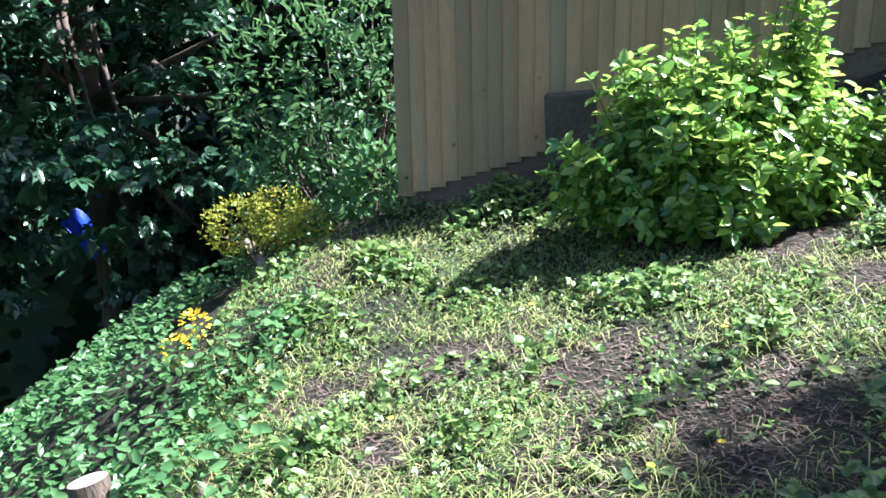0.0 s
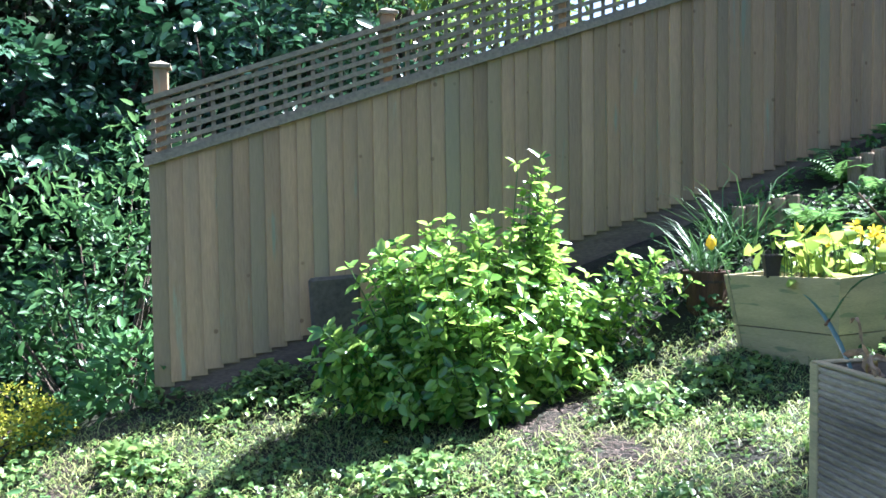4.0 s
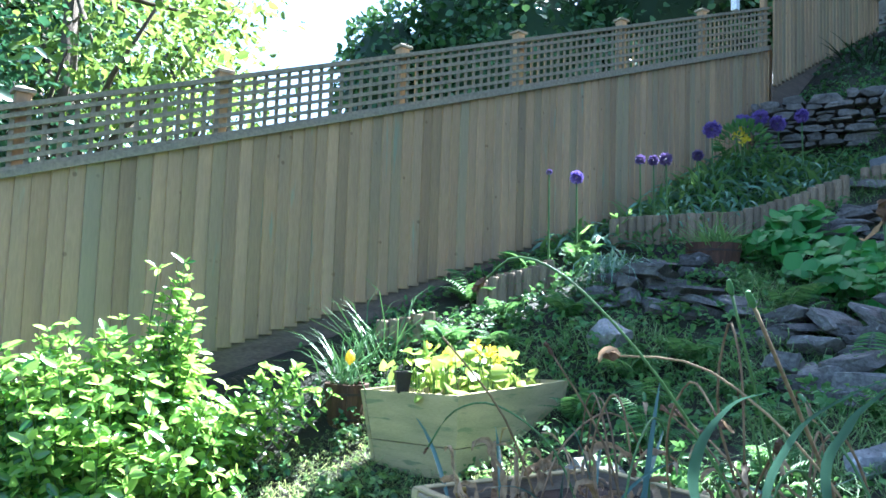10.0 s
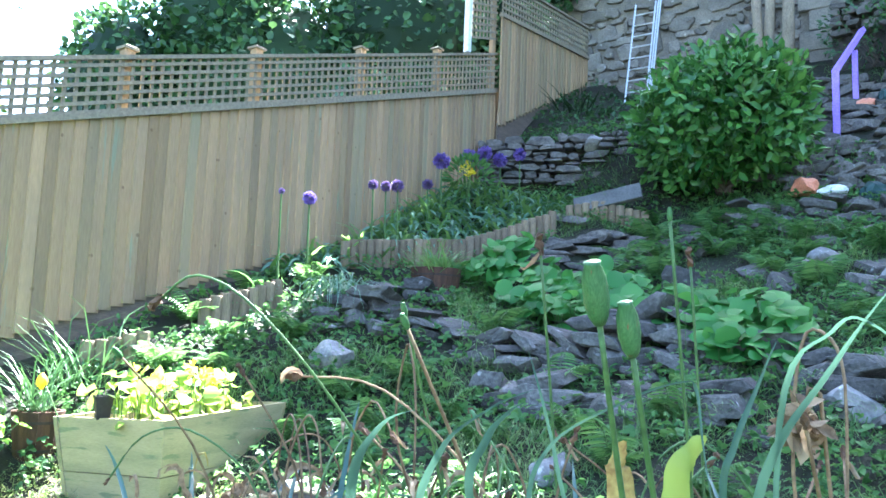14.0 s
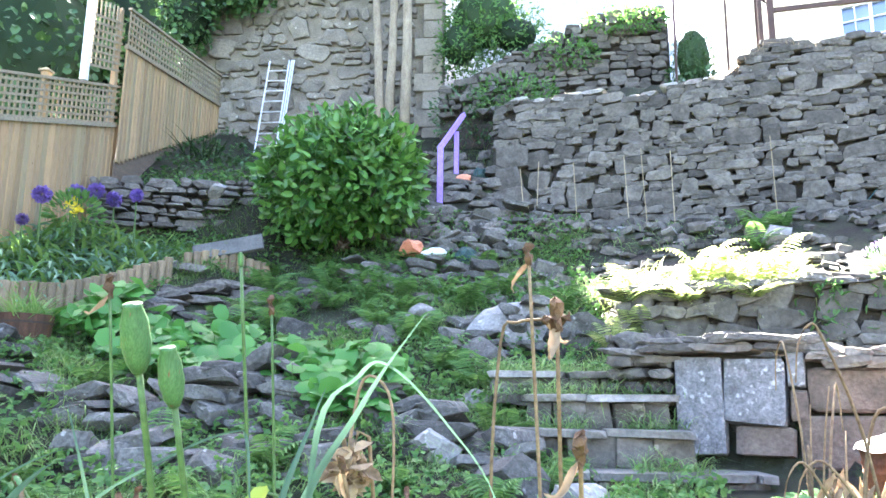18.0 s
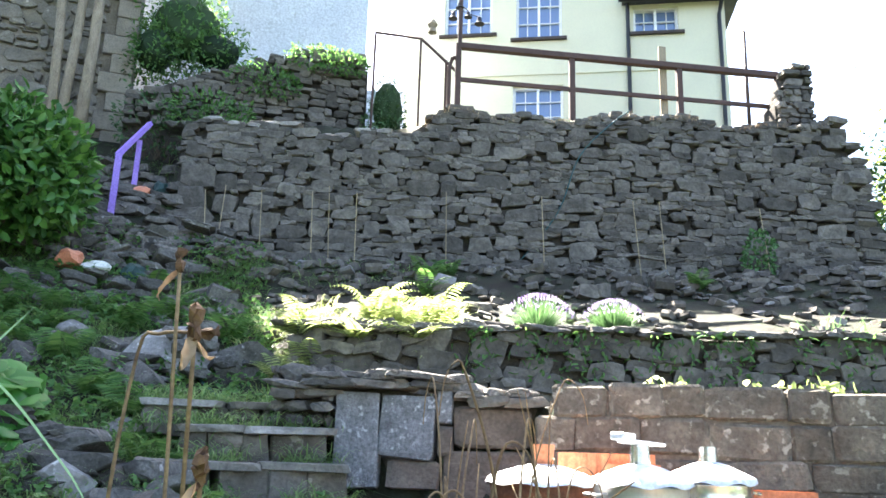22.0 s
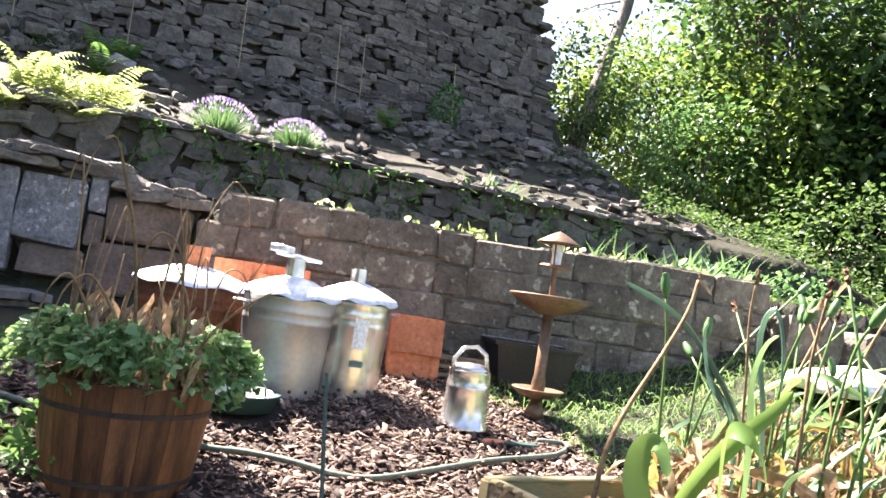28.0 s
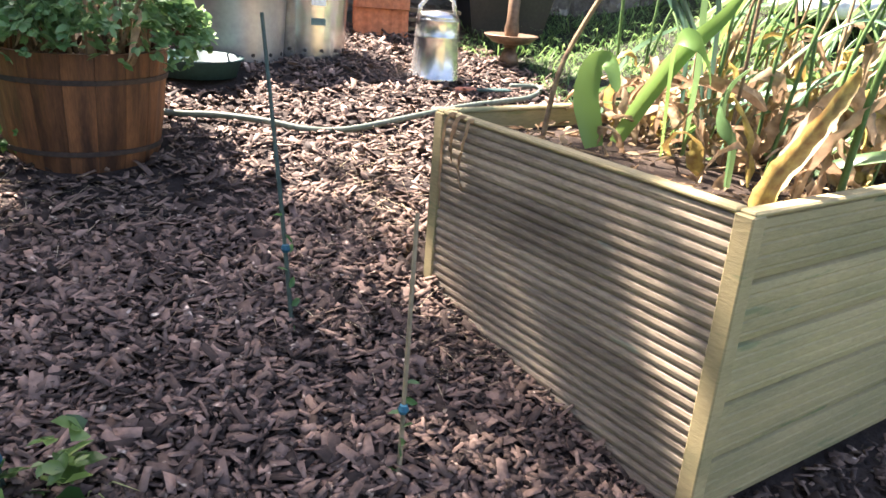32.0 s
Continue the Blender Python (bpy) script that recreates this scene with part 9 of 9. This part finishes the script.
for pts, wide in ((((-1.1, 1.45, 0.85), (-1.038, 1.1, 1.146), (-0.976, 0.99, 1.275), (-0.902, 0.972, 1.369), (-0.844, 0.977, 1.398)), 0.03), (((-1.0, 1.5, 0.85), (-0.941, 1.15, 1.15), (-0.85, 1.071, 1.319), (-0.76, 1.085, 1.401), (-0.683, 1.091, 1.438)), 0.022),
                  (((-0.9, 1.5, 0.85), (-0.846, 1.17, 1.213), (-0.784, 1.11, 1.337), (-0.734, 1.097, 1.393), (-0.702, 1.092, 1.415)), 0.026), (((-0.78, 1.5, 0.85), (-0.738, 1.196, 1.194), (-0.673, 1.141, 1.342), (-0.538, 1.157, 1.43), (-0.463, 1.17, 1.46), (-0.442, 1.174, 1.45), (-0.429, 1.17, 1.357), (-0.41, 1.166, 1.25)), 0.015),
                  (((-0.45, 1.5, 0.85), (-0.423, 1.261, 1.262), (-0.398, 1.229, 1.364), (-0.363, 1.222, 1.453), (-0.328, 1.208, 1.531)), 0.02), (((-0.42, 1.4, 0.85), (-0.33, 1.05, 1.3), (-0.22, 0.97, 1.5), (-0.14, 0.97, 1.62)), 0.02),
                  (((-0.35, 1.3, 0.85), (-0.29, 1.0, 1.42), (-0.22, 0.96, 1.54), (-0.18, 0.96, 1.55), (-0.11, 0.97, 1.48), (-0.05, 0.98, 1.39), (0.0, 1.0, 1.2)), 0.013), (((-0.7, 1.5, 0.85), (-0.689, 1.228, 1.245), (-0.693, 1.187, 1.336), (-0.706, 1.157, 1.433), (-0.725, 1.151, 1.5)), 0.016)):
    strap_leaf(list(pts), wide * 0.66, G["blue_strap"], "long arching blue-green leaf in the raised bed")
left_bed = bed_leaves(NP2, 22, 80, 2.1, 0.8, G["blue_strap"], 0.5, "arching blue-green leaves and dead foliage in the raised bed", 0.016, bends=(0.1, 0.8))
right_bed = bed_leaves(NP, 26, 190, 1.22, 0.94, G["tulip"], 0.5, "tulip leaves turning yellow and brown in the raised bed", 0.04, 0.585, 0.7, (0.1, 0.9), (0.3, 0.45))


def long_leaf(pts, wide, material, label="", fold=0.25, crumple=0.0, bed=None, face=False):
    """One leaf of the bed along a bent line in the bed's own frame."""
    q = [np.array(p) for p in smooth_path(pts, 5)]
    V = []
    for i, p in enumerate(q):
        k = i / (len(q) - 1)
        d = unit(q[min(i + 1, len(q) - 1)] - q[max(i - 1, 0)])
        sd = unit(np.cross(d, [-0.76, -0.58, 0.28] if face else [-0.6, 0.75, 0.25]))
        u = np.cross(sd, d)
        w = wide * (0.35 + 0.75 * math.sin(math.pi * min(1, 0.12 + 0.88 * k) ** 0.8)) * (1 if i < len(q) - 1 else 0.2)
        row = [p + sd * w / 2 + u * w * fold, p - u * w * 0.05, p - sd * w / 2 + u * w * fold]
        V += [v + nrng.normal(size=3) * wide * crumple for v in row]
    F = [(3 * i + c, 3 * i + c + 1, 3 * i + c + 4, 3 * i + c + 3) for i in range(len(q) - 1) for c in (0, 1)]
    return part("leaf", quad_mesh("leaf", np.array(V), F, G[material], smooth=True), None, bed or right_bed, label)


long_leaf([(0.15, 0.09, 0.59), (0.161, 0.086, 0.652), (0.226, 0.07, 0.731), (0.3, 0.065, 0.809), (0.336, 0.056, 0.88)], 0.04, "yellow_leaf", "large yellow withering leaf", 0.6, 0.06, face=True)
long_leaf([(0.26, 0.08, 0.6), (0.287, 0.06, 0.717), (0.339, 0.027, 0.786), (0.394, 0.001, 0.853), (0.43, 0.02, 0.87)], 0.03, "dead", "", 0.55, 0.08)
long_leaf([(0.2, 0.12, 0.6), (0.29, 0.1, 0.72), (0.36, 0.1, 0.8), (0.42, 0.06, 0.8), (0.46, 0.05, 0.72)], 0.045, "dead", "large brown withered leaf", 0.6, 0.05)
long_leaf([(0.262, 0.64, 0.6), (0.255, 0.66, 0.66), (0.245, 0.675, 0.726), (0.251, 0.668, 0.798), (0.262, 0.63, 0.814), (0.261, 0.589, 0.748)], 0.058, "lawn_clump", "broad green leaf folded over", 0.12, face=True)
long_leaf([(0.36, 0.66, 0.6), (0.394, 0.6, 0.739), (0.377, 0.502, 0.853), (0.385, 0.419, 0.939), (0.367, 0.361, 1.003)], 0.042, "lawn_clump", "long green leaf pointing upward", face=True)
long_leaf([(0.44, 0.5, 0.6), (0.43, 0.49, 0.8), (0.418, 0.488, 0.897), (0.4, 0.485, 1.008), (0.409, 0.472, 1.09), (0.423, 0.45, 1.125)], 0.046, "tulip")
long_leaf([(0.38, 0.52, 0.6), (0.34, 0.5, 0.8), (0.306, 0.467, 0.885), (0.293, 0.403, 0.886), (0.292, 0.365, 0.846), (0.295, 0.352, 0.798)], 0.04, "lawn_clump", "green leaf hanging over", 0.12)
long_leaf([(0.51, 0.5, 0.6), (0.502, 0.511, 0.91), (0.486, 0.536, 1.079), (0.487, 0.528, 1.17), (0.502, 0.506, 1.18), (0.518, 0.493, 1.097), (0.521, 0.49, 0.985)], 0.038, "blue_strap")
long_leaf([(0.58, 0.55, 0.6), (0.557, 0.599, 0.855), (0.532, 0.72, 1.042), (0.495, 0.831, 1.157), (0.42, 0.97, 1.225)], 0.034, "blue_strap")
long_leaf([(0.5, 0.57, 0.6), (0.498, 0.596, 0.885), (0.496, 0.685, 0.997), (0.479, 0.703, 1.099), (0.481, 0.699, 1.132)], 0.035, "blue_strap")
long_leaf([(0.27, 0.24, 0.6), (0.283, 0.255, 0.698), (0.288, 0.297, 0.74), (0.321, 0.316, 0.801), (0.343, 0.293, 0.843)], 0.045, "tulip")
for i in range(46):
    x, y = nrng.uniform(0.5, 1.15), nrng.uniform(0.1, 0.9)
    dx, dy, up = nrng.uniform(0.05, 0.5), nrng.uniform(-0.45, 0.1), nrng.uniform(0.1, 0.5)
    h0 = nrng.uniform(0.6, 0.75)
    long_leaf([(x, y, 0.59), (x + dx * 0.25, y + dy * 0.25, h0 + up * 0.35), (x + dx * 0.65, y + dy * 0.65, h0 + up * 0.75), (x + dx, y + dy, h0 + up * nrng.uniform(0.6, 1.0))], nrng.uniform(0.014, 0.036), ("tulip", "tulip", "lawn_clump", "tulip", "bluegreen")[i % 5], "", 0.3)


def dry_leaf(at, rise, out, droop, wide, material, bed, label="", steps_=13):
    """Withered leaf: climbs, folds over and hangs, rolled in on itself and twisted, with a ragged edge."""
    p, head, V = np.array(at, float), nrng.uniform(0, 6.28), []
    spin, roll = nrng.uniform(0, 6.28), nrng.uniform(0.3, 1.3)
    turn, curl, kink = nrng.normal(0, 0.4), nrng.normal(0, 0.2), nrng.uniform(0.1, 0.6)
    ln = (rise + droop) / steps_
    for i in range(steps_ + 1):
        k = i / steps_
        top = rise / (rise + droop)
        lift = 1.3 - 2.6 / (1 + math.exp(-(k - top) * 22)) + kink * math.sin(k * 9 + spin) + nrng.normal(0, 0.2)
        head += turn * 0.5 + nrng.normal(0, 0.35)
        d = np.array((math.cos(head) * math.cos(lift), math.sin(head) * math.cos(lift), math.sin(lift)))
        spin += curl + nrng.normal(0, 0.3)
        sd = unit(np.cross(d, (0.2, 0.1, 1.0) if abs(d[2]) < 0.95 else (1, 0, 0)))
        u = np.cross(sd, d)
        sd, u = sd * math.cos(spin) + u * math.sin(spin), u * math.cos(spin) - sd * math.sin(spin)
        w = wide * (0.3 + 0.8 * math.sin(math.pi * min(1, 0.12 + 0.86 * k) ** 0.8)) * nrng.uniform(0.7, 1.2)
        roll = min(2.2, max(0.1, roll + nrng.normal(0, 0.2)))
        for c in (-1, -0.5, 0, 0.5, 1):
            ang = c * roll
            V.append(p + sd * w / 2 * math.sin(ang) / max(0.3, roll) + u * w / 2 * (1 - math.cos(ang)) / max(0.3, roll) + nrng.normal(size=3) * wide * 0.05)
        p = p + d * ln + np.array((math.cos(head), math.sin(head), 0)) * out / steps_
        p[2] = max(p[2], 0.592)
    F = [(5 * i + c, 5 * i + c + 1, 5 * i + c + 6, 5 * i + c + 5) for i in range(steps_) for c in range(4)]
    return part("dead_leaf", quad_mesh("leaf", np.array(V), F, G[material], smooth=True), None, bed, label)


for i in range(130):
    dry_leaf((0.28 + 0.87 * nrng.random() ** 0.7, nrng.uniform(0.07, 0.88), 0.59), nrng.uniform(0.04, 0.26), nrng.uniform(0, 0.04), nrng.uniform(0.02, 0.12), nrng.uniform(0.014, 0.055), "dead" if i % 8 else "yellow_leaf", right_bed, "curled brown dead leaf" if i < 3 else "")
for i in range(70):
    dry_leaf((nrng.uniform(0.6, 1.18), nrng.uniform(0.07, 0.88), 0.59), nrng.uniform(0.12, 0.4), nrng.uniform(0, 0.03), nrng.uniform(0.04, 0.2), nrng.uniform(0.014, 0.045), "dead" if i % 5 else "yellow_leaf", right_bed)
for i in range(60):
    dry_leaf((nrng.uniform(0.08, 2.05), 0.06 + 0.66 * nrng.random() ** 1.3, 0.585), nrng.uniform(0.03, 0.3), nrng.uniform(0, 0.04), nrng.uniform(0.02, 0.12), nrng.uniform(0.01, 0.034), "dead" if i % 11 else "yellow_leaf", left_bed, "curled brown dead leaf" if i < 3 else "")
long_leaf([(1.75, 0.2, 0.6), (1.74, 0.18, 0.8), (1.716, 0.16, 0.97), (1.713, 0.157, 1.007), (1.722, 0.162, 1.045)], 0.05, "yellow_leaf", "yellowing leaf standing in the bed", 0.3, 0.04, left_bed)
long_leaf([(1.8, 0.25, 0.6), (1.8, 0.22, 0.8), (1.82, 0.205, 0.984), (1.836, 0.212, 1.028), (1.862, 0.22, 1.072)], 0.055, "lime", "", 0.3, 0.03, left_bed)
for x, y, dx, dy, ln in ((0.0, 0.88, -1, 0.1, 0.2), (0.0, 0.8, -1, -0.2, 0.13), (0.0, 0.84, -1, 0.2, 0.07), (0.72, 0.0, 0.1, -1, 0.2), (0.6, 0.0, -0.2, -1, 0.06), (0.8, 0.0, 0.1, -1, 0.1)):
    lf = long_leaf([(x - dx * 0.06, y - dy * 0.06, 0.61), (x + dx * 0.012, y + dy * 0.012, 0.645), (x + dx * 0.03, y + dy * 0.03, 0.6), (x + dx * 0.022 + dy * 0.02, y + dy * 0.022 - dx * 0.02, 0.6 - ln * 0.6), (x + dx * 0.03, y + dy * 0.03, 0.6 - ln)], nrng.uniform(0.008, 0.016), "dead", "withered leaf hanging over the edge", 0.5, 0.1)
    lf.name = "dead_leaf"
n = 420
P = np.stack([nrng.uniform(0.05, 1.2, n), nrng.uniform(0.05, 0.92, n), 0.588 + nrng.uniform(0, 0.02, n)], 1)
part("leaf_litter", leaves(P, ball_dirs(n) * [1, 1, 0.3], ball_dirs(n, 1), nrng.uniform(0.015, 0.05, n), nrng.uniform(0.006, 0.018, n), G["dead"]), None, right_bed)
for i in range(26):
    x, y, a = nrng.uniform(0.1, 0.85), nrng.uniform(0.1, 0.92), nrng.uniform(0, 6.28)
    ln = nrng.uniform(0.05, 0.13)
    c, s = math.cos(a) * ln, math.sin(a) * ln
    x, y = min(max(x, 0.14), 1.0), min(max(y, 0.14), 0.86)
    part("twig", tube(bmesh.new(), [(x - c, y - s, 0.588), (x, y, 0.6 + nrng.uniform(0, 0.02)), (x + c, y + s, 0.59)], nrng.uniform(0.002, 0.004), 0.0015, seg=5), M["dry_stem"], right_bed)
for i in range(30):
    p = NP @ Vector((nrng.uniform(0.6, 1.2), nrng.uniform(0.1, 0.9), 0.58))
    a = nrng.uniform(-1.6, 1.2)
    h, o = nrng.uniform(0.4, 0.75), nrng.uniform(0.05, 0.4)
    out = Vector((math.cos(a), math.sin(a), 0)) * o
    stem(NP, [p, p + out * 0.35 + Vector((0, 0, h * 0.6)), p + out + Vector((0, 0, h))], i % 4 == 0, 0.005, nrng.uniform(0.03, 0.042) if i % 3 else 0, shrivel=i % 3 == 0)
for pts, dry_, rad, ps in (([(0.2, 0.77, 0.58), (0.241, 0.783, 0.753), (0.31, 0.801, 0.858), (0.404, 0.787, 1.015), (0.479, 0.774, 1.157), (0.524, 0.788, 1.252)], True, 0.0075, 0), ([(0.61, 0.92, 0.58), (0.605, 0.925, 0.812), (0.594, 0.93, 1.048), (0.575, 0.94, 1.2)], False, 0.0055, 0.042),
                           ([(0.36, 0.05, 0.58), (0.333, 0.017, 0.875), (0.315, -0.046, 1.035), (0.272, -0.084, 1.145), (0.25, -0.09, 1.2)], False, 0.008, 0.046), ([(0.45, 0.39, 0.58), (0.459, 0.387, 0.827), (0.469, 0.389, 1.072), (0.469, 0.367, 1.23)], True, 0.005, 0),
                           ([(0.57, 0.39, 0.58), (0.58, 0.39, 0.853), (0.602, 0.367, 1.096), (0.612, 0.335, 1.18)], False, 0.005, 0.038), ([(0.46, 0.28, 0.58), (0.482, 0.263, 0.846), (0.514, 0.222, 1.072), (0.529, 0.169, 1.22)], False, 0.0055, 0.04),
                           ([(0.56, 0.22, 0.58), (0.575, 0.205, 0.88), (0.608, 0.15, 1.083), (0.621, 0.111, 1.15)], False, 0.0055, 0.044), ([(0.64, 0.66, 0.58), (0.635, 0.671, 0.973), (0.625, 0.678, 1.158), (0.621, 0.67, 1.263)], True, 0.0045, 0), ([(0.58, 0.55, 0.58), (0.589, 0.547, 0.8), (0.606, 0.544, 1.028), (0.62, 0.508, 1.17)], False, 0.005, 0.04)):
    stem(NP, [NP @ Vector(p) for p in pts], dry_, rad, ps, shrivel=dry_)

# ---- odds and ends by the steps ----
for at, m_, s in (((-1.45, 9.3), "orange_plastic", (0.5, 0.3, 0.24)), ((-1.15, 9.2), "paper", (0.34, 0.24, 0.16)), ((-0.75, 9.15), "tray_green", (0.34, 0.24, 0.22)), ((-0.5, 3.0), "paper", (0.3, 0.2, 0.16)), ((-0.95, 11.2), "orange_plastic", (0.3, 0.2, 0.22)), ((-0.7, 11.3), "tray_green", (0.25, 0.2, 0.3)), ((-1.65, 9.0), "paper", (0.12, 0.1, 0.12))):
    bm = bmesh.new()
    bmesh.ops.create_icosphere(bm, subdivisions=2, radius=0.5)
    for v in bm.verts:
        v.co *= 1 + 0.5 * noise.noise(v.co * 2.6 + Vector((at[0], at[1], 0)))
    ob = tagged(part("garden_bag", bm, M[m_]), "crumpled plastic garden bag on the slope", "bag", "plastic bags")
    ob.matrix_world = Matrix.LocRotScale((*at, land(*at) + s[2] * 0.3), Euler((0.3, 0.2, at[0] * 3)), s)

# ---- weeds on the upper bank and wall tops ----
for x, y, z, rx_, ry_, rz_, m_ in ((-0.9, 12.4, 6.3, 0.8, 0.4, 0.5, "ivy"), (-0.2, 12.1, 6.5, 0.7, 0.3, 0.35, "fern"), (0.6, 12.35, 7.3, 0.6, 0.25, 0.3, "fern"), (1.6, 12.2, 7.8, 0.7, 0.25, 0.22, "fern"), (-0.9, 13.1, 7.4, 0.8, 0.5, 0.6, "ivy"), (2.6, 12.0, 6.6, 0.35, 0.3, 0.5, "ivy")):
    leafy_mound("bank_weed", "untidy weeds growing on the upper terrace bank", "weeds", [((x, y, z), (rx_, ry_, rz_)), ((x + 0.4 * rx_, y - 0.1, z - 0.3 * rz_), (rx_ * 0.6, ry_, rz_ * 0.7))], 700, 0.085, G[m_], wide=0.45, stem=(12, (x, y, z - rz_), 0.006), group="weeds on the upper bank")
n = 900
xs_ = nrng.uniform(3.4, LW - 0.5, n)
P = np.array([BW @ Vector((x, 0.18 + nrng.uniform(-0.1, 0.2), top_of(x) - 0.02)) for x in xs_])
thing_mesh("wall_top_grass", blades(P, ball_dirs(n, 1.2), nrng.uniform(0.06, 0.22, n), 0.006, G["straw"], bend=0.9), "dry grass along the top of the rubble wall", "grass", kind="stuff")

xy = scatter(1300, -5.5, -2.6, 9.7, 13.0, lambda x, y: noise.noise((x * 2, y * 2, 1)) > -0.05)
P = on_land(xy, 0.01)
P[:, 2] += nrng.uniform(0, 0.12, len(P))
size = nrng.uniform(0.03, 0.09, len(P))
thing_mesh("terrace_weeds", leaves(P, ball_dirs(len(P)) * [1, 1, 0.5], ball_dirs(len(P), 1.2), size, size * 0.45, G["ivy"], lobes=3), "low dark weeds on the ladder terrace", "weeds", kind="stuff")
xy = scatter(2200, -1.6, 2.6, 9.0, 13.0, lambda x, y: y > 11.2 or x > 0.2 and y < 10.2)
P = on_land(xy, 0.02)
thing_mesh("bank_grass", blades(P, ball_dirs(len(P), 1.2), nrng.uniform(0.08, 0.25, len(P)), 0.008, G["slope_grass"], bend=1.0), "rough grass on the upper bank", "grass", kind="stuff")

xy = scatter(700, -5.2, -4.2, 1.6, 4.6, lambda x, y: not (x > -4.3 and y > 2.35) and noise.noise((x * 3, y * 3, 6)) > 0)
P = on_land(xy, 0.01)
P[:, 2] += nrng.uniform(0, 0.14, len(P))
size = nrng.uniform(0.025, 0.07, len(P))
thing_mesh("fence_weeds", leaves(P, ball_dirs(len(P)) * [1, 1, 0.5], ball_dirs(len(P), 1.2), size, size * 0.55, G["ivy"], lobes=3), "dark weeds along the foot of the fence", "weeds", kind="stuff")
